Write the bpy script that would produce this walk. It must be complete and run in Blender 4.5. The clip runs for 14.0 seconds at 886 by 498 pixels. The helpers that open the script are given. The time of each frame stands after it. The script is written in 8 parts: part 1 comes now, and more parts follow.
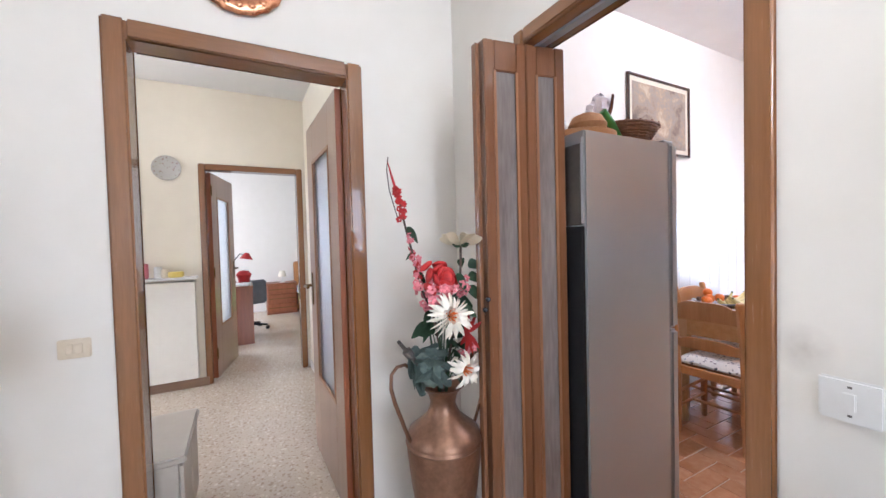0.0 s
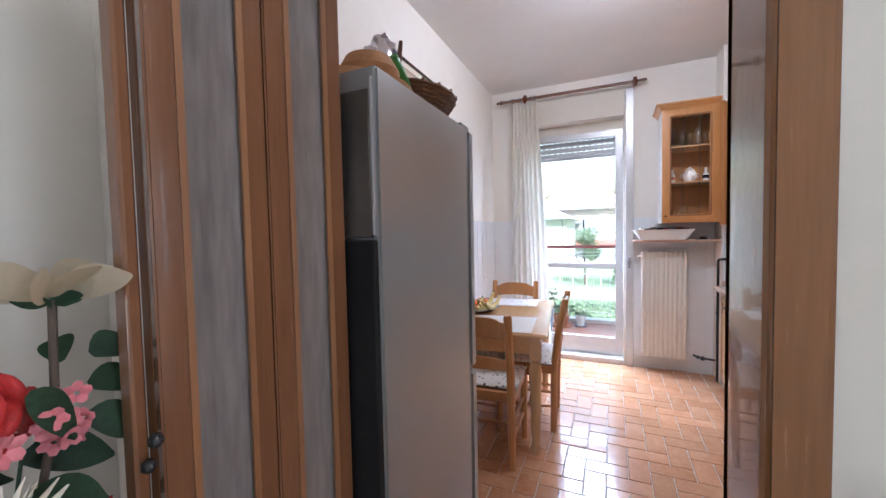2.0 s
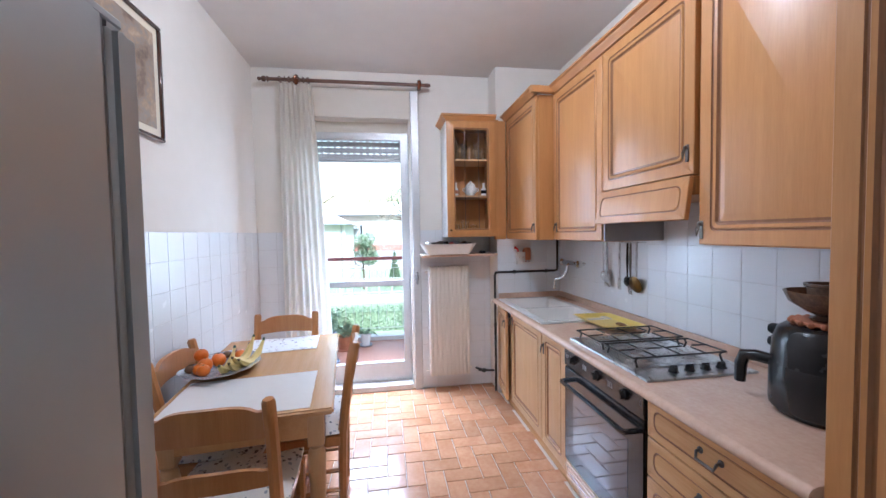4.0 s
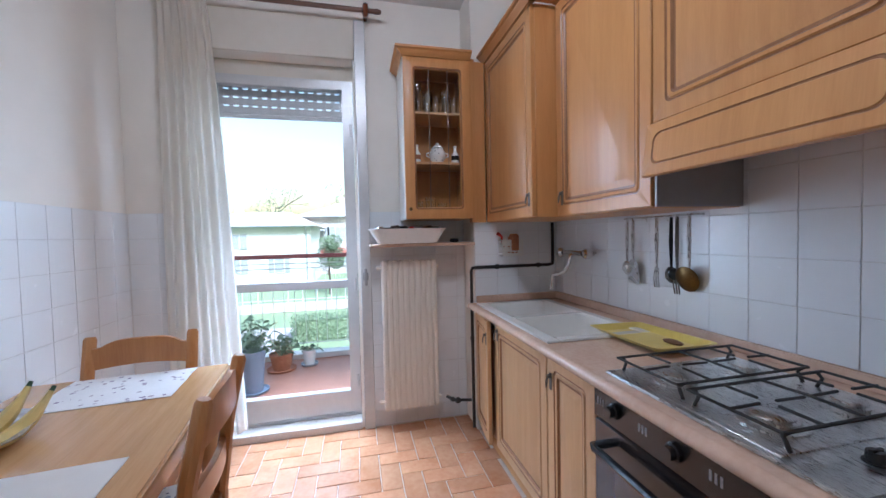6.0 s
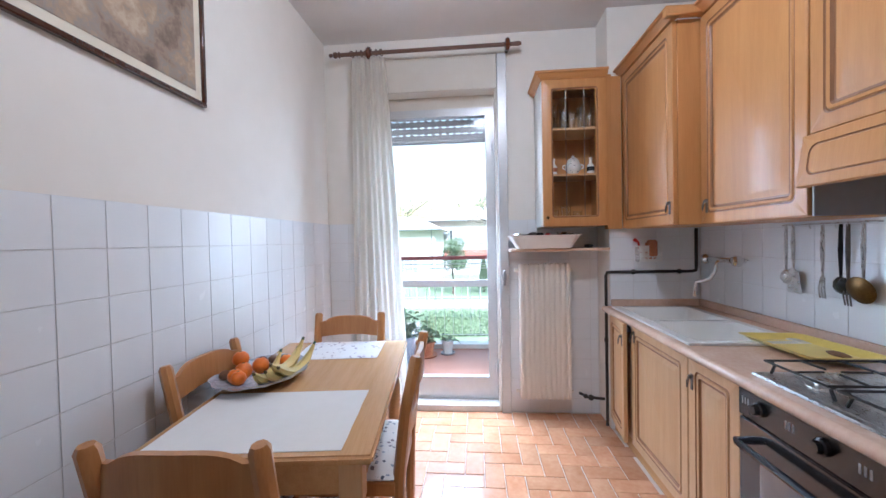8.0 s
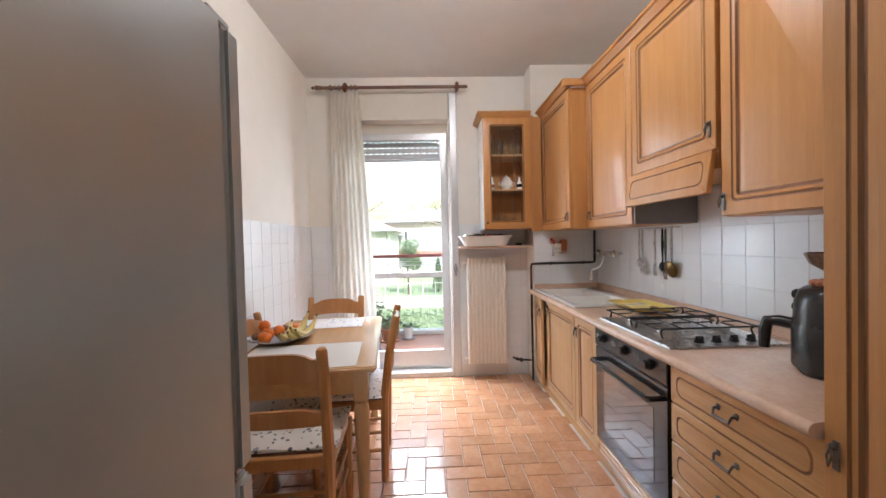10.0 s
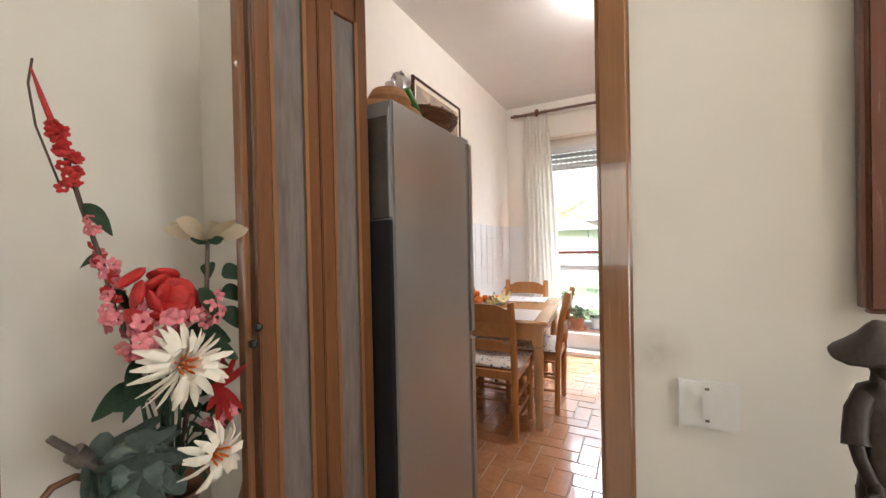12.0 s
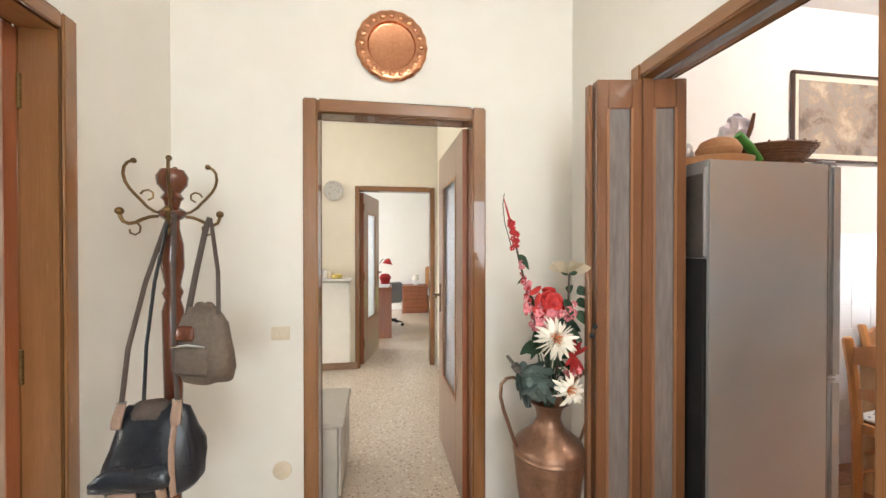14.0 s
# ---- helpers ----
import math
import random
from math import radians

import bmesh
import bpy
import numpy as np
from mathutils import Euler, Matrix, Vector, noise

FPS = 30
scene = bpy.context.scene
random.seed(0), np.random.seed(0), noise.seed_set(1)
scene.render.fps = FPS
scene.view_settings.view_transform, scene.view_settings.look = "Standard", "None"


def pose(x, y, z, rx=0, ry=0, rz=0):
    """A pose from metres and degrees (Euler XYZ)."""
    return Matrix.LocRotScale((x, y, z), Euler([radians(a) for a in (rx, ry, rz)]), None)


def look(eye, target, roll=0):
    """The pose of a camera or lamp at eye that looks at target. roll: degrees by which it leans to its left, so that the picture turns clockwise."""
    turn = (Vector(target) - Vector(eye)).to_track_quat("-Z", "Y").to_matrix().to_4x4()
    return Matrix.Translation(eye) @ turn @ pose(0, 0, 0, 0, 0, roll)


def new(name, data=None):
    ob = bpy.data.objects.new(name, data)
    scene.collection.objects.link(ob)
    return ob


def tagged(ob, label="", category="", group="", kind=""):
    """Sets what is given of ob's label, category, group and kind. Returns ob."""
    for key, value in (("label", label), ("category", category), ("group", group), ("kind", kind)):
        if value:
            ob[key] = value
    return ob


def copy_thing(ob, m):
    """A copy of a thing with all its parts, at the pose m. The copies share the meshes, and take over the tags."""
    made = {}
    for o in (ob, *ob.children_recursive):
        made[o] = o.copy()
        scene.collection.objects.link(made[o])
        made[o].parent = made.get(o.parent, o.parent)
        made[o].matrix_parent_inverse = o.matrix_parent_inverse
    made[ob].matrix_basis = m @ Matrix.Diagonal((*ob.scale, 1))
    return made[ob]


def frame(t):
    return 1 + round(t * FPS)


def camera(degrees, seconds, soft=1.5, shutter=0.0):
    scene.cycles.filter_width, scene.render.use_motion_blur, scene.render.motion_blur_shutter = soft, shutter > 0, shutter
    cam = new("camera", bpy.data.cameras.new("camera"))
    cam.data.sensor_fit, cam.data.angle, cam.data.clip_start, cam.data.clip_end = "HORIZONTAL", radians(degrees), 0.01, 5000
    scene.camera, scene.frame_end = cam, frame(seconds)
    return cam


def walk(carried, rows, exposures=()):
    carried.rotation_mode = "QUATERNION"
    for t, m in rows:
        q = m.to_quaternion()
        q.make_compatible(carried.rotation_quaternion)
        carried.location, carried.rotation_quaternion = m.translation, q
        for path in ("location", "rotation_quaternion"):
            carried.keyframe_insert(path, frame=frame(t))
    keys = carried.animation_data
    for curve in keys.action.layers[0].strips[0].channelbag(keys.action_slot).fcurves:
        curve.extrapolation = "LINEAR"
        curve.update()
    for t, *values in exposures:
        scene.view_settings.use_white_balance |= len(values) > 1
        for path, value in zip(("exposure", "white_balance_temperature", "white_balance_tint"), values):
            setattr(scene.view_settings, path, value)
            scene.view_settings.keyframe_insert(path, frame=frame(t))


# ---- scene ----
cam = camera(99.6, 14.0)
PATH = [
    (0, (0.588, 0.593, 1.32), (1.534, 2.355, 1.267), -1.5),
    (0.5, (0.701, 0.764, 1.314), (1.959, 2.318, 1.254), -1.5),
    (1, (0.793, 0.93, 1.321), (2.281, 2.264, 1.25), -1.5),
    (1.5, (0.895, 1.043, 1.341), (2.572, 2.13, 1.263), -1.2),
    (2, (1.07, 1.139, 1.366), (2.891, 1.96, 1.282), -1.2),
    (2.5, (1.206, 1.194, 1.39), (3.126, 1.75, 1.309), -1.3),
    (3, (1.376, 1.27, 1.434), (3.357, 1.532, 1.345), -1.2),
    (3.5, (1.547, 1.275, 1.442), (3.545, 1.228, 1.358), -1.1),
    (4, (1.754, 1.259, 1.449), (3.73, 0.957, 1.366), -1.0),
    (4.2, (1.844, 1.239, 1.432), (3.806, 0.859, 1.347), -0.9),
    (6.3, (2.665, 1.022, 1.304), (4.612, 0.571, 1.235), -1.3),
    (6.5, (2.673, 1.019, 1.312), (4.643, 0.681, 1.249), -1.3),
    (7, (2.626, 1.059, 1.34), (4.624, 1.002, 1.287), -1.2),
    (7.5, (2.502, 1.119, 1.336), (4.497, 1.255, 1.288), -1.1),
    (8, (2.308, 1.196, 1.33), (4.3, 1.369, 1.289), -1.2),
    (8.5, (2.134, 1.233, 1.321), (4.131, 1.316, 1.281), -1.2),
    (8.7, (2.067, 1.234, 1.313), (4.067, 1.219, 1.273), -1.3),
    (10.8, (1.261, 1.196, 1.316), (3.259, 1.122, 1.277), -1.4),
    (11, (1.177, 1.172, 1.314), (3.175, 1.257, 1.28), -1.3),
    (11.5, (0.958, 1.068, 1.281), (2.892, 1.579, 1.257), -1.5),
    (12, (0.811, 0.927, 1.275), (2.575, 1.868, 1.256), -1.2),
    (12.5, (0.738, 0.774, 1.262), (2.221, 2.116, 1.246), -0.8),
    (13, (0.636, 0.615, 1.246), (1.759, 2.271, 1.236), -0.4),
    (13.5, (0.572, 0.449, 1.303), (1.302, 2.311, 1.29), -0.1),
    (14, (0.569, 0.393, 1.402), (0.884, 2.368, 1.386), 0.0),
]
EXPOSE = [(0.0, 2.35, 5200, 15), (1.5, 1.85, 5250, 15), (2.0, 1.65, 5150, 13), (4.2, 1.6, 5000, 11), (6.3, 1.1, 4950, 10), (7.5, 1.35, 5000, 10), (8.7, 1.55, 5100, 10), (10.8, 1.5, 6200, 12), (12.5, 1.95, 6200, 11), (14.0, 2.45, 5900, 9)]
walk(cam, [(t, look(eye, target, roll)) for t, eye, target, roll in PATH], EXPOSE)

# ---- world and lights ----
world = bpy.data.worlds.new("world")
scene.world = world
world.use_nodes = True
wn = world.node_tree.nodes
sky = wn.new("ShaderNodeTexSky")
sky.sky_type, sky.sun_disc = "NISHITA", False
sky.sun_elevation, sky.sun_rotation = radians(40), radians(240)
sky.air_density, sky.dust_density, sky.ozone_density = 2.2, 3.0, 1.0
wn["Background"].inputs["Strength"].default_value = 0.15
world.node_tree.links.new(sky.outputs[0], wn["Background"].inputs["Color"])


def lamp(name, kind, m, energy, colour=(1, 1, 1), size=0.1, size_y=None, spread=None):
    data = bpy.data.lights.new(name, kind)
    data.energy, data.color = energy, colour
    if kind == "AREA":
        data.size = size
        if size_y:
            data.shape, data.size_y = "RECTANGLE", size_y
        if spread:
            data.spread = spread
    elif kind == "SUN":
        data.angle = size
    else:
        data.shadow_soft_size = size
    ob = new(name, data)
    ob.matrix_world = m
    return ob


lamp("sun", "SUN", pose(0, 0, 20, 50, 0, -60), 5.0, (1, 0.97, 0.92), radians(15))
KITCHEN_LAMP, HALL_LAMP, BACK_WINDOW = 11, 3.0, 10
lamp("kitchen_bulb", "POINT", pose(3.38, 1.03, 2.835), KITCHEN_LAMP, (1, 0.95, 0.90), 0.04)
lamp("hall_bulb", "POINT", pose(1.05, 0.10, 2.56), HALL_LAMP, (1, 0.90, 0.76), 0.10)
for aim, watts, wide in (((4.1, -1.4, 0.9), 4.0, 92), ((4.6, 3.6, 0.9), 3.4, 100), ((4.85, 1.35, -0.9), 13, 96)):
    lamp("kitchen_daylight", "AREA", look((5.60, 1.43, 1.45), aim), watts, (0.86, 0.93, 1.0), 0.6, 1.3, radians(wide))
CORRIDOR_LAMP = (0.10, 3.85)
lamp("corridor_bulb", "POINT", pose(CORRIDOR_LAMP[0], CORRIDOR_LAMP[1], 2.745), 0.8, (1, 0.90, 0.76), 0.03)
lamp("back_daylight", "AREA", look((0.6, -2.93, 1.6), (0.6, 0, 1.2)), BACK_WINDOW, (0.93, 0.96, 1.0), 1.3, 1.3)
lamp("corridor_daylight", "AREA", look((-3.15, 3.9, 1.6), (0.8, 3.7, 0.0)), 6.5, (0.95, 0.97, 1.0), 1.0, 1.4)
lamp("bedroom_daylight", "AREA", look((-3.15, 7.0, 1.6), (1.5, 6.8, 0.8)), 32, (0.93, 0.96, 1.0), 1.4, 1.4)
lamp("side_room_daylight", "AREA", look((-3.15, 0.9, 1.6), (0, 1.0, 1.0)), 5, (0.86, 0.92, 1.0), 1.2, 1.4)


# ---- materials ----
def mat(name, c1, c2=None, scale=6.0, rough=0.6, metal=0.0, bump=0.0, bscale=None, stretch=(1, 1, 1), vary=0.0, spec=0.5,
        coat=0.0, fine=0.5, glow=0.0):
    """Two colours mixed by a broad and a fine noise, with relief from the fine one."""
    m = bpy.data.materials.new(name)
    m.use_nodes = True
    n, l = m.node_tree.nodes, m.node_tree.links
    b = n["Principled BSDF"]
    b.inputs["Roughness"].default_value, b.inputs["Metallic"].default_value = rough, metal
    b.inputs["Specular IOR Level"].default_value = spec
    b.inputs["Coat Weight"].default_value = coat
    c2 = c2 or tuple(x * 0.9 for x in c1)
    tc, mp, info = n.new("ShaderNodeTexCoord"), n.new("ShaderNodeMapping"), n.new("ShaderNodeObjectInfo")
    mp.inputs["Scale"].default_value = stretch
    l.new(tc.outputs["Object"], mp.inputs["Vector"])
    off = n.new("ShaderNodeVectorMath")
    off.operation = "ADD"
    mul = n.new("ShaderNodeMath")
    mul.operation = "MULTIPLY"
    mul.inputs[1].default_value = 37.0
    l.new(info.outputs["Random"], mul.inputs[0])
    l.new(mp.outputs[0], off.inputs[0])
    l.new(mul.outputs[0], off.inputs[1])
    big, small = n.new("ShaderNodeTexNoise"), n.new("ShaderNodeTexNoise")
    big.inputs["Scale"].default_value, small.inputs["Scale"].default_value = scale, scale * 7
    big.inputs["Detail"].default_value, small.inputs["Detail"].default_value = 3, 5
    for t in (big, small):
        l.new(off.outputs[0], t.inputs["Vector"])
    mixf = n.new("ShaderNodeMix")
    mixf.inputs[0].default_value = fine
    l.new(big.outputs["Fac"], mixf.inputs[2])
    l.new(small.outputs["Fac"], mixf.inputs[3])
    ramp = n.new("ShaderNodeValToRGB")
    ramp.color_ramp.elements[0].position, ramp.color_ramp.elements[1].position = 0.34, 0.66
    ramp.color_ramp.elements[0].color, ramp.color_ramp.elements[1].color = (*c2, 1), (*c1, 1)
    l.new(mixf.outputs[0], ramp.inputs[0])
    out = ramp.outputs[0]
    if vary:
        hsv = n.new("ShaderNodeHueSaturation")
        mr = n.new("ShaderNodeMapRange")
        mr.inputs[3].default_value, mr.inputs[4].default_value = 1 - vary, 1 + vary
        l.new(info.outputs["Random"], mr.inputs[0])
        l.new(mr.outputs[0], hsv.inputs["Value"])
        l.new(out, hsv.inputs["Color"])
        out = hsv.outputs[0]
    l.new(out, b.inputs["Base Color"])
    rr = n.new("ShaderNodeMapRange")
    rr.inputs[3].default_value, rr.inputs[4].default_value = max(rough - 0.08, 0.02), min(rough + 0.08, 1)
    l.new(small.outputs["Fac"], rr.inputs[0])
    l.new(rr.outputs[0], b.inputs["Roughness"])
    if bump:
        bp = n.new("ShaderNodeBump")
        bp.inputs["Strength"].default_value, bp.inputs["Distance"].default_value = bump, 0.004
        src = small
        if bscale:
            src = n.new("ShaderNodeTexNoise")
            src.inputs["Scale"].default_value, src.inputs["Detail"].default_value = bscale, 4
            l.new(off.outputs[0], src.inputs["Vector"])
        l.new(src.outputs["Fac"], bp.inputs["Height"])
        l.new(bp.outputs[0], b.inputs["Normal"])
    if glow:
        b.inputs["Emission Color"].default_value = (*c1, 1)
        b.inputs["Emission Strength"].default_value = glow
    return m


def wood(name, light, dark, axis="z", rough=0.35, coat=0.3, scale=1.0, vary=0.06, bump=0.06):
    s = {"x": (0.9, 14, 14), "y": (14, 0.9, 14), "z": (14, 14, 0.9)}[axis]
    return mat(name, light, dark, 2.2 * scale, rough, bump=bump, stretch=s, vary=vary, coat=coat, fine=0.4)


def glass(name, rough=0.0, colour=(1, 1, 1), bump=0.0, bscale=60.0, ior=1.45):
    m = bpy.data.materials.new(name)
    m.use_nodes = True
    n, l = m.node_tree.nodes, m.node_tree.links
    b = n["Principled BSDF"]
    b.inputs["Base Color"].default_value = (*colour, 1)
    b.inputs["Transmission Weight"].default_value, b.inputs["Roughness"].default_value = 1.0, rough
    b.inputs["IOR"].default_value = ior
    if bump:
        bp, t = n.new("ShaderNodeBump"), n.new("ShaderNodeTexNoise")
        t.inputs["Scale"].default_value = bscale
        bp.inputs["Strength"].default_value, bp.inputs["Distance"].default_value = bump, 0.01
        l.new(t.outputs["Fac"], bp.inputs["Height"])
        l.new(bp.outputs[0], b.inputs["Normal"])
    return m


def terrazzo():
    m = mat("terrazzo", (0.62, 0.53, 0.42), (0.57, 0.48, 0.375), 2.0, 0.20, bump=0.01)
    n, l = m.node_tree.nodes, m.node_tree.links
    b = n["Principled BSDF"]
    base = b.inputs["Base Color"].links[0].from_socket
    tc = n.new("ShaderNodeTexCoord")
    last = base
    for scale, edge, col in ((34, 0.27, (0.33, 0.225, 0.155)), (26, 0.24, (0.80, 0.73, 0.62)), (62, 0.28, (0.42, 0.315, 0.225))):
        v, lt, mx = n.new("ShaderNodeTexVoronoi"), n.new("ShaderNodeMath"), n.new("ShaderNodeMix")
        wob = n.new("ShaderNodeTexNoise")
        wob.inputs["Scale"].default_value = scale * 1.7
        addv = n.new("ShaderNodeMixRGB")
        addv.inputs[0].default_value = 0.02
        l.new(tc.outputs["Object"], wob.inputs["Vector"])
        l.new(tc.outputs["Object"], addv.inputs[1])
        l.new(wob.outputs["Color"], addv.inputs[2])
        l.new(addv.outputs[0], v.inputs["Vector"])
        v.inputs["Scale"].default_value = scale
        lt.operation = "LESS_THAN"
        lt.inputs[1].default_value = edge
        mx.data_type = "RGBA"
        l.new(v.outputs["Distance"], lt.inputs[0])
        half = n.new("ShaderNodeMath")
        half.operation = "MULTIPLY"
        half.inputs[1].default_value = 0.65
        l.new(lt.outputs[0], half.inputs[0])
        l.new(half.outputs[0], mx.inputs[0])
        l.new(last, mx.inputs[6])
        mx.inputs[7].default_value = (*col, 1)
        last = mx.outputs[2]
    l.new(last, b.inputs["Base Color"])
    return m


def printed(name, ground, inks, scale, cut=0.36):
    """Cloth or paper printed with small motifs in several inks."""
    m = mat(name, ground, tuple(x * 0.93 for x in ground), 14, 0.85, bump=0.15, bscale=250)
    n, l = m.node_tree.nodes, m.node_tree.links
    b = n["Principled BSDF"]
    last = b.inputs["Base Color"].links[0].from_socket
    tc = n.new("ShaderNodeTexCoord")
    for i, ink in enumerate(inks):
        a, c = n.new("ShaderNodeTexNoise"), n.new("ShaderNodeTexVoronoi")
        mp = n.new("ShaderNodeMapping")
        mp.inputs["Location"].default_value = (i * 3.7, i * 1.9, 0.4)
        l.new(tc.outputs["Object"], mp.inputs["Vector"])
        for t in (a, c):
            l.new(mp.outputs[0], t.inputs["Vector"])
        a.inputs["Scale"].default_value, c.inputs["Scale"].default_value = scale * 2.5, scale
        a.inputs["Detail"].default_value = 4
        mul, lt, mx = n.new("ShaderNodeMath"), n.new("ShaderNodeMath"), n.new("ShaderNodeMix")
        mul.operation, lt.operation = "MULTIPLY", "LESS_THAN"
        mx.data_type = "RGBA"
        l.new(a.outputs["Fac"], mul.inputs[0])
        l.new(c.outputs["Distance"], mul.inputs[1])
        lt.inputs[1].default_value = cut * 0.5
        l.new(mul.outputs[0], lt.inputs[0])
        l.new(lt.outputs[0], mx.inputs[0])
        l.new(last, mx.inputs[6])
        mx.inputs[7].default_value = (*ink, 1)
        last = mx.outputs[2]
    l.new(last, b.inputs["Base Color"])
    return m


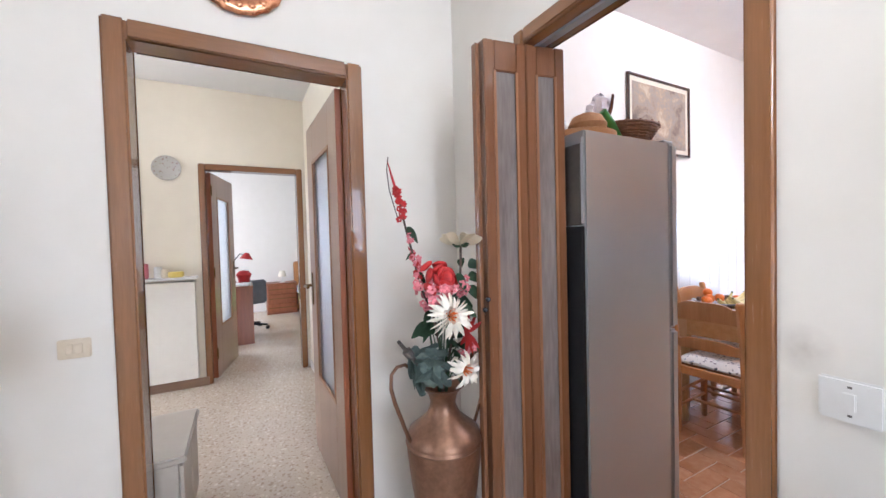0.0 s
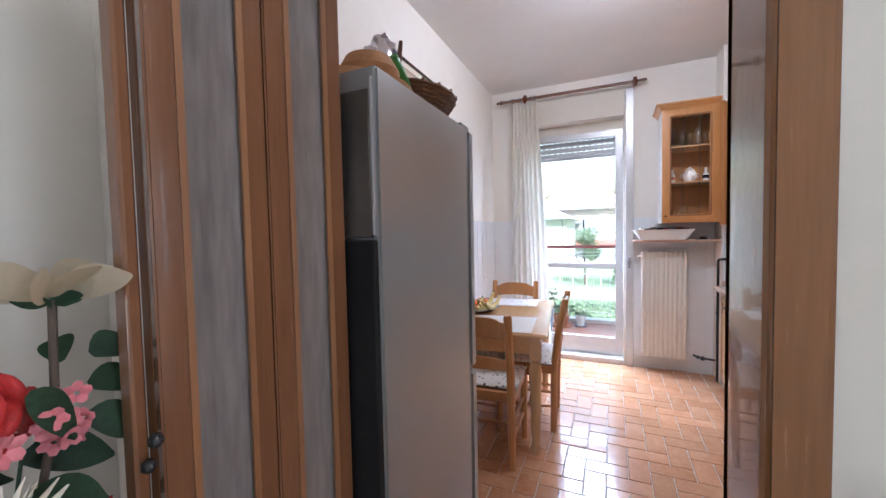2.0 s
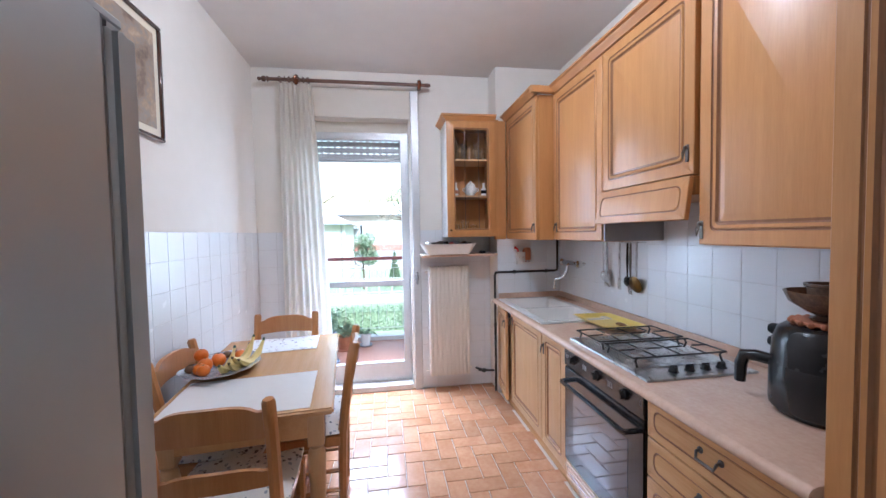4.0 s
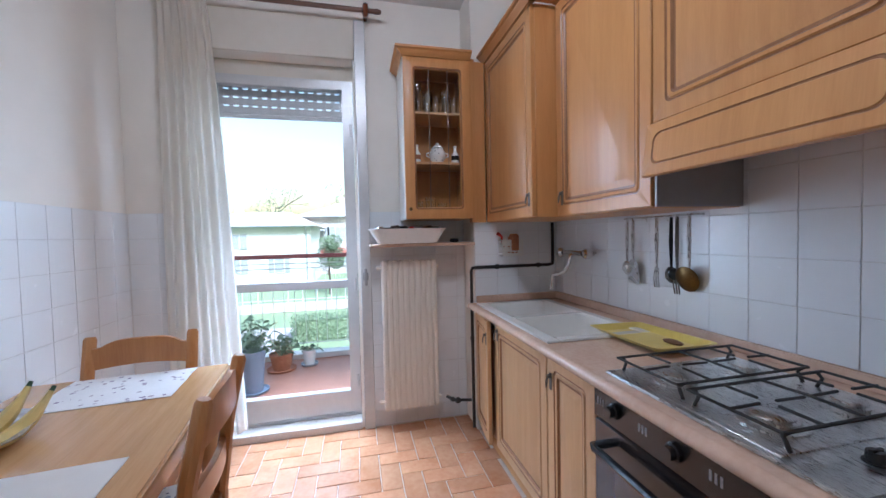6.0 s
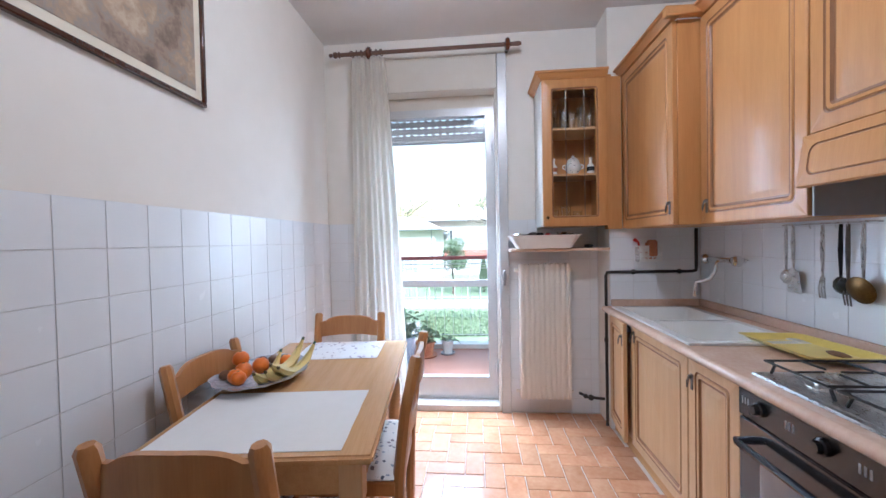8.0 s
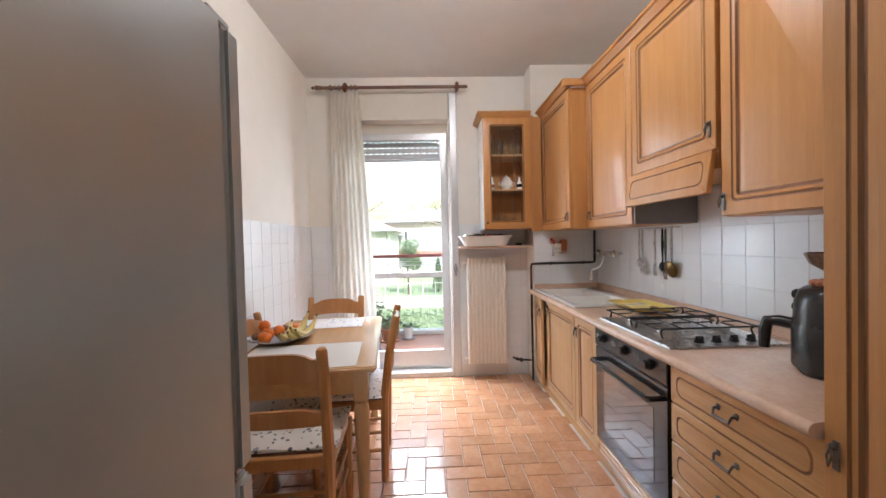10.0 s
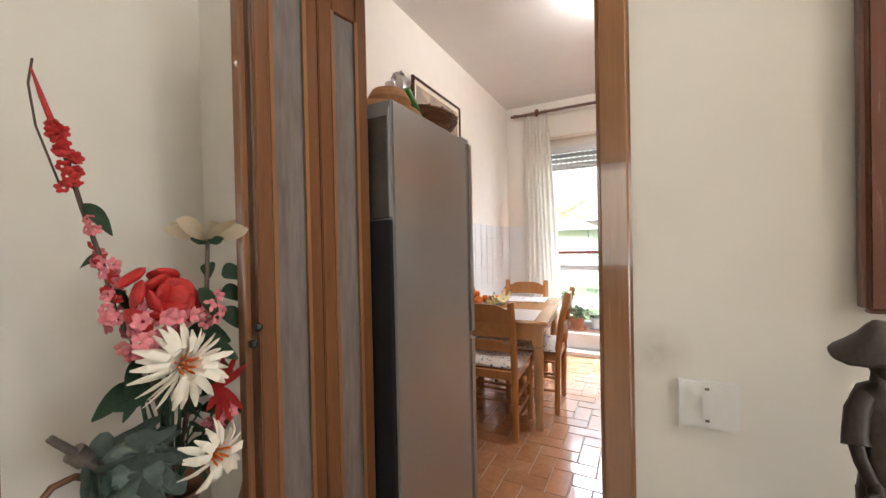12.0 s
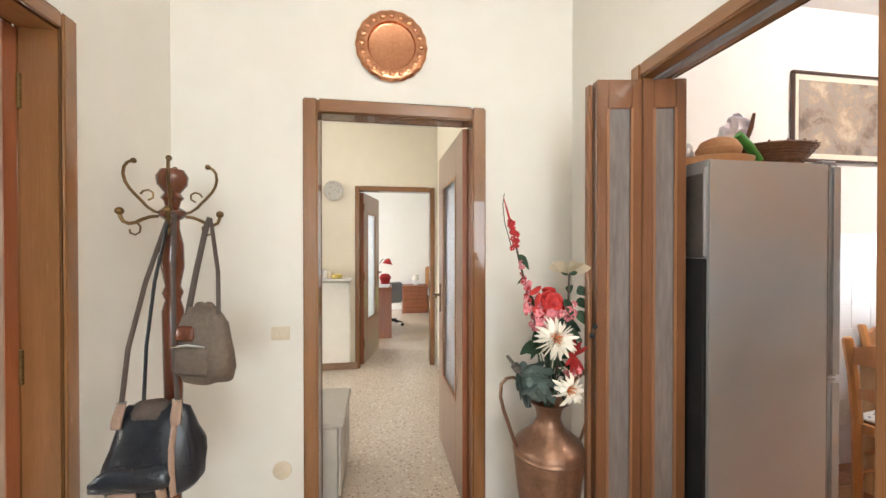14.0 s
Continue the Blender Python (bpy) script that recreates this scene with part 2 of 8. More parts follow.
M = {
    "wall": mat("white_wall_paint", (0.81, 0.765, 0.70), (0.775, 0.73, 0.66), 1.3, 0.8, bump=0.05, bscale=90),
    "hallwall": mat("cream_wall_paint", (0.80, 0.765, 0.70), (0.76, 0.72, 0.645), 1.1, 0.75, bump=0.06, bscale=80),
    "corrwall": mat("yellowish_wall_paint", (0.77, 0.70, 0.57), (0.73, 0.66, 0.53), 1.2, 0.8, bump=0.05, bscale=80),
    "ceiling": mat("ceiling_paint", (0.78, 0.76, 0.74), (0.74, 0.72, 0.70), 1.0, 0.9, bump=0.04, bscale=70),
    "grout": mat("grey_grout", (0.72, 0.71, 0.70), (0.67, 0.66, 0.65), 20, 0.9),
    "wtile": mat("white_glazed_tile", (0.80, 0.81, 0.82), (0.79, 0.80, 0.81), 1.5, 0.24, vary=0.006),
    "ftile": mat("terracotta_tile", (0.57, 0.315, 0.175), (0.44, 0.195, 0.092), 5, 0.17, bump=0.05, bscale=16, vary=0.12, fine=0.35, coat=0.6),
    "fgrout": mat("floor_grout", (0.60, 0.50, 0.41), (0.52, 0.42, 0.33), 30, 0.9),
    "terrazzo": terrazzo(),
    "oak": wood("honey_oak", (0.56, 0.28, 0.095), (0.48, 0.225, 0.070), "z", 0.40, 0.12),
    "oakx": wood("honey_oak_across", (0.56, 0.28, 0.095), (0.48, 0.225, 0.070), "x", 0.40, 0.12),
    "groove": wood("darker_oak", (0.30, 0.14, 0.055), (0.22, 0.095, 0.035), "z", 0.4, 0.2),
    "pine": wood("pale_oak", (0.60, 0.38, 0.19), (0.52, 0.31, 0.14), "z", 0.42, 0.12),
    "pinex": wood("pale_oak_along", (0.64, 0.38, 0.17), (0.53, 0.29, 0.115), "x", 0.22, 0.5, vary=0.0),
    "chair": wood("beech_chair", (0.52, 0.25, 0.085), (0.42, 0.18, 0.055), "z", 0.32, 0.35, vary=0.03),
    "walnut": wood("walnut_frame", (0.268, 0.117, 0.040), (0.204, 0.087, 0.029), "z", 0.24, 0.6, vary=0.03, bump=0.012),
    "walnutx": wood("walnut_frame_across", (0.268, 0.117, 0.040), (0.204, 0.087, 0.029), "x", 0.24, 0.6, vary=0.03, bump=0.012),
    "walnuty": wood("walnut_frame_along", (0.268, 0.117, 0.040), (0.204, 0.087, 0.029), "y", 0.24, 0.6, vary=0.03, bump=0.012),
    "foldwood": wood("red_brown_folding_door", (0.208, 0.094, 0.044), (0.160, 0.070, 0.032), "z", 0.24, 0.4),
    "leafwood": wood("grey_brown_veneer", (0.34, 0.22, 0.15), (0.28, 0.175, 0.115), "z", 0.35, 0.3),
    "mahog": wood("red_mahogany", (0.15, 0.042, 0.018), (0.10, 0.028, 0.011), "z", 0.25, 0.5),
    "darkwood": wood("dark_polished_wood", (0.075, 0.028, 0.016), (0.045, 0.016, 0.01), "z", 0.22, 0.6),
    "steelpaint": mat("silver_grey_enamel", (0.36, 0.375, 0.38), (0.335, 0.35, 0.355), 1.0, 0.34, 0.6, 0.02, 140),
    "steel": mat("brushed_steel", (0.62, 0.62, 0.61), (0.52, 0.52, 0.51), 6, 0.28, 1.0, 0.03, stretch=(1, 12, 1)),
    "chrome": mat("chrome", (0.80, 0.80, 0.80), (0.74, 0.74, 0.74), 4, 0.10, 1.0),
    "pewter": mat("dark_pewter", (0.22, 0.20, 0.18), (0.12, 0.11, 0.10), 30, 0.4, 0.9, 0.05),
    "iron": mat("black_cast_iron", (0.02, 0.02, 0.02), (0.035, 0.033, 0.03), 60, 0.5, 0.2, 0.1),
    "black": mat("black_plastic", (0.016, 0.016, 0.017), (0.018, 0.018, 0.019), 2, 0.25),
    "matblack": mat("matt_black", (0.010, 0.010, 0.011), (0.014, 0.014, 0.014), 20, 0.6, spec=0.2),
    "ovenglass": mat("black_oven_glass", (0.012, 0.011, 0.011), (0.016, 0.015, 0.015), 3, 0.16, coat=0.2),
    "greymetal": mat("grey_hood_metal", (0.33, 0.33, 0.335), (0.30, 0.30, 0.305), 5, 0.45, 0.3),
    "laminate": mat("pink_marbled_laminate", (0.70, 0.52, 0.40), (0.60, 0.41, 0.30), 9, 0.22, bump=0.01, fine=0.4),
    "ceramic": mat("white_ceramic", (0.80, 0.79, 0.75), (0.77, 0.755, 0.715), 3, 0.12),
    "enamel": mat("cream_radiator_enamel", (0.83, 0.80, 0.73), (0.80, 0.765, 0.69), 3, 0.35),
    "frame": mat("grey_white_aluminium", (0.60, 0.60, 0.60), (0.55, 0.55, 0.55), 4, 0.35, 0.3),
    "whiteplastic": mat("white_plastic", (0.80, 0.79, 0.76), (0.76, 0.745, 0.71), 8, 0.3),
    "creamplastic": mat("aged_cream_plastic", (0.72, 0.63, 0.48), (0.66, 0.56, 0.41), 8, 0.4),
    "yellowplastic": mat("yellow_plastic", (0.70, 0.55, 0.13), (0.62, 0.47, 0.10), 6, 0.35),
    "slat": mat("grey_shutter_slat", (0.50, 0.49, 0.48), (0.44, 0.43, 0.42), 8, 0.5),
    "curtain": mat("white_voile", (0.82, 0.80, 0.75), (0.77, 0.745, 0.69), 12, 0.9, bump=0.2, bscale=300),
    "boxpaint": mat("beige_shutter_box", (0.66, 0.61, 0.53), (0.63, 0.575, 0.49), 2, 0.6, bump=0.02),
    "copper": mat("hammered_copper", (0.27, 0.150, 0.092), (0.17, 0.092, 0.056), 9, 0.38, 0.75, 0.25, 45),
    "copperplate": mat("polished_copper", (0.74, 0.38, 0.22), (0.58, 0.26, 0.13), 12, 0.18, 1.0, 0.1),
    "brass": mat("aged_brass", (0.20, 0.12, 0.045), (0.10, 0.058, 0.022), 20, 0.35, 1.0),
    "bronze": mat("dark_bronze", (0.075, 0.066, 0.056), (0.042, 0.035, 0.029), 20, 0.48, 0.7, 0.15, 60),
    "leaf": mat("dark_fabric_leaf", (0.055, 0.12, 0.055), (0.025, 0.06, 0.03), 20, 0.55, bump=0.2),
    "leafblue": mat("blue_green_leaf", (0.15, 0.20, 0.165), (0.08, 0.115, 0.10), 14, 0.5, bump=0.3),
    "petal": mat("white_petal", (0.82, 0.78, 0.68), (0.76, 0.70, 0.58), 15, 0.7),
    "creampetal": mat("cream_petal", (0.74, 0.66, 0.50), (0.66, 0.57, 0.42), 15, 0.7),
    "red": mat("red_petal", (0.55, 0.025, 0.02), (0.33, 0.012, 0.012), 25, 0.6, bump=0.3),
    "pink": mat("pink_petal", (0.72, 0.26, 0.28), (0.60, 0.16, 0.19), 25, 0.65, bump=0.2),
    "orange": mat("orange_peel", (0.80, 0.21, 0.015), (0.68, 0.15, 0.01), 14, 0.38, bump=0.3, bscale=120),
    "banana": mat("banana_skin", (0.74, 0.58, 0.20), (0.62, 0.48, 0.16), 9, 0.45, bump=0.05),
    "bananatip": mat("banana_tip", (0.16, 0.12, 0.04), (0.08, 0.06, 0.03), 20, 0.7),
    "brownfruit": mat("brown_fruit", (0.20, 0.10, 0.05), (0.12, 0.06, 0.03), 20, 0.6),
    "wicker": mat("brown_wicker", (0.24, 0.11, 0.05), (0.13, 0.055, 0.025), 40, 0.6, bump=0.2),
    "board": wood("chopping_board", (0.50, 0.26, 0.11), (0.40, 0.19, 0.07), "x", 0.5, 0.1),
    "terracotta": mat("terracotta_pot", (0.46, 0.18, 0.09), (0.36, 0.13, 0.06), 10, 0.8, bump=0.1),
    "blueplastic": mat("blue_grey_bucket", (0.22, 0.25, 0.31), (0.18, 0.205, 0.26), 6, 0.5),
    "mat": mat("white_vinyl_mat", (0.80, 0.785, 0.76), (0.77, 0.75, 0.72), 5, 0.4),
    "floral": printed("floral_cloth", (0.78, 0.75, 0.70), ((0.10, 0.11, 0.13), (0.24, 0.20, 0.21), (0.33, 0.36, 0.40)), 26, 0.20),
    "runner": printed("floral_runner_cloth", (0.80, 0.78, 0.77), ((0.25, 0.19, 0.27), (0.40, 0.33, 0.36)), 24, 0.17),
    "leather": mat("dark_blue_leather", (0.012, 0.014, 0.019), (0.006, 0.007, 0.010), 20, 0.30, bump=0.15, bscale=80),
    "strap": mat("taupe_strap", (0.075, 0.050, 0.036), (0.045, 0.030, 0.022), 30, 0.6, bump=0.1),
    "tanleather": mat("tan_leather", (0.30, 0.19, 0.13), (0.22, 0.135, 0.09), 25, 0.5, bump=0.1),
    "taupe": mat("taupe_bag_cloth", (0.15, 0.108, 0.074), (0.075, 0.053, 0.038), 9, 0.6, bump=0.35, bscale=35),
    "lampglass": mat("lit_opal_glass", (1.0, 0.95, 0.88), (1.0, 0.95, 0.88), 2, 0.3, glow=9.0),
    "mirror": mat("mirror_glass", (0.86, 0.87, 0.87), (0.86, 0.87, 0.87), 1, 0.01, 1.0),
    "clear": glass("clear_glass", 0.0, ior=1.08),
    "tumbler": glass("tumbler_glass", 0.02, (0.93, 0.96, 0.96)),
    "frost": glass("frosted_glass", 0.35, (0.80, 0.83, 0.84), 0.4, 70),
    "ribglass": mat("grey_ribbed_glass", (0.25, 0.22, 0.205), (0.15, 0.132, 0.122), 12, 0.16, 0.0, 0.6, 60, (1, 1, 0.12), coat=0.5),
    # lawn and leaf colours are paled: haze over the view is put into them
    "grass": mat("lawn", (0.22, 0.28, 0.16), (0.18, 0.24, 0.13), 0.6, 0.9, bump=0.3, bscale=30),
    "hedge": mat("hazed_hedge_leaf", (0.19, 0.25, 0.15), (0.12, 0.17, 0.09), 3, 0.7),
    "render_w": mat("pale_house_render", (0.40, 0.39, 0.38), (0.36, 0.35, 0.34), 0.6, 0.9),
    "render_g": mat("pale_green_render", (0.48, 0.52, 0.49), (0.44, 0.48, 0.45), 0.6, 0.9),
    "roof": mat("roof_tile", (0.48, 0.42, 0.39), (0.42, 0.36, 0.33), 4, 0.9, bump=0.3),
    "shutter": mat("dark_shutter", (0.26, 0.28, 0.29), (0.21, 0.23, 0.24), 4, 0.7),
    "brickred": mat("red_brick_band", (0.36, 0.13, 0.10), (0.28, 0.10, 0.08), 4, 0.9),
    "railred": mat("dark_red_rail", (0.36, 0.10, 0.09), (0.28, 0.075, 0.07), 6, 0.4),
    "bark": mat("bark", (0.12, 0.09, 0.065), (0.07, 0.05, 0.04), 8, 0.9, bump=0.4),
    "balcony": mat("red_balcony_tile", (0.42, 0.19, 0.12), (0.34, 0.145, 0.09), 5, 0.5, bump=0.05),
    "gravel": mat("garden_path", (0.42, 0.40, 0.38), (0.32, 0.30, 0.29), 4, 0.95, bump=0.3),
    "marble": mat("pale_marble_sill", (0.66, 0.62, 0.58), (0.58, 0.53, 0.49), 5, 0.3),
    "skirt": wood("brown_skirting", (0.33, 0.21, 0.13), (0.25, 0.155, 0.095), "x", 0.4, 0.2),
    "bedgreen": mat("green_blanket", (0.42, 0.58, 0.14), (0.33, 0.48, 0.10), 8, 0.9, bump=0.2),
    "greycloth": mat("grey_upholstery", (0.22, 0.22, 0.23), (0.17, 0.17, 0.18), 12, 0.9),
    "paper": mat("white_paper", (0.80, 0.80, 0.80), (0.76, 0.76, 0.76), 9, 0.7),
    "lampglass2": mat("lit_warm_opal_glass", (1.0, 0.90, 0.76), (1.0, 0.90, 0.76), 2, 0.3, glow=5.0),
    "china2": printed("rose_patterned_china", (0.46, 0.43, 0.38), ((0.30, 0.20, 0.18), (0.36, 0.33, 0.26)), 30, 0.20),
    "creamgrey": mat("grey_beige_laminate", (0.50, 0.46, 0.40), (0.45, 0.41, 0.35), 4, 0.4),
    "redwood": wood("red_brown_veneer", (0.30, 0.095, 0.034), (0.22, 0.062, 0.021), "z", 0.42, 0.3),
}


def painting():
    m = mat("faded_painting", (0.50, 0.40, 0.29), (0.13, 0.09, 0.07), 5.5, 0.5, fine=0.25)
    n, l = m.node_tree.nodes, m.node_tree.links
    ramp = [x for x in n if x.bl_idname == "ShaderNodeValToRGB"][0].color_ramp
    for at, c in ((0.42, (0.22, 0.16, 0.12)), (0.48, (0.31, 0.23, 0.17)), (0.53, (0.29, 0.25, 0.21)), (0.58, (0.38, 0.27, 0.18))):
        ramp.elements.new(at).color = (*c, 1)
    tex = [x for x in n if x.bl_idname == "ShaderNodeTexNoise"]
    for t in tex:
        t.inputs["Distortion"].default_value = 0.7
    return m


M["painting"] = painting()


def smudge(m, centre, reach, colour, strength):
    """A grey touch mark on paint, with a ragged edge."""
    n, l = m.node_tree.nodes, m.node_tree.links
    b = n["Principled BSDF"]
    base = b.inputs["Base Color"].links[0].from_socket
    tc, far, mr, wob, mul, mx = (n.new("ShaderNode" + k) for k in ("TexCoord", "VectorMath", "MapRange", "TexNoise", "Math", "Mix"))
    far.operation, mul.operation, mx.data_type = "DISTANCE", "MULTIPLY", "RGBA"
    far.inputs[1].default_value = centre
    mr.inputs[1].default_value, mr.inputs[2].default_value, mr.inputs[3].default_value, mr.inputs[4].default_value = 0.0, reach, strength, 0.0
    wob.inputs["Scale"].default_value, wob.inputs["Detail"].default_value = 28, 4
    mx.inputs[7].default_value = (*colour, 1)
    l.new(tc.outputs["Object"], far.inputs[0])
    l.new(tc.outputs["Object"], wob.inputs["Vector"])
    l.new(far.outputs["Value"], mr.inputs[0])
    l.new(mr.outputs[0], mul.inputs[0])
    l.new(wob.outputs["Fac"], mul.inputs[1])
    l.new(mul.outputs[0], mx.inputs[0])
    l.new(base, mx.inputs[6])
    l.new(mx.outputs[2], b.inputs["Base Color"])


smudge(M["hallwall"], (1.556, 0.905, 1.085), 0.055, (0.34, 0.30, 0.25), 0.8)


def voile():
    """Thin cloth: half of the light passes through."""
    m = mat("white_voile", (0.90, 0.88, 0.84), (0.87, 0.84, 0.79), 12, 0.9, bump=0.2, bscale=300)
    n, l = m.node_tree.nodes, m.node_tree.links
    tr, mx = n.new("ShaderNodeBsdfTranslucent"), n.new("ShaderNodeMixShader")
    tr.inputs["Color"].default_value = (0.95, 0.92, 0.87, 1)
    mx.inputs[0].default_value = 0.68
    l.new(n["Principled BSDF"].outputs[0], mx.inputs[1])
    l.new(tr.outputs[0], mx.inputs[2])
    l.new(mx.outputs[0], n["Material Output"].inputs["Surface"])
    return m


M["curtain"] = voile()


# ---- mesh helpers ----
def add_box(bm, a, b, bev=0.0, seg=1, m=None):
    a, b = Vector(a), Vector(b)
    mm = Matrix.Translation((a + b) / 2) @ Matrix.Diagonal((*(abs(x) for x in (b - a)), 1))
    vs = bmesh.ops.create_cube(bm, size=1, matrix=mm)["verts"]
    if bev:
        es = list({e for v in vs for e in v.link_edges})
        r = bmesh.ops.bevel(bm, geom=es, offset=bev, segments=seg, affect="EDGES", clamp_overlap=True)
        vs = list({v for f in r["faces"] for v in f.verts} | {v for v in vs if v.is_valid})
    if m is not None:
        bmesh.ops.transform(bm, matrix=m, verts=vs)
    return vs


def add_lathe(bm, profile, centre=(0, 0, 0), n=24, sx=1.0, sy=1.0):
    """Turns (radius, height) pairs about z; a radius of 0 closes the end."""
    c, rings = Vector(centre), []
    for r, z in profile:
        if r < 1e-6:
            rings.append([bm.verts.new(c + Vector((0, 0, z)))])
        else:
            rings.append([bm.verts.new(c + Vector((sx * r * math.cos(2 * math.pi * i / n), sy * r * math.sin(2 * math.pi * i / n), z))) for i in range(n)])
    for p, q in zip(rings, rings[1:]):
        for i in range(n):
            j = (i + 1) % n
            if len(p) == 1 and len(q) > 1:
                bm.faces.new((p[0], q[j], q[i]))
            elif len(q) == 1 and len(p) > 1:
                bm.faces.new((p[i], p[j], q[0]))
            elif len(p) > 1:
                bm.faces.new((p[i], p[j], q[j], q[i]))
    return [v for r in rings for v in r]


def add_tube(bm, pts, r, n=8, caps=True, flat=1.0):
    """A round bar through points; r may be one radius or one for each point."""
    pts = [Vector(p) for p in pts]
    rs = r if isinstance(r, (list, tuple)) else [r] * len(pts)
    rings, up = [], None
    for i, p in enumerate(pts):
        d = (pts[min(i + 1, len(pts) - 1)] - pts[max(i - 1, 0)]).normalized()
        if up is None:
            up = d.orthogonal().normalized()
        up = (up - d * up.dot(d)).normalized()
        side = d.cross(up)
        rings.append([bm.verts.new(p + rs[i] * (up * math.cos(2 * math.pi * k / n) + flat * side * math.sin(2 * math.pi * k / n))) for k in range(n)])
    for a, b in zip(rings, rings[1:]):
        for k in range(n):
            bm.faces.new((a[k], a[(k + 1) % n], b[(k + 1) % n], b[k]))
    if caps:
        bm.faces.new(rings[0][::-1])
        bm.faces.new(rings[-1])


def bow(a, b, sag, n=8, axis=(0, 0, 1)):
    a, b, ax = Vector(a), Vector(b), Vector(axis)
    return [a.lerp(b, i / n) + ax * sag * math.sin(math.pi * i / n) for i in range(n + 1)]


def add_ball(bm, c, r, s=(1, 1, 1), u=14, v=9, m=None):
    mm = Matrix.Translation(c) @ (m or Matrix.Identity(4)) @ Matrix.Diagonal((*s, 1))
    return bmesh.ops.create_uvsphere(bm, u_segments=u, v_segments=v, radius=r, matrix=mm)["verts"]


def add_slab(bm, outline, z0, z1, m=None):
    """A flat piece cut to an outline in x and y, from z0 to z1."""
    lo = [bm.verts.new((x, y, z0)) for x, y in outline]
    hi = [bm.verts.new((x, y, z1)) for x, y in outline]
    bm.faces.new(lo[::-1])
    bm.faces.new(hi)
    k = len(lo)
    for i in range(k):
        bm.faces.new((lo[i], lo[(i + 1) % k], hi[(i + 1) % k], hi[i]))
    if m is not None:
        bmesh.ops.transform(bm, matrix=m, verts=lo + hi)
    return lo + hi


def round_rect(w, h, inset, r, k=4):
    """Points round a rectangle 0..w, 0..h, drawn in by inset, with round corners."""
    x0, y0, x1, y1 = inset, inset, w - inset, h - inset
    r = max(min(r, (x1 - x0) / 2.1, (y1 - y0) / 2.1), 0.0005)
    out = []
    for cx, cy, a0 in ((x1 - r, y1 - r, 0), (x0 + r, y1 - r, 90), (x0 + r, y0 + r, 180), (x1 - r, y0 + r, 270)):
        for i in range(k + 1):
            a = radians(a0 + 90 * i / k)
            out.append((cx + r * math.cos(a), cy + r * math.sin(a)))
    return out


def panel(bm, w, h, t, rings, x0=0.0, z0=0.0, closed=True, y0=0.0):
    """A door board facing +y: rings of (inset, height over the face, corner radius, material index)."""
    loops = []
    for inset, up, r, mi in [(0, -t, 0.003, 0), (0, -0.003, 0.003, 0), (0.003, 0, 0.003, 0)] + rings:
        loops.append(([bm.verts.new((x0 + x, y0 + up, z0 + z)) for x, z in round_rect(w, h, inset, r)], mi))
    for (a, _), (b, mi) in zip(loops, loops[1:]):
        for i in range(len(a)):
            f = bm.faces.new((a[i], b[i], b[(i + 1) % len(a)], a[(i + 1) % len(a)]))
            f.material_index = mi
    bm.faces.new(loops[0][0])
    if closed:
        bm.faces.new(loops[-1][0][::-1])
    bmesh.ops.recalc_face_normals(bm, faces=bm.faces[:])


def mesh_of(name, bm, mats, smooth=True, angle=38):
    me = bpy.data.meshes.new(name)
    bm.normal_update()
    bm.to_mesh(me)
    bm.free()
    for m in mats if isinstance(mats, (list, tuple)) else [mats]:
        me.materials.append(M[m] if isinstance(m, str) else m)
    if smooth:
        me.polygons.foreach_set("use_smooth", [True] * len(me.polygons))
        me.set_sharp_from_angle(angle=radians(angle))
    return me


def part(name, bm, material, parent, label="", smooth=True, angle=38):
    ob = new(name, mesh_of(name, bm, material, smooth, angle))
    ob.parent = parent
    if label:
        ob["label"] = label
    return ob


def thing(name, m, label, category, group=""):
    ob = new(name)
    ob.empty_display_size = 0.1
    ob.matrix_world = m
    return tagged(ob, label, category, group)


def solid(name, bm, material, label, category, m=None, group="", kind="", angle=38):
    """A thing that is one mesh."""
    ob = new(name, mesh_of(name, bm, material, True, angle))
    if m is not None:
        ob.matrix_world = m
    return tagged(ob, label, category, group, kind)


def structure(name, boxes, material, label, category, bev=0.0):
    bm = bmesh.new()
    for a, b in boxes:
        add_box(bm, a, b, bev)
    return solid(name, bm, material, label, category, kind="structure")


def B():
    return bmesh.new()


# ---- structure ----
H = 2.90
structure("floor", [((-0.37, -3.0, -0.2), (1.61, 2.30, 0.0)), ((-3.2, 2.30, -0.2), (1.3, 4.82, 0.0)), ((-3.2, -3.0, -0.2), (-0.37, 2.30, 0.0)),
                    ((-3.2, 4.82, -0.2), (3.2, 8.8, 0.0))], "terrazzo", "polished pale terrazzo floor with brown marble chips", "floor")
kfloor = structure("floor_2", [((1.61, -0.42, -0.2), (5.30, 2.40, -0.004))], "fgrout", "terracotta tiled kitchen floor laid in herringbone", "floor")
structure("ceiling", [((-3.2, -3.1, H), (5.4, 8.9, H + 0.15))], "ceiling", "plain matt off-white painted ceiling", "ceiling")
KY0, KY1, KZ = 0.985, 1.713, 2.064      # hole for the folding door
structure("wall_1", [((1.556, -3.0, 0), (1.676, KY0, H)), ((1.556, KY1, 0), (1.676, 2.245, H)), ((1.556, KY0, KZ), (1.676, KY1, H))],
          "hallwall", "cream painted plaster wall between hall and kitchen", "wall")
DX0, DX1, DZ = 0.250, 1.028, 2.046
structure("wall_2", [((-0.47, 2.245, 0), (DX0, 2.345, H)), ((DX1, 2.245, 0), (1.676, 2.345, H)), ((DX0, 2.245, DZ), (DX1, 2.345, H))],
          "hallwall", "cream painted hall wall with a doorway", "wall")
LY0, LY1 = 0.86, 1.668
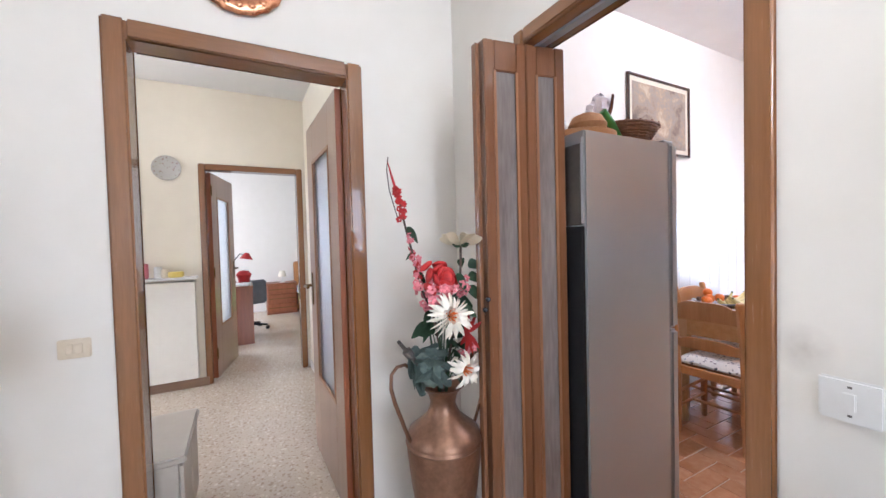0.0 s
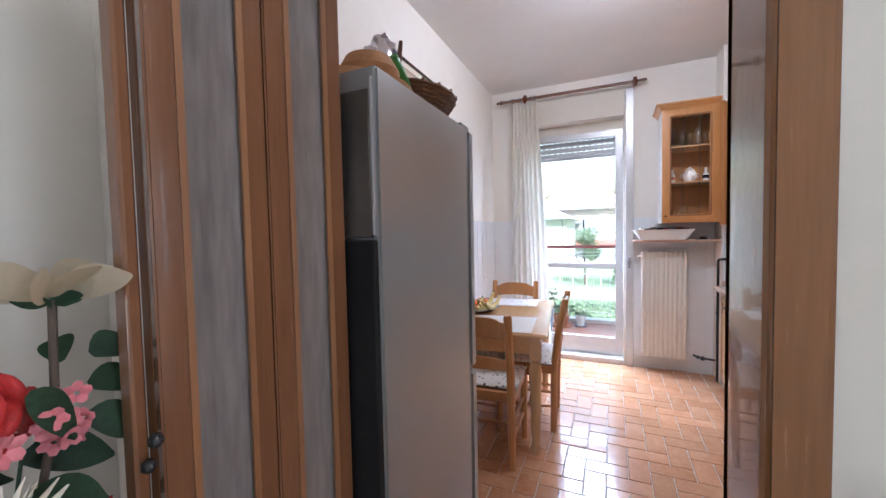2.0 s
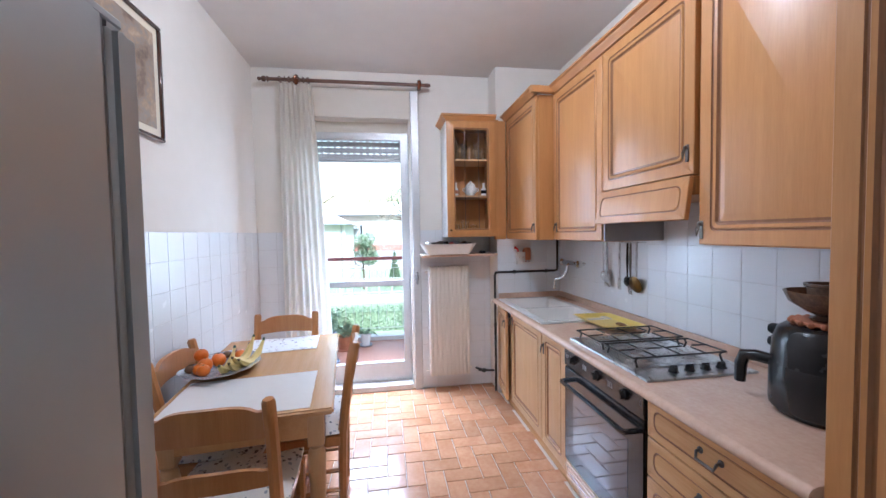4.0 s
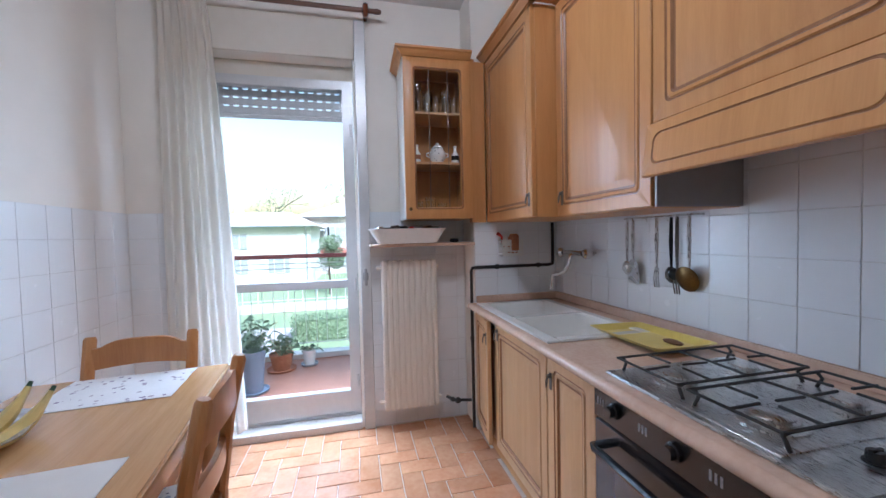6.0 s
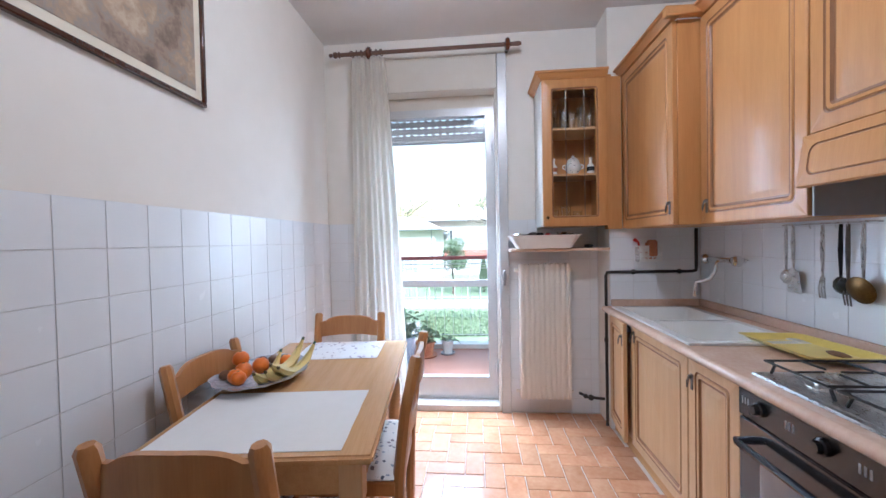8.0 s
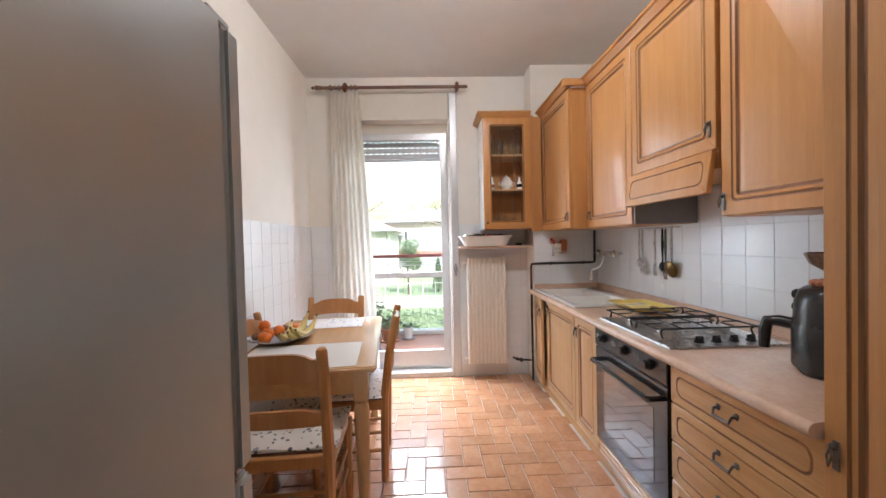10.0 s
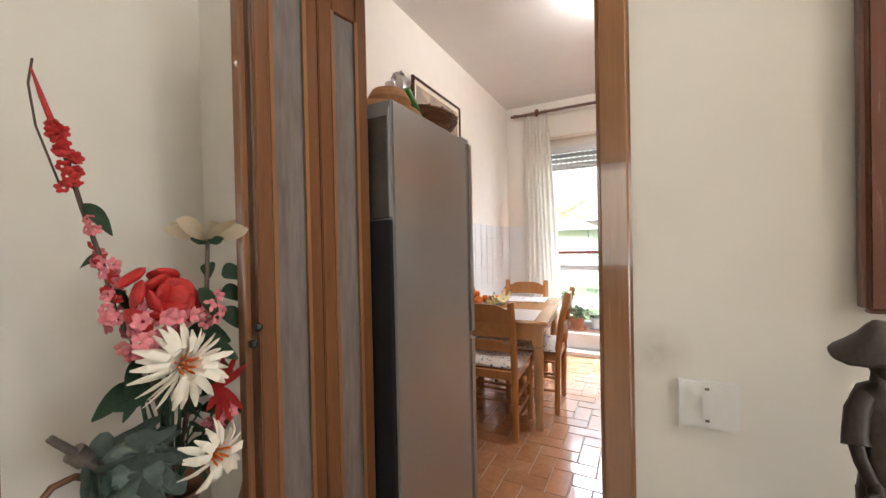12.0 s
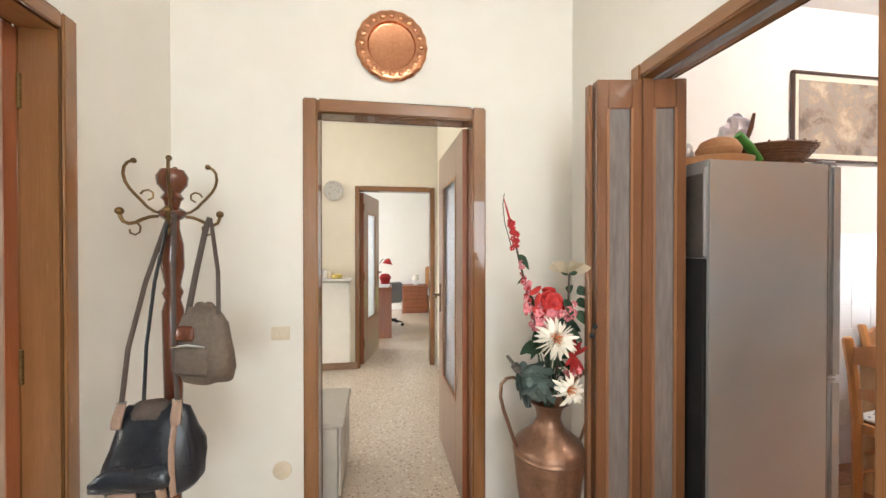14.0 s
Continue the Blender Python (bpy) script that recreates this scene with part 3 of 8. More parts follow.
structure("wall_3", [((-0.47, -3.0, 0), (-0.37, LY0, H)), ((-0.47, LY1, 0), (-0.37, 2.245, H)), ((-0.47, LY0, DZ), (-0.37, LY1, H))],
          "hallwall", "cream painted hall wall beside the coat stand", "wall")
structure("wall_4", [((-0.47, -3.1, 0), (-0.1, -3.0, H)), ((1.3, -3.1, 0), (1.676, -3.0, H)), ((-0.1, -3.1, 0), (1.3, -3.0, 0.9)), ((-0.1, -3.1, 2.3), (1.3, -3.0, H))],
          "hallwall", "cream painted wall with a window", "wall")
structure("wall_5", [((1.676, 2.365, 0), (5.22, 2.485, H))], "wall", "white painted kitchen wall above a tiled dado", "wall")
WY0, WY1, WZ = 1.03, 1.97, 2.49
structure("wall_6", [((5.22, WY1, 0), (5.42, 2.485, H)), ((5.22, -0.45, 0), (5.42, WY0, H)), ((5.22, WY0, WZ), (5.42, WY1, H))],
          "wall", "white painted outer wall around the balcony door", "wall")
structure("wall_7", [((1.676, -0.45, 0), (5.22, -0.325, H))], "wall", "white painted kitchen wall behind the worktop", "wall")
structure("column", [((4.985, -0.325, 0), (5.22, 0.275, H))], "wall", "white plastered column in the kitchen corner", "column")
structure("wall_8", [((1.2, 2.345, 0), (1.3, 3.02, H)), ((1.2, 3.94, 0), (1.3, 4.77, H)), ((1.2, 3.02, 2.06), (1.3, 3.94, H))], "corrwall", "cream corridor wall with a side door", "wall")
BX0, BX1 = 0.293, 1.125
structure("wall_9", [((-0.25, 4.77, 0), (BX0, 4.87, H)), ((BX1, 4.77, 0), (1.3, 4.87, H)), ((BX0, 4.77, DZ), (BX1, 4.87, H)), ((-3.2, 4.77, 0), (-1.15, 4.87, H)), ((-1.15, 4.77, 2.06), (-0.25, 4.87, H))],
          "corrwall", "yellowish cream corridor end wall", "wall")
structure("ceiling_2", [((-3.2, 2.345, 2.80), (1.2, 4.77, 2.85))], "ceiling", "plain matt off-white corridor ceiling", "ceiling")
structure("wall_10", [((-3.3, -3.0, 0), (-3.2, 0.3, H)), ((-3.3, 1.5, 0), (-3.2, 3.3, H)), ((-3.3, 4.5, 0), (-3.2, 6.3, H)), ((-3.3, 7.7, 0), (-3.2, 8.8, H)), ((-3.3, 6.3, 0), (-3.2, 7.7, 0.9)), ((-3.3, 6.3, 2.3), (-3.2, 7.7, H)), ((-3.3, 0.3, 0), (-3.2, 4.5, 0.9)), ((-3.3, 0.3, 2.3), (-3.2, 4.5, H)), ((-3.3, 1.5, 0.9), (-3.2, 3.3, 2.3))],
          "wall", "white painted outer wall with windows", "wall")
structure("wall_11", [((-3.2, 8.7, 0), (3.2, 8.8, H)), ((3.1, 4.87, 0), (3.2, 8.7, H)), ((1.3, 4.77, 0), (3.2, 4.87, H)), ((-3.2, 2.25, 0), (-0.47, 2.345, H)), ((-3.2, -3.1, 0), (-0.47, -3.0, H)), ((1.32, 3.0, 0), (1.42, 4.0, H))],
          "wall", "white painted bedroom and side room walls", "wall")

# window recess: beige shutter box, header, threshold
structure("shutter_box", [((5.205, WY0 - 0.015, WZ), (5.219, 2.06, 2.75))], "boxpaint", "beige painted roller shutter box cover", "shutter box", 0.003)
structure("threshold", [((5.20, WY0, 0.0), (5.44, WY1, 0.05))], "marble", "pale marble balcony door threshold", "threshold", 0.004)
structure("window_head", [((5.335, WY0, 2.392), (5.42, WY1, WZ))], "boxpaint", "beige painted board over the balcony door", "trim", 0.002)
structure("shutter_guide", [((5.185, 0.942, 0.0), (5.219, 1.013, 2.74))], "frame", "tall off-white strap guide beside the balcony door", "trim", 0.004)
bm = B()
add_box(bm, (5.165, 0.970, 0.985), (5.185, 0.990, 1.10), 0.004)
add_box(bm, (5.172, 0.963, 1.02), (5.19, 0.997, 1.07), 0.004)
solid("strap_winder", bm, "greymetal", "small grey shutter strap holder on the guide", "strap holder")


def casing(name, label, opening, wall, axis, proud=0.015, wide=0.056, jamb=True):
    """A door frame: two uprights and a head on each wall face, and the lining of the hole.
    opening: from, to, top; wall: the two faces; axis: along which the hole runs."""
    o0, o1, top = opening
    f0, f1 = wall
    root = thing(name, pose(0, 0, 0), label, "door frame")
    root["kind"] = "structure"
    lip = 0.014

    def put(nm, a, b, mt):
        if axis == "y":
            a, b = (a[1], a[0], a[2]), (b[1], b[0], b[2])
        q = B()
        add_box(q, a, b, 0.009 if "casing" in nm else 0.0, 3)
        part(nm, q, mt, root)
    along = "walnutx" if axis == "x" else "walnuty"
    for nm, face, out in (("casing", f0, f0 - proud), ("casing", f1, f1 + proud)):
        lo, hi = min(face, out), max(face, out)
        put(nm, (o0 - wide + lip, lo, 0), (o0 + lip, hi, top + wide - lip), "walnut")
        put(nm, (o1 - lip, lo, 0), (o1 + wide - lip, hi, top + wide - lip), "walnut")
        put("head_casing", (o0 + lip, lo, top - lip), (o1 - lip, hi, top + wide - lip), along)
    if jamb:
        put("jamb", (o0, f0 + 0.001, 0), (o0 + 0.012, f1 - 0.001, top - 0.001), "walnut")
        put("jamb", (o1 - 0.012, f0 + 0.001, 0), (o1, f1 - 0.001, top - 0.001), "walnut")
        put("head_jamb", (o0 + 0.012, f0 + 0.001, top - 0.013), (o1 - 0.012, f1 - 0.001, top - 0.001), along)
    return root


casing("door_frame_1", "brown walnut frame of the hall doorway", (DX0, DX1, DZ), (2.245, 2.345), "x", wide=0.068)
casing("door_frame_2", "brown walnut frame of the kitchen folding door", (KY0, KY1, KZ), (1.556, 1.676), "y")
casing("door_frame_3", "brown walnut frame of a side room door", (LY0, LY1, DZ), (-0.47, -0.37), "y")
casing("door_frame_4", "brown walnut frame of the bedroom doorway", (BX0, BX1, DZ), (4.77, 4.87), "x")
casing("door_frame_5", "brown walnut frame of a corridor side door", (3.02, 3.94, 2.06), (1.2, 1.3), "y")
casing("door_frame_6", "brown walnut frame of a glazed corridor door", (-1.15, -0.25, 2.06), (4.77, 4.87), "x")


def door_leaf(name, m, label, w=0.76, h=2.03, glazed=True, pane="frost", veneer="leafwood"):
    """A leaf hinged at x = 0 that reaches to x = w, 40 mm thick, with one tall frosted pane."""
    root = thing(name, m, label, "door")
    root["kind"] = "structure"
    sx, z0, z1 = 0.17, 0.50, 1.80
    if not glazed:
        q = B()
        add_box(q, (0, -0.02, 0.006), (w, 0.02, h), 0.002)
        part("panel", q, veneer, root)
    else:
        for nm, a, b in (("stile", (0, -0.02, 0.006), (sx, 0.02, h)), ("stile", (w - sx, -0.02, 0.006), (w, 0.02, h)),
                         ("bottom_rail", (sx, -0.02, 0.006), (w - sx, 0.02, z0)), ("top_rail", (sx, -0.02, z1), (w - sx, 0.02, h))):
            q = B()
            add_box(q, a, b, 0.002)
            part(nm, q, veneer, root)
        q = B()
        for yy in (-0.024, 0.018):
            for a, b in (((sx - 0.006, yy, z0 - 0.006), (sx + 0.012, yy + 0.006, z1 + 0.006)), ((w - sx - 0.012, yy, z0 - 0.006), (w - sx + 0.006, yy + 0.006, z1 + 0.006)),
                         ((sx + 0.012, yy, z0 - 0.006), (w - sx - 0.012, yy + 0.006, z0 + 0.012)), ((sx + 0.012, yy, z1 - 0.012), (w - sx - 0.012, yy + 0.006, z1 + 0.006))):
                add_box(q, a, b)
        part("glazing_bead", q, "groove", root)
        q = B()
        add_box(q, (sx, -0.004, z0), (w - sx, 0.004, z1))
        ob = part("pane", q, pane, root, "frosted patterned glass")
        ob.visible_shadow = False
    for xa, xb in ((-0.003, 0.0), (w, w + 0.003)):
        q = B()
        add_box(q, (xa, -0.0195, 0.008), (xb, 0.0195, h - 0.002))
        part("edge_band", q, "redwood", root, "red-brown edge band")
    for s in (1, -1):
        q = B()
        add_box(q, (w - 0.075, s * 0.0205, 0.93), (w - 0.035, s * 0.027, 1.13), 0.002)
        add_tube(q, [(w - 0.055, s * 0.027, 1.05), (w - 0.055, s * 0.065, 1.05), (w - 0.07, s * 0.07, 1.05), (w - 0.165, s * 0.068, 1.05)], 0.009)
        part("handle", q, "brass", root, "brass lever handle")
    q = B()
    for z in (0.25, 1.05, 1.85):
        add_tube(q, [(-0.006, -0.024, z - 0.05), (-0.006, -0.024, z + 0.05)], 0.007)
    part("hinge", q, "brass", root)
    return root


door_leaf("door_1", pose(1.008, 2.362, 0, 0, 0, 91), "open grey-brown hall door with a tall frosted pane")
door_leaf("door_2", pose(0.322, 4.90, 0, 0, 0, 77), "open grey-brown bedroom door with a tall frosted pane", w=0.74)
door_leaf("door_3", pose(-0.4745, 1.6325, 0, 0, 0, 180), "open grey-brown side room door with a frosted pane")
door_leaf("door_4", pose(1.245, 3.035, 0, 0, 0, 90), "closed brown corridor side door", w=0.88, glazed=False, veneer="walnut")
door_leaf("door_5", pose(-1.135, 4.83, 0, 0, 0, 0), "closed glazed corridor door with daylight behind", w=0.87)

# skirting
structure("baseboard", [((-0.25, 4.755, 0), (0.27, 4.769, 0.075)), ((1.188, 3.99, 0), (1.199, 4.77, 0.075)), ((-0.36, 2.232, 0), (0.205, 2.244, 0.07)), ((1.115, 2.232, 0), (1.55, 2.244, 0.07)),
                        ((-0.369, 1.74, 0), (-0.358, 2.232, 0.07)), ((1.543, -2.9, 0), (1.555, 0.92, 0.07)), ((1.543, 1.77, 0), (1.555, 2.232, 0.07))], "marble", "low skirting along the hall and corridor walls", "skirting", 0.002)
structure("baseboard_2", [((-0.26, 4.745, 0), (0.275, 4.7545, 0.08))], "skirt", "brown wooden skirting under the corridor radiator cover", "skirting", 0.002)


# balcony door
def balcony_door():
    root = thing("window_1", pose(5.32, 1.50, 0.05), "grey-white aluminium glazed balcony door, closed", "balcony door")
    root["kind"] = "structure"
    y0, y1, z1 = -0.468, 0.468, 2.34
    for nm, a, b in (("frame_post", (0, y0, 0), (0.06, y0 + 0.03, z1)), ("frame_post", (0, y1 - 0.03, 0), (0.06, y1, z1)), ("frame_head", (0, y0 + 0.03, z1 - 0.036), (0.06, y1 - 0.03, z1)), ("frame_sill", (0, y0 + 0.03, 0), (0.06, y1 - 0.03, 0.025)),
                     ("sash_stile", (-0.012, y0 + 0.022, 0.028), (0.045, y0 + 0.072, z1 - 0.030)), ("sash_stile", (-0.012, y1 - 0.085, 0.028), (0.045, y1 - 0.022, z1 - 0.030)),
                     ("bottom_rail", (-0.012, y0 + 0.072, 0.028), (0.045, y1 - 0.085, 0.185)), ("middle_rail", (-0.012, y0 + 0.072, 0.912), (0.045, y1 - 0.085, 0.966)), ("top_rail", (-0.012, y0 + 0.072, z1 - 0.068), (0.045, y1 - 0.085, z1 - 0.030))):
        q = B()
        add_box(q, a, b, 0.004, 2)
        part(nm, q, "frame", root)
    for z0, zz in ((0.185, 0.912), (0.966, z1 - 0.068)):
        q = B()
        add_box(q, (0.012, y0 + 0.072, z0), (0.018, y1 - 0.085, zz))
        ob = part("pane", q, "pane", root, "clear window glass")
        ob.visible_shadow = False
    q = B()
    add_box(q, (-0.026, y1 - 0.07, 1.02), (-0.012, y1 - 0.04, 1.16), 0.003)
    add_tube(q, [(-0.026, y1 - 0.055, 1.09), (-0.055, y1 - 0.055, 1.09), (-0.058, y1 - 0.06, 1.07), (-0.058, y1 - 0.06, 0.96)], 0.008)
    part("handle", q, "frame", root)
    q = B()
    for z in (0.25, 0.93, 2.0):
        add_tube(q, [(-0.012, y0 + 0.018, z - 0.04), (-0.012, y0 + 0.018, z + 0.04)], 0.008)
    part("hinge", q, "frame", root)


M["pane"] = glass("window_pane", 0.0, ior=1.35)
balcony_door()


def roller_shutter():
    root = thing("roller_shutter", pose(5.43, 1.50, 2.168), "half-rolled grey slatted roller shutter with light slots", "roller shutter")
    for i in range(6):
        q = B()
        z = i * 0.057
        add_box(q, (-0.006, -0.465, z), (0.006, 0.465, z + 0.046), 0.002)
        if i:
            y = -0.465
            while y < 0.46:
                add_box(q, (-0.003, y, z - 0.012), (0.003, y + 0.028, z + 0.001))
                y += 0.060
        part("slat", q, "slat", root)
    q = B()
    add_box(q, (-0.008, -0.465, -0.030), (0.008, 0.465, -0.001), 0.003)
    part("bottom_bar", q, "slat", root)


roller_shutter()


def plain_window(name, m, w, h):
    """A window in the plane y = 0, with its frame and four panes."""
    root = thing(name, m, "white framed window with daylight outside", "window")
    root["kind"] = "structure"
    for nm, a, b in (("window_frame", (0, -0.03, 0), (0.06, 0.03, h)), ("window_frame", (w - 0.06, -0.03, 0), (w, 0.03, h)), ("window_frame", (0.06, -0.03, 0), (w - 0.06, 0.03, 0.06)),
                     ("window_frame", (0.06, -0.03, h - 0.06), (w - 0.06, 0.03, h)), ("mullion", (w / 2 - 0.04, -0.03, 0.06), (w / 2 + 0.04, 0.03, h - 0.06))):
        q = B()
        add_box(q, a, b, 0.004)
        part(nm, q, "frame", root)
    for a in (0.06, w / 2 + 0.04):
        q = B()
        add_box(q, (a, -0.003, 0.06), (a + w / 2 - 0.10, 0.003, h - 0.06))
        ob = part("pane", q, "pane", root)
        ob.visible_shadow = False


plain_window("window_2", pose(-0.1, -3.05, 0.9), 1.4, 1.4)
plain_window("window_3", pose(-3.25, 0.3, 0.9, 0, 0, 90), 1.2, 1.4)
plain_window("window_4", pose(-3.25, 3.3, 0.9, 0, 0, 90), 1.2, 1.4)
plain_window("window_5", pose(-3.25, 6.3, 0.9, 0, 0, 90), 1.4, 1.4)

M["backsheet"] = mat("dull_dark_metal_sheet", (0.15, 0.135, 0.12), (0.11, 0.10, 0.09), 5, 0.32, 0.7, 0.03)
M["china"] = printed("patterned_china", (0.72, 0.70, 0.66), ((0.06, 0.06, 0.10), (0.12, 0.10, 0.10)), 40, 0.16)
M["glaze"] = mat("brown_glaze", (0.22, 0.13, 0.08), (0.09, 0.055, 0.04), 14, 0.2, 0.2, 0.05)
M["cutglass"] = mat("cut_glass", (0.80, 0.82, 0.86), (0.30, 0.32, 0.38), 46, 0.08, 0.30, 0.7, 90)
M["creampaper"] = mat("cream_mount_card", (0.74, 0.68, 0.55), (0.71, 0.65, 0.52), 4, 0.8)
M["bag"] = mat("crumpled_film", (0.86, 0.83, 0.85), (0.74, 0.66, 0.70), 22, 0.25, 0.0, 0.2, 50)
M["greenplastic"] = mat("green_plastic", (0.08, 0.32, 0.05), (0.06, 0.25, 0.04), 8, 0.4)
M["bread"] = mat("bread_crust", (0.50, 0.27, 0.12), (0.40, 0.19, 0.08), 10, 0.8, bump=0.3)
M["darkrod"] = wood("dark_rod_wood", (0.15, 0.075, 0.045), (0.10, 0.045, 0.028), "y", 0.35, 0.3)
M["ovenglass2"] = mat("grey_oven_window", (0.07, 0.07, 0.075), (0.055, 0.055, 0.06), 2, 0.06, coat=1.0)


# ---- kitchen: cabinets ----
# material 1, the darker oak, colours the recessed rings
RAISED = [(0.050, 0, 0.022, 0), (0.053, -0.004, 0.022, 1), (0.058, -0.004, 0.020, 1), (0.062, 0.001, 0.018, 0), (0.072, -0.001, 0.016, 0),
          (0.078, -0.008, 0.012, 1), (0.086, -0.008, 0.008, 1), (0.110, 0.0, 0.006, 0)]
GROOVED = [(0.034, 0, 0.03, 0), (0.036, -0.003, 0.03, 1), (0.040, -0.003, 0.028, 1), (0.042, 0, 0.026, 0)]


def pull(parent, x, z, y=0.0, tilt=0):
    """A small dark drop handle on a face at y."""
    q = B()
    add_box(q, (x - 0.009, y, z - 0.035), (x + 0.009, y + 0.004, z + 0.035), 0.002)
    add_ball(q, (x, y + 0.010, z + 0.022), 0.009, u=8, v=6)
    pts = [(x, y + 0.014, z + 0.024), (x - 0.006, y + 0.020, z), (x, y + 0.022, z - 0.022), (x + 0.006, y + 0.020, z), (x, y + 0.014, z + 0.024)]
    add_tube(q, pts, 0.003, 6)
    return part("handle", q, "pewter", parent, "dark pewter drop handle")


def cupboard(name, x0, x1, z0, z1, front, back, label, wooden, handle=None, ajar=0, rings=RAISED, group="kitchen cabinets"):
    """A cabinet facing +y with one framed door. handle: (from the near side, from below)."""
    root = thing(name, pose(x0, front, z0), label, "kitchen cabinet", group)
    w, h, d, t = x1 - x0, z1 - z0, front - back, 0.022
    q = B()
    add_box(q, (0.0015, -d + 0.001, 0), (w - 0.0015, -t - 0.002, h - (0.14 if "sink" in label else 0)), 0.002)
    part("body", q, wooden, root)
    q = B()
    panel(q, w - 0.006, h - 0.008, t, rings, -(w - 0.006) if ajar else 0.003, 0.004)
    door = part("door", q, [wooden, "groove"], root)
    if ajar:
        door.matrix_local = pose(w - 0.003, 0, 0, 0, 0, -ajar)
    if handle:
        pull(door, handle[0] + (-(w - 0.006) if ajar else 0), handle[1])
    return root


cupboard("wall_cabinet", 4.308, 4.975, 1.389, 2.42, 0.19, -0.324, "deep honey oak wall cabinet with a framed door", "oak", (0.035, 0.09), group="wall cabinets")
cupboard("wall_cabinet", 3.694, 4.306, 1.387, 2.42, 0.06, -0.324, "honey oak wall cabinet with a framed door", "oak", (0.56, 0.09), group="wall cabinets")
cupboard("wall_cabinet", 3.062, 3.692, 1.662, 2.42, 0.06, -0.324, "honey oak cabinet over the cooker hood", "oak", (0.035, 0.09), group="wall cabinets")
cupboard("wall_cabinet", 2.440, 3.042, 1.386, 2.42, 0.06, -0.324, "honey oak wall cabinet above the worktop", "oak", (0.585, 0.06), group="wall cabinets")

cornice = thing("cornice", pose(0, 0, 2.421), "moulded honey oak cornice along the wall cabinets", "cornice")
for nm, pts in (("moulding", [(4.98, 0.19), (4.308, 0.19)]), ("moulding", [(4.308, 0.06), (2.44, 0.06)])):
    q = B()
    prof = [(-0.02, 0), (0.008, 0), (0.014, 0.012), (0.030, 0.022), (0.034, 0.030), (0.048, 0.036), (0.048, 0.048), (-0.02, 0.048)]
    (xa, ya), (xb, yb) = pts
    a = [q.verts.new((xa, ya + o, z)) for o, z in prof]
    b = [q.verts.new((xb - (0.04 if ya > 0.1 else 0), yb + o, z)) for o, z in prof]
    for i in range(len(prof)):
        j = (i + 1) % len(prof)
        q.faces.new((a[i], a[j], b[j], b[i]))
    q.faces.new(a[::-1])
    q.faces.new(b)
    bmesh.ops.recalc_face_normals(q, faces=q.faces[:])
    part(nm, q, "oakx", cornice)
q = B()
add_box(q, (4.264, 0.061, 0.0), (4.307, 0.237, 0.048), 0.006)
part("return_moulding", q, "oak", cornice)

# cooker hood: a slanting flap, and its metal box
hood = thing("cooker_hood", pose(3.06, 0.06, 1.485), "built-in cooker hood with a slanting oak flap", "cooker hood")
q = B()
panel(q, 0.632, 0.174, 0.02, GROOVED)
flap = part("flap", q, ["oak", "groove"], hood)
flap.matrix_local = pose(0, 0.045, 0.002, 8)
q = B()
add_box(q, (0.620, -0.375, -0.096), (0.630, -0.008, 0.172), 0.002)
part("side_panel", q, "greymetal", hood, "plain grey side panel")
q = B()
add_box(q, (0.004, -0.38, 0.10), (0.618, -0.006, 0.174), 0.002)
part("body", q, "oak", hood)

cupboard("base_cabinet", 4.628, 4.980, 0.085, 0.815, 0.28, -0.32, "pale oak sink cabinet with its door ajar", "pine", (0.03, 0.62), 7)
cupboard("base_cabinet", 4.024, 4.625, 0.085, 0.815, 0.28, -0.32, "pale oak sink cabinet with a framed door", "pine", (0.555, 0.66))
cupboard("base_cabinet", 3.697, 4.022, 0.085, 0.815, 0.28, -0.32, "narrow pale oak base cabinet beside the oven", "pine", (0.292, 0.62))


def drawer_unit():
    root = thing("drawer_cabinet", pose(2.44, 0.28, 0.085), "pale oak cabinet with four shallow drawers", "drawer cabinet", "kitchen cabinets")
    q = B()
    add_box(q, (0, -0.60, 0), (0.596, -0.024, 0.73), 0.002)
    part("body", q, "pine", root)
    for i, (z, h) in enumerate(((0.575, 0.15), (0.42, 0.15), (0.265, 0.15), (0.004, 0.256))):
        q = B()
        panel(q, 0.590, h, 0.022, GROOVED, 0.003, z)
        d = part("drawer", q, ["pinex", "groove"], root)
        q = B()
        zz = z + h / 2
        add_tube(q, [(0.27, 0, zz + 0.01), (0.27, 0.018, zz + 0.008), (0.275, 0.024, zz - 0.012), (0.34, 0.024, zz - 0.012), (0.345, 0.018, zz + 0.008), (0.345, 0, zz + 0.01)], 0.0045, 6)
        for xx in (0.27, 0.345):
            add_ball(q, (xx, 0.003, zz + 0.01), 0.011, (1, 0.5, 1), 8, 6)
        part("handle", q, "pewter", d)


drawer_unit()
structure("plinth", [((2.44, 0.235, 0.0), (4.98, 0.250, 0.083))], "pinex", "pale plinth board under the base cabinets", "plinth", 0.002)

# tall larder unit at the end of the row
tall = thing("tall_cabinet", pose(1.90, 0.30, 0.0), "tall honey oak larder cabinet at the worktop's end", "tall cabinet", "kitchen cabinets")
q = B()
add_box(q, (0, -0.615, 0.085), (0.538, -0.024, 2.42), 0.002)
part("body", q, "oak", tall)
q = B()
add_box(q, (0.002, -0.61, 0.0), (0.536, -0.06, 0.085))
part("plinth", q, "pinex", tall)
q = B()
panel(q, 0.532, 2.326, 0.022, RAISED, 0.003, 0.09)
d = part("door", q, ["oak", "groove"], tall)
pull(d, 0.505, 0.80)

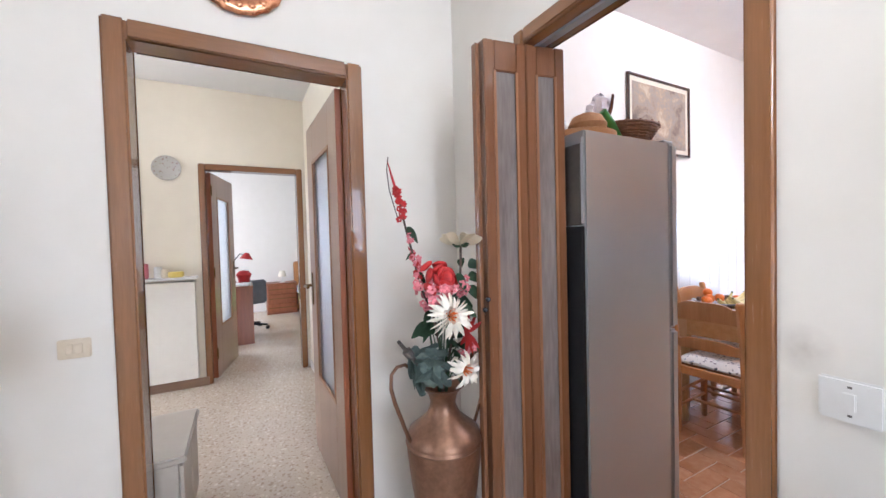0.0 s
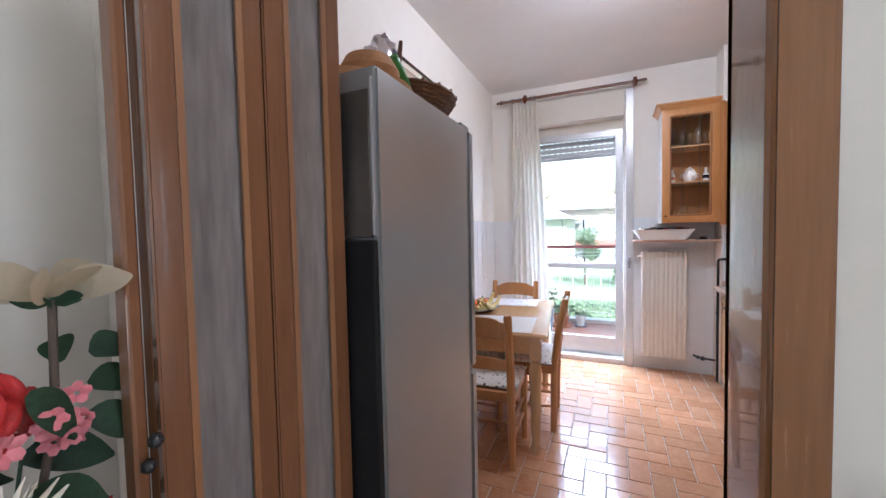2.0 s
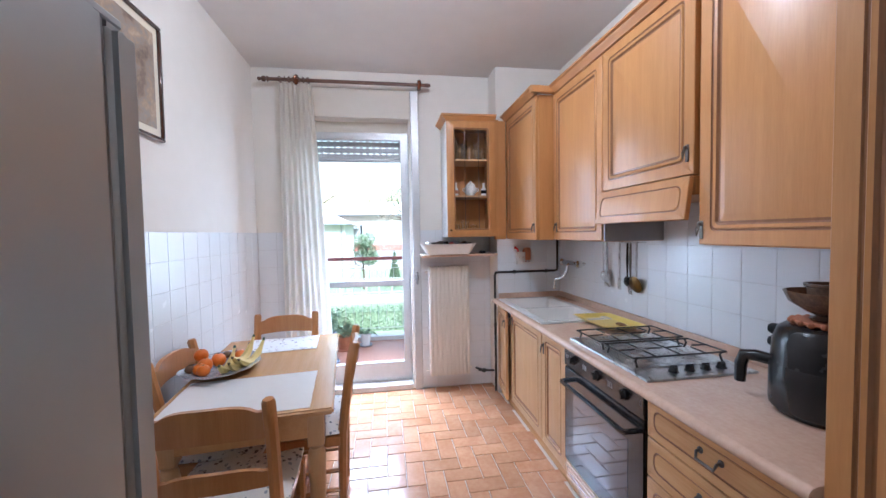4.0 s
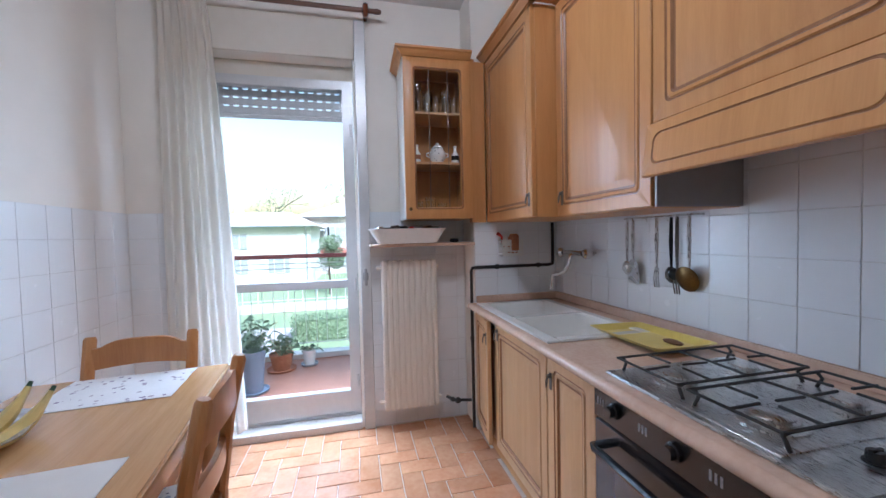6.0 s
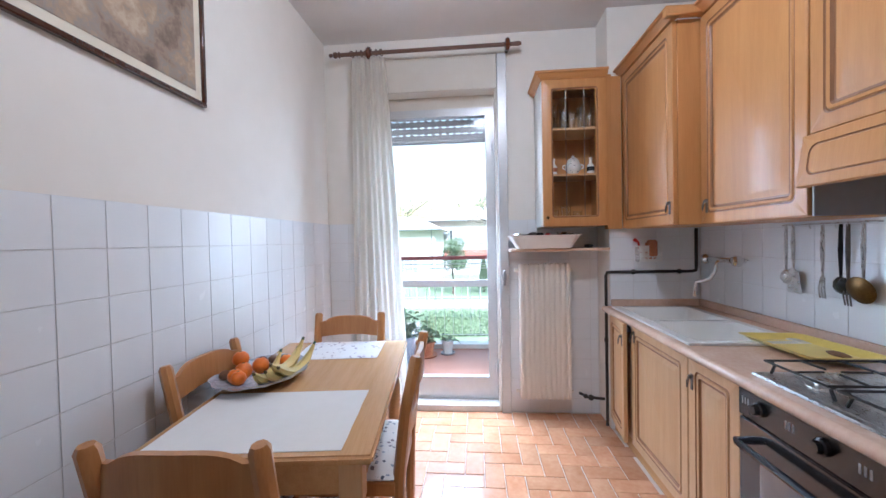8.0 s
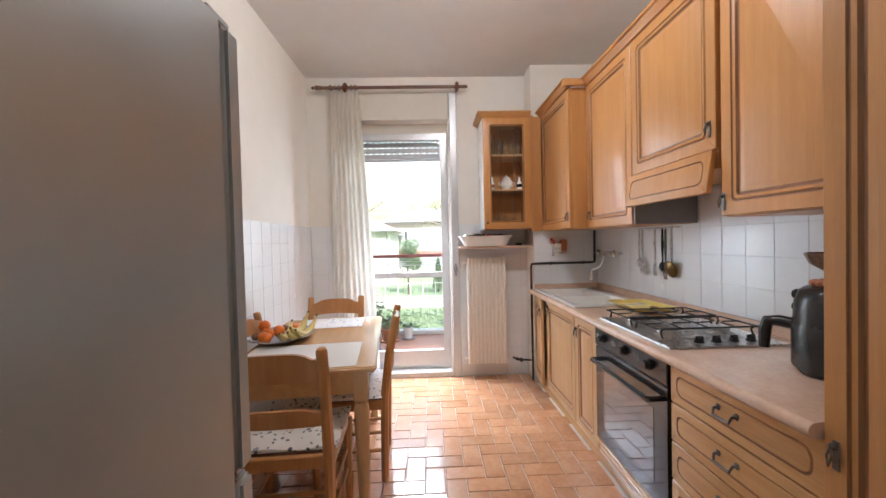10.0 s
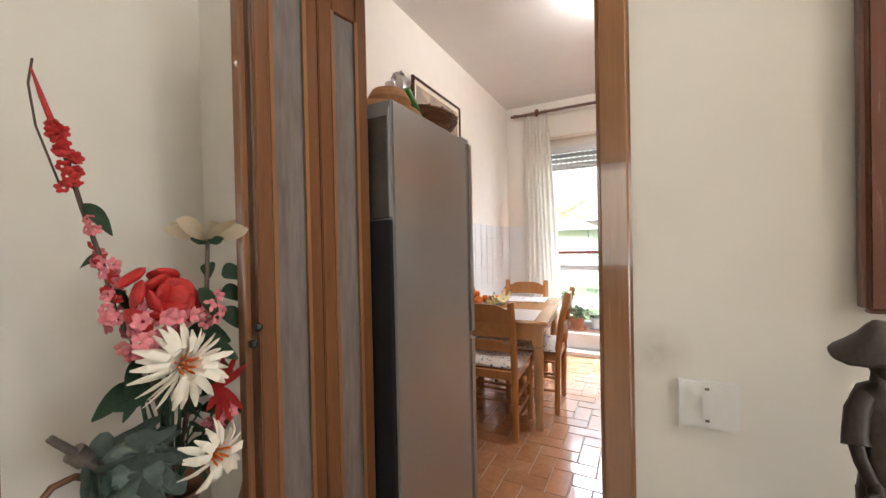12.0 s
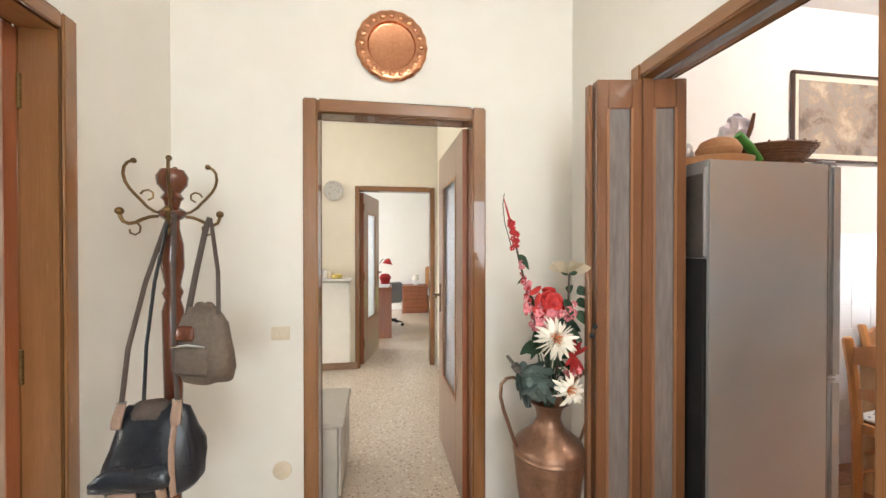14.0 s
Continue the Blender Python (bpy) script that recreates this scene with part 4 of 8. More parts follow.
# worktop with the hole for the sink
wt = thing("worktop", pose(0, 0, 0.82), "pinkish marbled laminate worktop with a rounded front edge", "worktop")
q = B()
for a, b in (((2.442, -0.324, 0), (4.005, 0.310, 0.04)), ((4.885, -0.324, 0), (4.984, 0.310, 0.04)), ((4.005, -0.324, 0), (4.885, -0.190, 0.04)), ((4.005, 0.275, 0), (4.885, 0.310, 0.04))):
    q = B()
    add_box(q, a, b)
    part("slab", q, "laminate", wt)
q = B()
add_tube(q, [(2.44, 0.312, 0.02), (4.984, 0.312, 0.02)], 0.020, 14)
part("front_edge", q, "laminate", wt)
q = B()
add_box(q, (2.44, -0.3245, 0.041), (4.984, -0.302, 0.085), 0.004, 2)
add_box(q, (4.962, -0.302, 0.041), (4.984, 0.27, 0.085), 0.004, 2)
part("upstand", q, "laminate", wt)


def sink():
    root = thing("sink", pose(3.985, -0.205, 0.861), "white ceramic double bowl sink let into the worktop", "sink")
    w, d = 0.915, 0.50
    bowls = ((0.045, 0.045, 0.44, 0.445), (0.475, 0.045, 0.87, 0.445))
    q = B()
    for a, b in (((0, 0, 0), (w, 0.045, 0.010)), ((0, 0.445, 0), (w, d, 0.010)), ((0, 0.045, 0), (0.045, 0.445, 0.010)), ((0.87, 0.045, 0), (w, 0.445, 0.010)), ((0.44, 0.045, 0), (0.475, 0.445, 0.010))):
        add_box(q, a, b, 0.0035, 2)
    part("rim", q, "ceramic", root)
    for x0, y0, x1, y1 in bowls:
        q = B()
        loops = []
        for inset, z, r in ((0, 0.008, 0.03), (0.006, 0.0, 0.04), (0.012, -0.10, 0.05), (0.03, -0.145, 0.06), (0.09, -0.15, 0.05)):
            loops.append([q.verts.new((x0 + x, y0 + y, z)) for x, y in round_rect(x1 - x0, y1 - y0, inset, r)])
        for a, b in zip(loops, loops[1:]):
            for i in range(len(a)):
                q.faces.new((a[i], a[(i + 1) % len(a)], b[(i + 1) % len(a)], b[i]))
        q.faces.new(loops[-1])
        bl = part("bowl", q, "ceramic", root)
        q = B()
        add_lathe(q, [(0.028, 0.0), (0.024, 0.004), (0.0, 0.003)], ((x0 + x1) / 2, (y0 + y1) / 2, -0.1495), 14)
        part("drain", q, "chrome", bl)


sink()

# wall tap
tap = thing("tap", pose(4.655, -0.318, 1.185) @ Matrix.Diagonal((1.3, 1.25, 1.3, 1)), "chrome wall-mounted mixer tap with a swan spout", "tap")
q = B()
add_tube(q, [(-0.075, 0.055, 0), (0.075, 0.055, 0)], 0.013, 10)
for x in (-0.075, 0.075):
    add_tube(q, [(x, 0.0, 0), (x, 0.055, 0)], 0.012, 10)
    add_lathe(q, [(0, 0), (0.026, 0), (0.026, 0.005), (0, 0.008)], (x, 0, 0), 14)
part("body", q, "chrome", tap)
for s in (-1, 1):
    q = B()
    add_tube(q, [(s * 0.085, 0.056, 0), (s * 0.10, 0.056, 0), (s * 0.115, 0.056, 0), (s * 0.122, 0.056, 0)], [0.012, 0.024, 0.024, 0.010], 12)
    part("knob", q, "chrome", tap)
q = B()
add_tube(q, [(0, 0.055, 0), (0, 0.075, -0.015), (0.0, 0.08, -0.05), (0.02, 0.09, -0.085), (0.05, 0.105, -0.10), (0.075, 0.12, -0.105), (0.082, 0.124, -0.12), (0.083, 0.125, -0.155)], 0.009, 10)
add_tube(q, [(0.083, 0.125, -0.15), (0.083, 0.125, -0.175)], 0.013, 10)
part("spout", q, "chrome", tap)


def hob():
    root = thing("hob", pose(3.035, -0.225, 0.861) @ Matrix.Diagonal((0.92, 0.99, 0.85, 1)), "stainless steel gas hob with four burners and black grids", "hob")
    q = B()
    add_box(q, (0, 0, 0), (0.665, 0.51, 0.010), 0.004, 2)
    add_box(q, (0.13, 0.02, 0.010), (0.65, 0.49, 0.013), 0.002)
    part("plate", q, "steel", root)
    for x in (0.24, 0.51):
        for y, r in ((0.13, 0.042), (0.37, 0.052)):
            q = B()
            add_lathe(q, [(r * 1.35, 0), (r * 1.35, 0.004), (r * 1.0, 0.007), (r * 1.0, 0.018), (r * 0.9, 0.020), (0, 0.020)], (x, y, 0.013), 20)
            b = part("burner", q, "steel", root)
            q = B()
            add_lathe(q, [(r * 0.8, 0), (r * 0.85, 0.006), (r * 0.75, 0.010), (0, 0.011)], (x, y, 0.0335), 20)
            part("cap", q, "steel", b)
    for x0, x1 in ((0.135, 0.365), (0.40, 0.64)):
        q = B()
        z = 0.062
        add_tube(q, [(x0, 0.03, z), (x1, 0.03, z), (x1, 0.48, z), (x0, 0.48, z), (x0, 0.03, z)], 0.0048, 6)
        for xx in (x0, x1):
            for yy in (0.05, 0.46):
                add_tube(q, [(xx, yy, z), (xx + (0.014 if xx == x0 else -0.014), yy, 0.045), (xx, yy, 0.0135)], 0.0048, 6)
        cx = (x0 + x1) / 2
        for yy in (0.13, 0.37):
            for dx, dy in ((1, 0), (-1, 0), (0, 1), (0, -1)):
                far = (x1 if dx > 0 else x0, yy, z) if dx else (cx, yy + dy * 0.11, z)
                add_tube(q, [(cx + dx * 0.025, yy + dy * 0.025, z + 0.002), far], 0.0042, 6)
        add_tube(q, [(x0, 0.25, z), (cx, 0.25, z + 0.004), (x1, 0.25, z)], 0.0042, 6)
        part("grid", q, "iron", root, "black wire pan grid")
    for i in range(4):
        q = B()
        y = 0.115 + i * 0.075
        add_lathe(q, [(0.021, 0), (0.021, 0.004), (0.017, 0.006), (0.015, 0.026), (0, 0.028)], (0.07, y, 0.010), 16)
        add_box(q, (0.066, y - 0.016, 0.030), (0.074, y + 0.016, 0.041), 0.002)
        part("knob", q, "black", root)


hob()


def oven():
    root = thing("oven", pose(3.039, 0.285, 0.165), "black glass built-in electric oven", "oven")
    w = 0.655
    q = B()
    add_box(q, (0.01, -0.56, 0.002), (w - 0.01, -0.024, 0.65))
    part("body", q, "matblack", root)
    q = B()
    add_box(q, (0.003, -0.022, 0.545), (w - 0.003, 0.004, 0.652), 0.003)
    pan = part("control_panel", q, "black", root)
    for x in (0.12, 0.33, 0.55):
        q = B()
        m = Matrix.Translation((x, 0.004, 0.60)) @ pose(0, 0, 0, -90)
        vs = add_lathe(q, [(0.024, 0), (0.023, 0.010), (0.018, 0.013), (0.016, 0.028), (0, 0.029)], (0, 0, 0), 16)
        bmesh.ops.transform(q, matrix=m, verts=vs)
        part("knob", q, "black", pan)
    for x in (0.225, 0.44, 0.62):
        for i in range(3):
            q = B()
            add_box(q, (x - 0.018 + i * 0.013, 0.004, 0.588), (x - 0.012 + i * 0.013, 0.0048, 0.612))
            part("scale_mark", q, "greymetal", pan)
    q = B()
    add_box(q, (0.003, -0.022, 0.012), (w - 0.003, 0.002, 0.538), 0.004, 2)
    door = part("door", q, "ovenglass", root)
    q = B()
    add_box(q, (0.10, 0.002, 0.10), (w - 0.10, 0.003, 0.42), 0.0)
    part("window", q, "ovenglass2", door, "slightly paler oven window")
    q = B()
    add_tube(q, [(0.06, 0.003, 0.475), (0.06, 0.045, 0.475), (0.075, 0.052, 0.475), (w - 0.075, 0.052, 0.475), (w - 0.06, 0.045, 0.475), (w - 0.06, 0.003, 0.475)], 0.011, 8, flat=1.5)
    part("handle", q, "black", door)
    q = B()
    panel(q, w - 0.006, 0.075, 0.02, [(0.02, 0, 0.01, 0), (0.022, -0.003, 0.01, 1), (0.026, -0.003, 0.01, 1), (0.028, 0, 0.008, 0)], 0.003, -0.078)
    part("lower_panel", q, ["pinex", "groove"], root)


oven()


# glazed corner cabinet
def glass_cabinet():
    root = thing("display_cabinet", pose(4.90, 0.735, 1.415, 0, 0, 90), "honey oak wall cabinet with a glazed door and glassware", "display cabinet", "wall cabinets")
    w, h, d, t = 0.428, 0.985, 0.318, 0.016

    def bx(nm, a, b, mt="oak", label=""):
        q = B()
        add_box(q, a, b, 0.0015)
        part(nm, q, mt, root, label)
    # local x runs from the window side to the column, y points into the room
    bx("side", (-w, -d, 0), (-w + t, -0.024, h))
    bx("side", (-t, -d, 0), (0, -0.024, h), "whiteplastic", "pale side panel")
    bx("base", (-w + t, -d, 0), (-t, -0.024, t))
    bx("top", (-w + t, -d, h - t), (-t, -0.024, h))
    bx("back", (-w + t, -d, t), (-t, -d + 0.006, h - t))
    for z in (0.345, 0.655):
        bx("shelf", (-w + t, -d + 0.006, z), (-t, -0.04, z + 0.014), "pine")
    q = B()
    loops = []
    for inset, y, r in ((0, -0.022, 0.003), (0, -0.002, 0.003), (0.003, 0, 0.004), (0.058, 0, 0.018), (0.064, -0.006, 0.016), (0.068, -0.006, 0.014), (0.072, -0.022, 0.012)):
        loops.append([q.verts.new((x - w, y, z)) for x, z in round_rect(w - 0.004, h, inset, r)])
    loops.append(loops[0])
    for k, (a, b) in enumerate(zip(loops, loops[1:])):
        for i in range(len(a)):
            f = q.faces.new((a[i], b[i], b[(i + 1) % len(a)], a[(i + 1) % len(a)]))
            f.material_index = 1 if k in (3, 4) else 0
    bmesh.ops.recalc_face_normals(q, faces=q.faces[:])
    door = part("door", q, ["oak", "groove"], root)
    q = B()
    add_box(q, (-w + 0.066, -0.013, 0.068), (-0.072, -0.010, h - 0.068))
    ob = part("pane", q, "clear", door, "clear glass")
    ob.visible_shadow = False
    q = B()
    for x in (-0.16, -0.28):
        add_tube(q, [(x, -0.0085, 0.07), (x, -0.0085, h - 0.07)], 0.0022, 6)
    part("came", q, "pewter", door)
    q = B()
    add_ball(q, (-0.03, 0.012, 0.06), 0.011, u=10, v=7)
    add_tube(q, [(-0.03, 0, 0.06), (-0.03, 0.010, 0.06)], 0.005)
    part("knob", q, "brass", door)
    q = B()
    prof = [(-0.02, 0), (0.006, 0), (0.012, 0.010), (0.028, 0.020), (0.032, 0.028), (0.045, 0.034), (0.045, 0.046), (-0.02, 0.046)]
    a = [q.verts.new((-w, o, h + z)) for o, z in prof]
    b = [q.verts.new((max(o, 0.0), o, h + z)) for o, z in prof]
    c = [q.verts.new((max(o, 0.0), -d, h + z)) for o, z in prof]
    for p1, p2 in ((a, b), (b, c)):
        for i in range(len(prof)):
            j = (i + 1) % len(prof)
            q.faces.new((p1[i], p1[j], p2[j], p2[i]))
    q.faces.new(a)
    q.faces.new(c[::-1])
    bmesh.ops.recalc_face_normals(q, faces=q.faces[:])
    part("crown", q, "oakx", root)


glass_cabinet()
structure("filler_board", [((4.950, 0.2005, 1.39), (4.978, 0.2765, 2.42)), ((4.915, 0.2765, 1.39), (4.978, 0.3055, 2.42))], "oak", "narrow oak filler beside the glazed cabinet", "trim")

# what stands in the glazed cabinet
def tumbler(x, y, z, r, h):
    q = B()
    add_lathe(q, [(0, 0.0), (r * 0.85, 0.0), (r, h), (r - 0.002, h), (r * 0.85 - 0.002, 0.006), (0, 0.006)], (0, 0, 0), 14)
    solid("drinking_glass", q, "tumbler", "clear drinking glass on a cabinet shelf", "glass", pose(x, y, z), "glasses in the cabinet")


for i, (dx, dy, r, h) in enumerate(((0.02, 0.40, 0.026, 0.10), (0.05, 0.45, 0.030, 0.15), (0.06, 0.51, 0.028, 0.12), (0.04, 0.57, 0.030, 0.14), (0.05, 0.63, 0.024, 0.19), (0.08, 0.67, 0.030, 0.11), (0.10, 0.43, 0.03, 0.13), (0.11, 0.55, 0.03, 0.15), (0.12, 0.64, 0.03, 0.14))):
    tumbler(4.955 + dx, dy, 2.0845, r, h)
for dx, dy, r, h in ((0.04, 0.64, 0.03, 0.10), (0.09, 0.55, 0.035, 0.13), (0.05, 0.48, 0.03, 0.09)):
    tumbler(4.955 + dx, dy, 1.4315, r, h)
q = B()
add_lathe(q, [(0, 0), (0.030, 0), (0.034, 0.008), (0.052, 0.035), (0.054, 0.055), (0.040, 0.085), (0.036, 0.092), (0.040, 0.095), (0.022, 0.112), (0.008, 0.118), (0.010, 0.128), (0, 0.132)], (0, 0, 0), 20)
pot = thing("sugar_bowl", pose(4.99, 0.51, 1.7745), "white and dark patterned lidded china bowl", "china bowl")
part("bowl", q, "china", pot)
for s in (-1, 1):
    q = B()
    add_tube(q, [(0, s * 0.050, 0.035), (0, s * 0.070, 0.045), (0, s * 0.070, 0.062), (0, s * 0.048, 0.068)], 0.004, 6)
    part("handle", q, "ceramic", pot)
for nm, dy, mt, lab in (("figurine_bottle", 0.645, "terracotta", "orange and white painted china bottle"), ("small_bottle", 0.395, "ceramic", "small white bottle with a dark label")):
    bt = thing(nm, pose(4.98, dy, 1.7745), lab, "bottle")
    q = B()
    add_lathe(q, [(0, 0), (0.022, 0), (0.024, 0.01), (0.024, 0.055), (0.010, 0.075), (0.009, 0.10), (0.011, 0.102), (0.011, 0.112), (0, 0.113)], (0, 0, 0), 14)
    part("body", q, "ceramic", bt)
    q = B()
    add_lathe(q, [(0.0243, 0.018), (0.0247, 0.02), (0.0247, 0.045), (0.0243, 0.047)], (0, 0, 0), 14)
    part("band", q, mt if mt == "terracotta" else "matblack", bt)

# shelf over the radiator, white tray with odds and ends
structure("shelf", [((4.96, 0.277, 1.245), (5.219, 0.95, 1.264))], "laminate", "thin pink laminate shelf above the radiator", "shelf", 0.003)
tray = thing("plastic_tray", pose(5.04, 0.715, 1.2645), "white plastic tray full of small odds and ends", "tray")
q = B()
lo = [(x - 0.10, y - 0.18) for x, y in round_rect(0.20, 0.36, 0, 0.03)]
hi = [(x - 0.13, y - 0.235) for x, y in round_rect(0.26, 0.47, 0, 0.04)]
lip = [(x - 0.138, y - 0.243) for x, y in round_rect(0.276, 0.486, 0, 0.045)]
rings = [[q.verts.new((x, y, z)) for x, y in pts] for pts, z in ((lo, 0.001), (hi, 0.088), (lip, 0.090), (lip, 0.094), ([(x * 0.985, y * 0.985) for x, y in hi], 0.093), ([(x * 0.97, y * 0.97) for x, y in lo], 0.006))]
for a, b in zip(rings, rings[1:]):
    for i in range(len(a)):
        q.faces.new((a[i], a[(i + 1) % len(a)], b[(i + 1) % len(a)], b[i]))
q.faces.new(rings[0][::-1])
q.faces.new(rings[-1])
part("tray_body", q, "whiteplastic", tray)
rnd = random.Random(4)
for i, (mt, nm) in enumerate((("black", "pen"), ("mahog", "jar_lid"), ("greymetal", "lighter"), ("red", "marker"), ("matblack", "spectacle_case"), ("strap", "purse"), ("leather", "phone"), ("chrome", "scissors"))):
    q = B()
    add_box(q, (-0.045, -0.018, 0), (0.045, 0.018, 0.022 + 0.006 * (i % 3)), 0.006, 2)
    ob = solid(nm, q, mt, "small dark odd lying in the white tray", "clutter", pose(5.04 + rnd.uniform(-0.07, 0.07), 0.54 + i * 0.05, 1.272 + 0.0745, rnd.uniform(-12, 12), rnd.uniform(-8, 8), rnd.uniform(0, 180)), "odds in the tray")
q = B()
add_box(q, (-0.09, -0.17, 0), (0.09, 0.17, 0.074), 0.008)
solid("folded_cloth", q, "greycloth", "folded grey cloth in the bottom of the tray", "cloth", pose(5.04, 0.715, 1.272))
q = B()
add_box(q, (-0.03, -0.02, 0), (0.03, 0.02, 0.025), 0.006, 2)
solid("spectacle_case", q, "leather", "small dark case on the laminate shelf", "case", pose(5.03, 0.40, 1.2645, 0, 0, 20))


def radiator(name, m, w, h, ribs, label):
    root = thing(name, m, label, "radiator")
    step = w / ribs
    for i in range(ribs):
        q = B()
        x = -w / 2 + i * step
        add_box(q, (x + 0.002, -0.045, 0.0), (x + step - 0.002, 0.045, h), 0.007, 3)
        part("section", q, "enamel", root)
    q = B()
    add_box(q, (-w / 2 + 0.004, -0.026, 0.006), (w / 2 - 0.004, 0.030, h - 0.006))
    part("core", q, "enamel", root)
    for z in (0.05, h - 0.05):
        for xa, xb in ((-w / 2 - 0.03, -w / 2 + 0.01), (w / 2 - 0.01, w / 2 + 0.02)):
            q = B()
            add_tube(q, [(xa, 0, z), (xb, 0, z)], 0.012, 8)
            part("valve", q, "enamel", root)
    for x in (-w / 3, w / 3):
        for z in (0.1, h * 0.8):
            q = B()
            add_box(q, (x - 0.01, 0.045, z), (x + 0.01, 0.075, z + 0.03))
            part("bracket", q, "enamel", root)


radiator("radiator", pose(5.145, 0.694, 0.142, 0, 0, -90), 0.372, 1.008, 10, "tall cream enamelled panel radiator with vertical ribs")

# black gas and heating pipes on the column
q = B()
add_tube(q, [(5.10, 0.455, 0.20), (5.03, 0.42, 0.20), (5.0, 0.31, 0.20)], 0.010)
add_tube(q, [(4.985, 0.300, 0.02), (4.985, 0.300, 1.07), (4.972, 0.295, 1.092), (4.972, 0.27, 1.094), (4.972, -0.26, 1.094), (4.972, -0.285, 1.10), (4.972, -0.288, 1.12), (4.972, -0.288, 1.384)], 0.0105, 8)
add_ball(q, (5.02, 0.40, 0.20), 0.022, (1, 1, 0.9), 10, 7)
add_ball(q, (5.045, 0.43, 0.20), 0.018, (1, 1, 0.9), 10, 7)
for p in ((4.975, 0.12, 1.094), (4.975, -0.18, 1.094), (4.985, 0.300, 0.62)):
    add_box(q, (p[0] - 0.004, p[1] - 0.012, p[2] - 0.016), (p[0] + 0.012, p[1] + 0.012, p[2] + 0.016), 0.003)
solid("pipe", q, "iron", "black painted pipe running round the column", "pipe")

# sponge basket on the column
sb = thing("sponge_holder", pose(4.978, 0.03, 1.165), "white perforated plastic sponge holder with a red cloth", "sponge holder")
q = B()
for k in range(5):
    zz = 0.008 + k * 0.024
    add_tube(q, [(0, -0.075, zz), (-0.055, -0.07, zz), (-0.055, 0.07, zz), (0, 0.075, zz)], 0.0045, 6)
for y in (-0.07, -0.042, -0.014, 0.014, 0.042, 0.07):
    add_tube(q, [(-0.02, y, 0.002), (-0.055, y, 0.004), (-0.057, y, 0.105)], 0.005, 6)
add_box(q, (-0.055, -0.073, 0.0), (-0.001, 0.073, 0.005))
add_box(q, (-0.004, -0.075, 0.0), (-0.0005, 0.075, 0.11), 0.001)
for z0, z1 in ((0.0, 0.018), (0.034, 0.050), (0.066, 0.108)):
    add_box(q, (-0.0595, -0.074, z0), (-0.0560, 0.074, z1), 0.001)
part("basket", q, "whiteplastic", sb)
q = B()
add_box(q, (-0.045, -0.05, 0.01), (-0.01, 0.02, 0.14), 0.012, 3)
add_box(q, (-0.072, -0.040, 0.035), (-0.0605, 0.012, 0.140), 0.005, 2)
add_box(q, (-0.070, -0.040, 0.118), (-0.020, 0.012, 0.146), 0.008, 2)
solid("dish_cloth", q, "terracotta", "orange-red dish cloth over the sponge holder", "cloth", pose(4.978, 0.03, 1.165))
q = B()
add_tube(q, [(0, 0.05, 0.06), (-0.02, 0.07, 0.13), (-0.03, 0.10, 0.15)], [0.007, 0.008, 0.012])
solid("dish_brush", q, "red", "red handled brush in the sponge holder", "brush", pose(4.96, 0.03, 1.165))

# hanging utensils
rail = thing("utensil_rail", pose(4.05, -0.318, 1.372), "slim metal rail with hooks under the cabinet", "rail")
q = B()
add_tube(q, [(-0.22, 0.02, 0), (0.22, 0.02, 0)], 0.004)
for x in (-0.21, 0.21):
    add_tube(q, [(x, 0, 0), (x, 0.02, 0)], 0.004)
part("bar", q, "steel", rail)
for x in (-0.17, -0.11, -0.06, 0.0, 0.06, 0.15, 0.19):
    q = B()
    add_tube(q, [(x, 0.02, 0.004), (x, 0.03, 0.0), (x, 0.032, -0.012), (x, 0.026, -0.02)], 0.002, 6)
    part("hook", q, "steel", rail)


def utensil(name, x, length, head, mt, label, grip="steel"):
    root = thing(name, pose(x, -0.290, 1.362), label, "kitchen utensil", "hanging utensils")
    q = B()
    add_tube(q, [(0, 0, 0.004), (0, 0.002, -length * 0.45), (0, 0.0, -length)], [0.006, 0.0085, 0.004], 8, flat=0.5)
    part("handle", q, grip, root)
    q = B()
    if head == "ladle":
        add_lathe(q, [(0, 0), (0.025, 0.006), (0.038, 0.022), (0.042, 0.036), (0.039, 0.036), (0.022, 0.012), (0, 0.006)], (0, 0, 0), 16)
        bmesh.ops.transform(q, matrix=pose(0, 0.012, -length - 0.035, 60), verts=q.verts[:])
    elif head == "spatula":
        add_slab(q, [(-0.038, -0.10), (0.038, -0.10), (0.032, 0.0), (0.008, 0.02), (-0.008, 0.02), (-0.032, 0.0)], 0, 0.002, pose(0, 0.004, -length - 0.01, 85))
    elif head == "skimmer":
        add_lathe(q, [(0, 0), (0.045, 0.006), (0.055, 0.014), (0.053, 0.016), (0.044, 0.008), (0, 0.003)], (0, 0, 0), 20)
        bmesh.ops.transform(q, matrix=pose(0.01, 0.014, -length - 0.04, 75, 12), verts=q.verts[:])
    else:
        for k in range(3):
            add_tube(q, [(-0.008 + 0.008 * k, 0, -length), (-0.014 + 0.014 * k, 0.006, -length - 0.05), (-0.012 + 0.012 * k, 0, -length - 0.09)], 0.003, 6)
    part("head", q, mt, root)


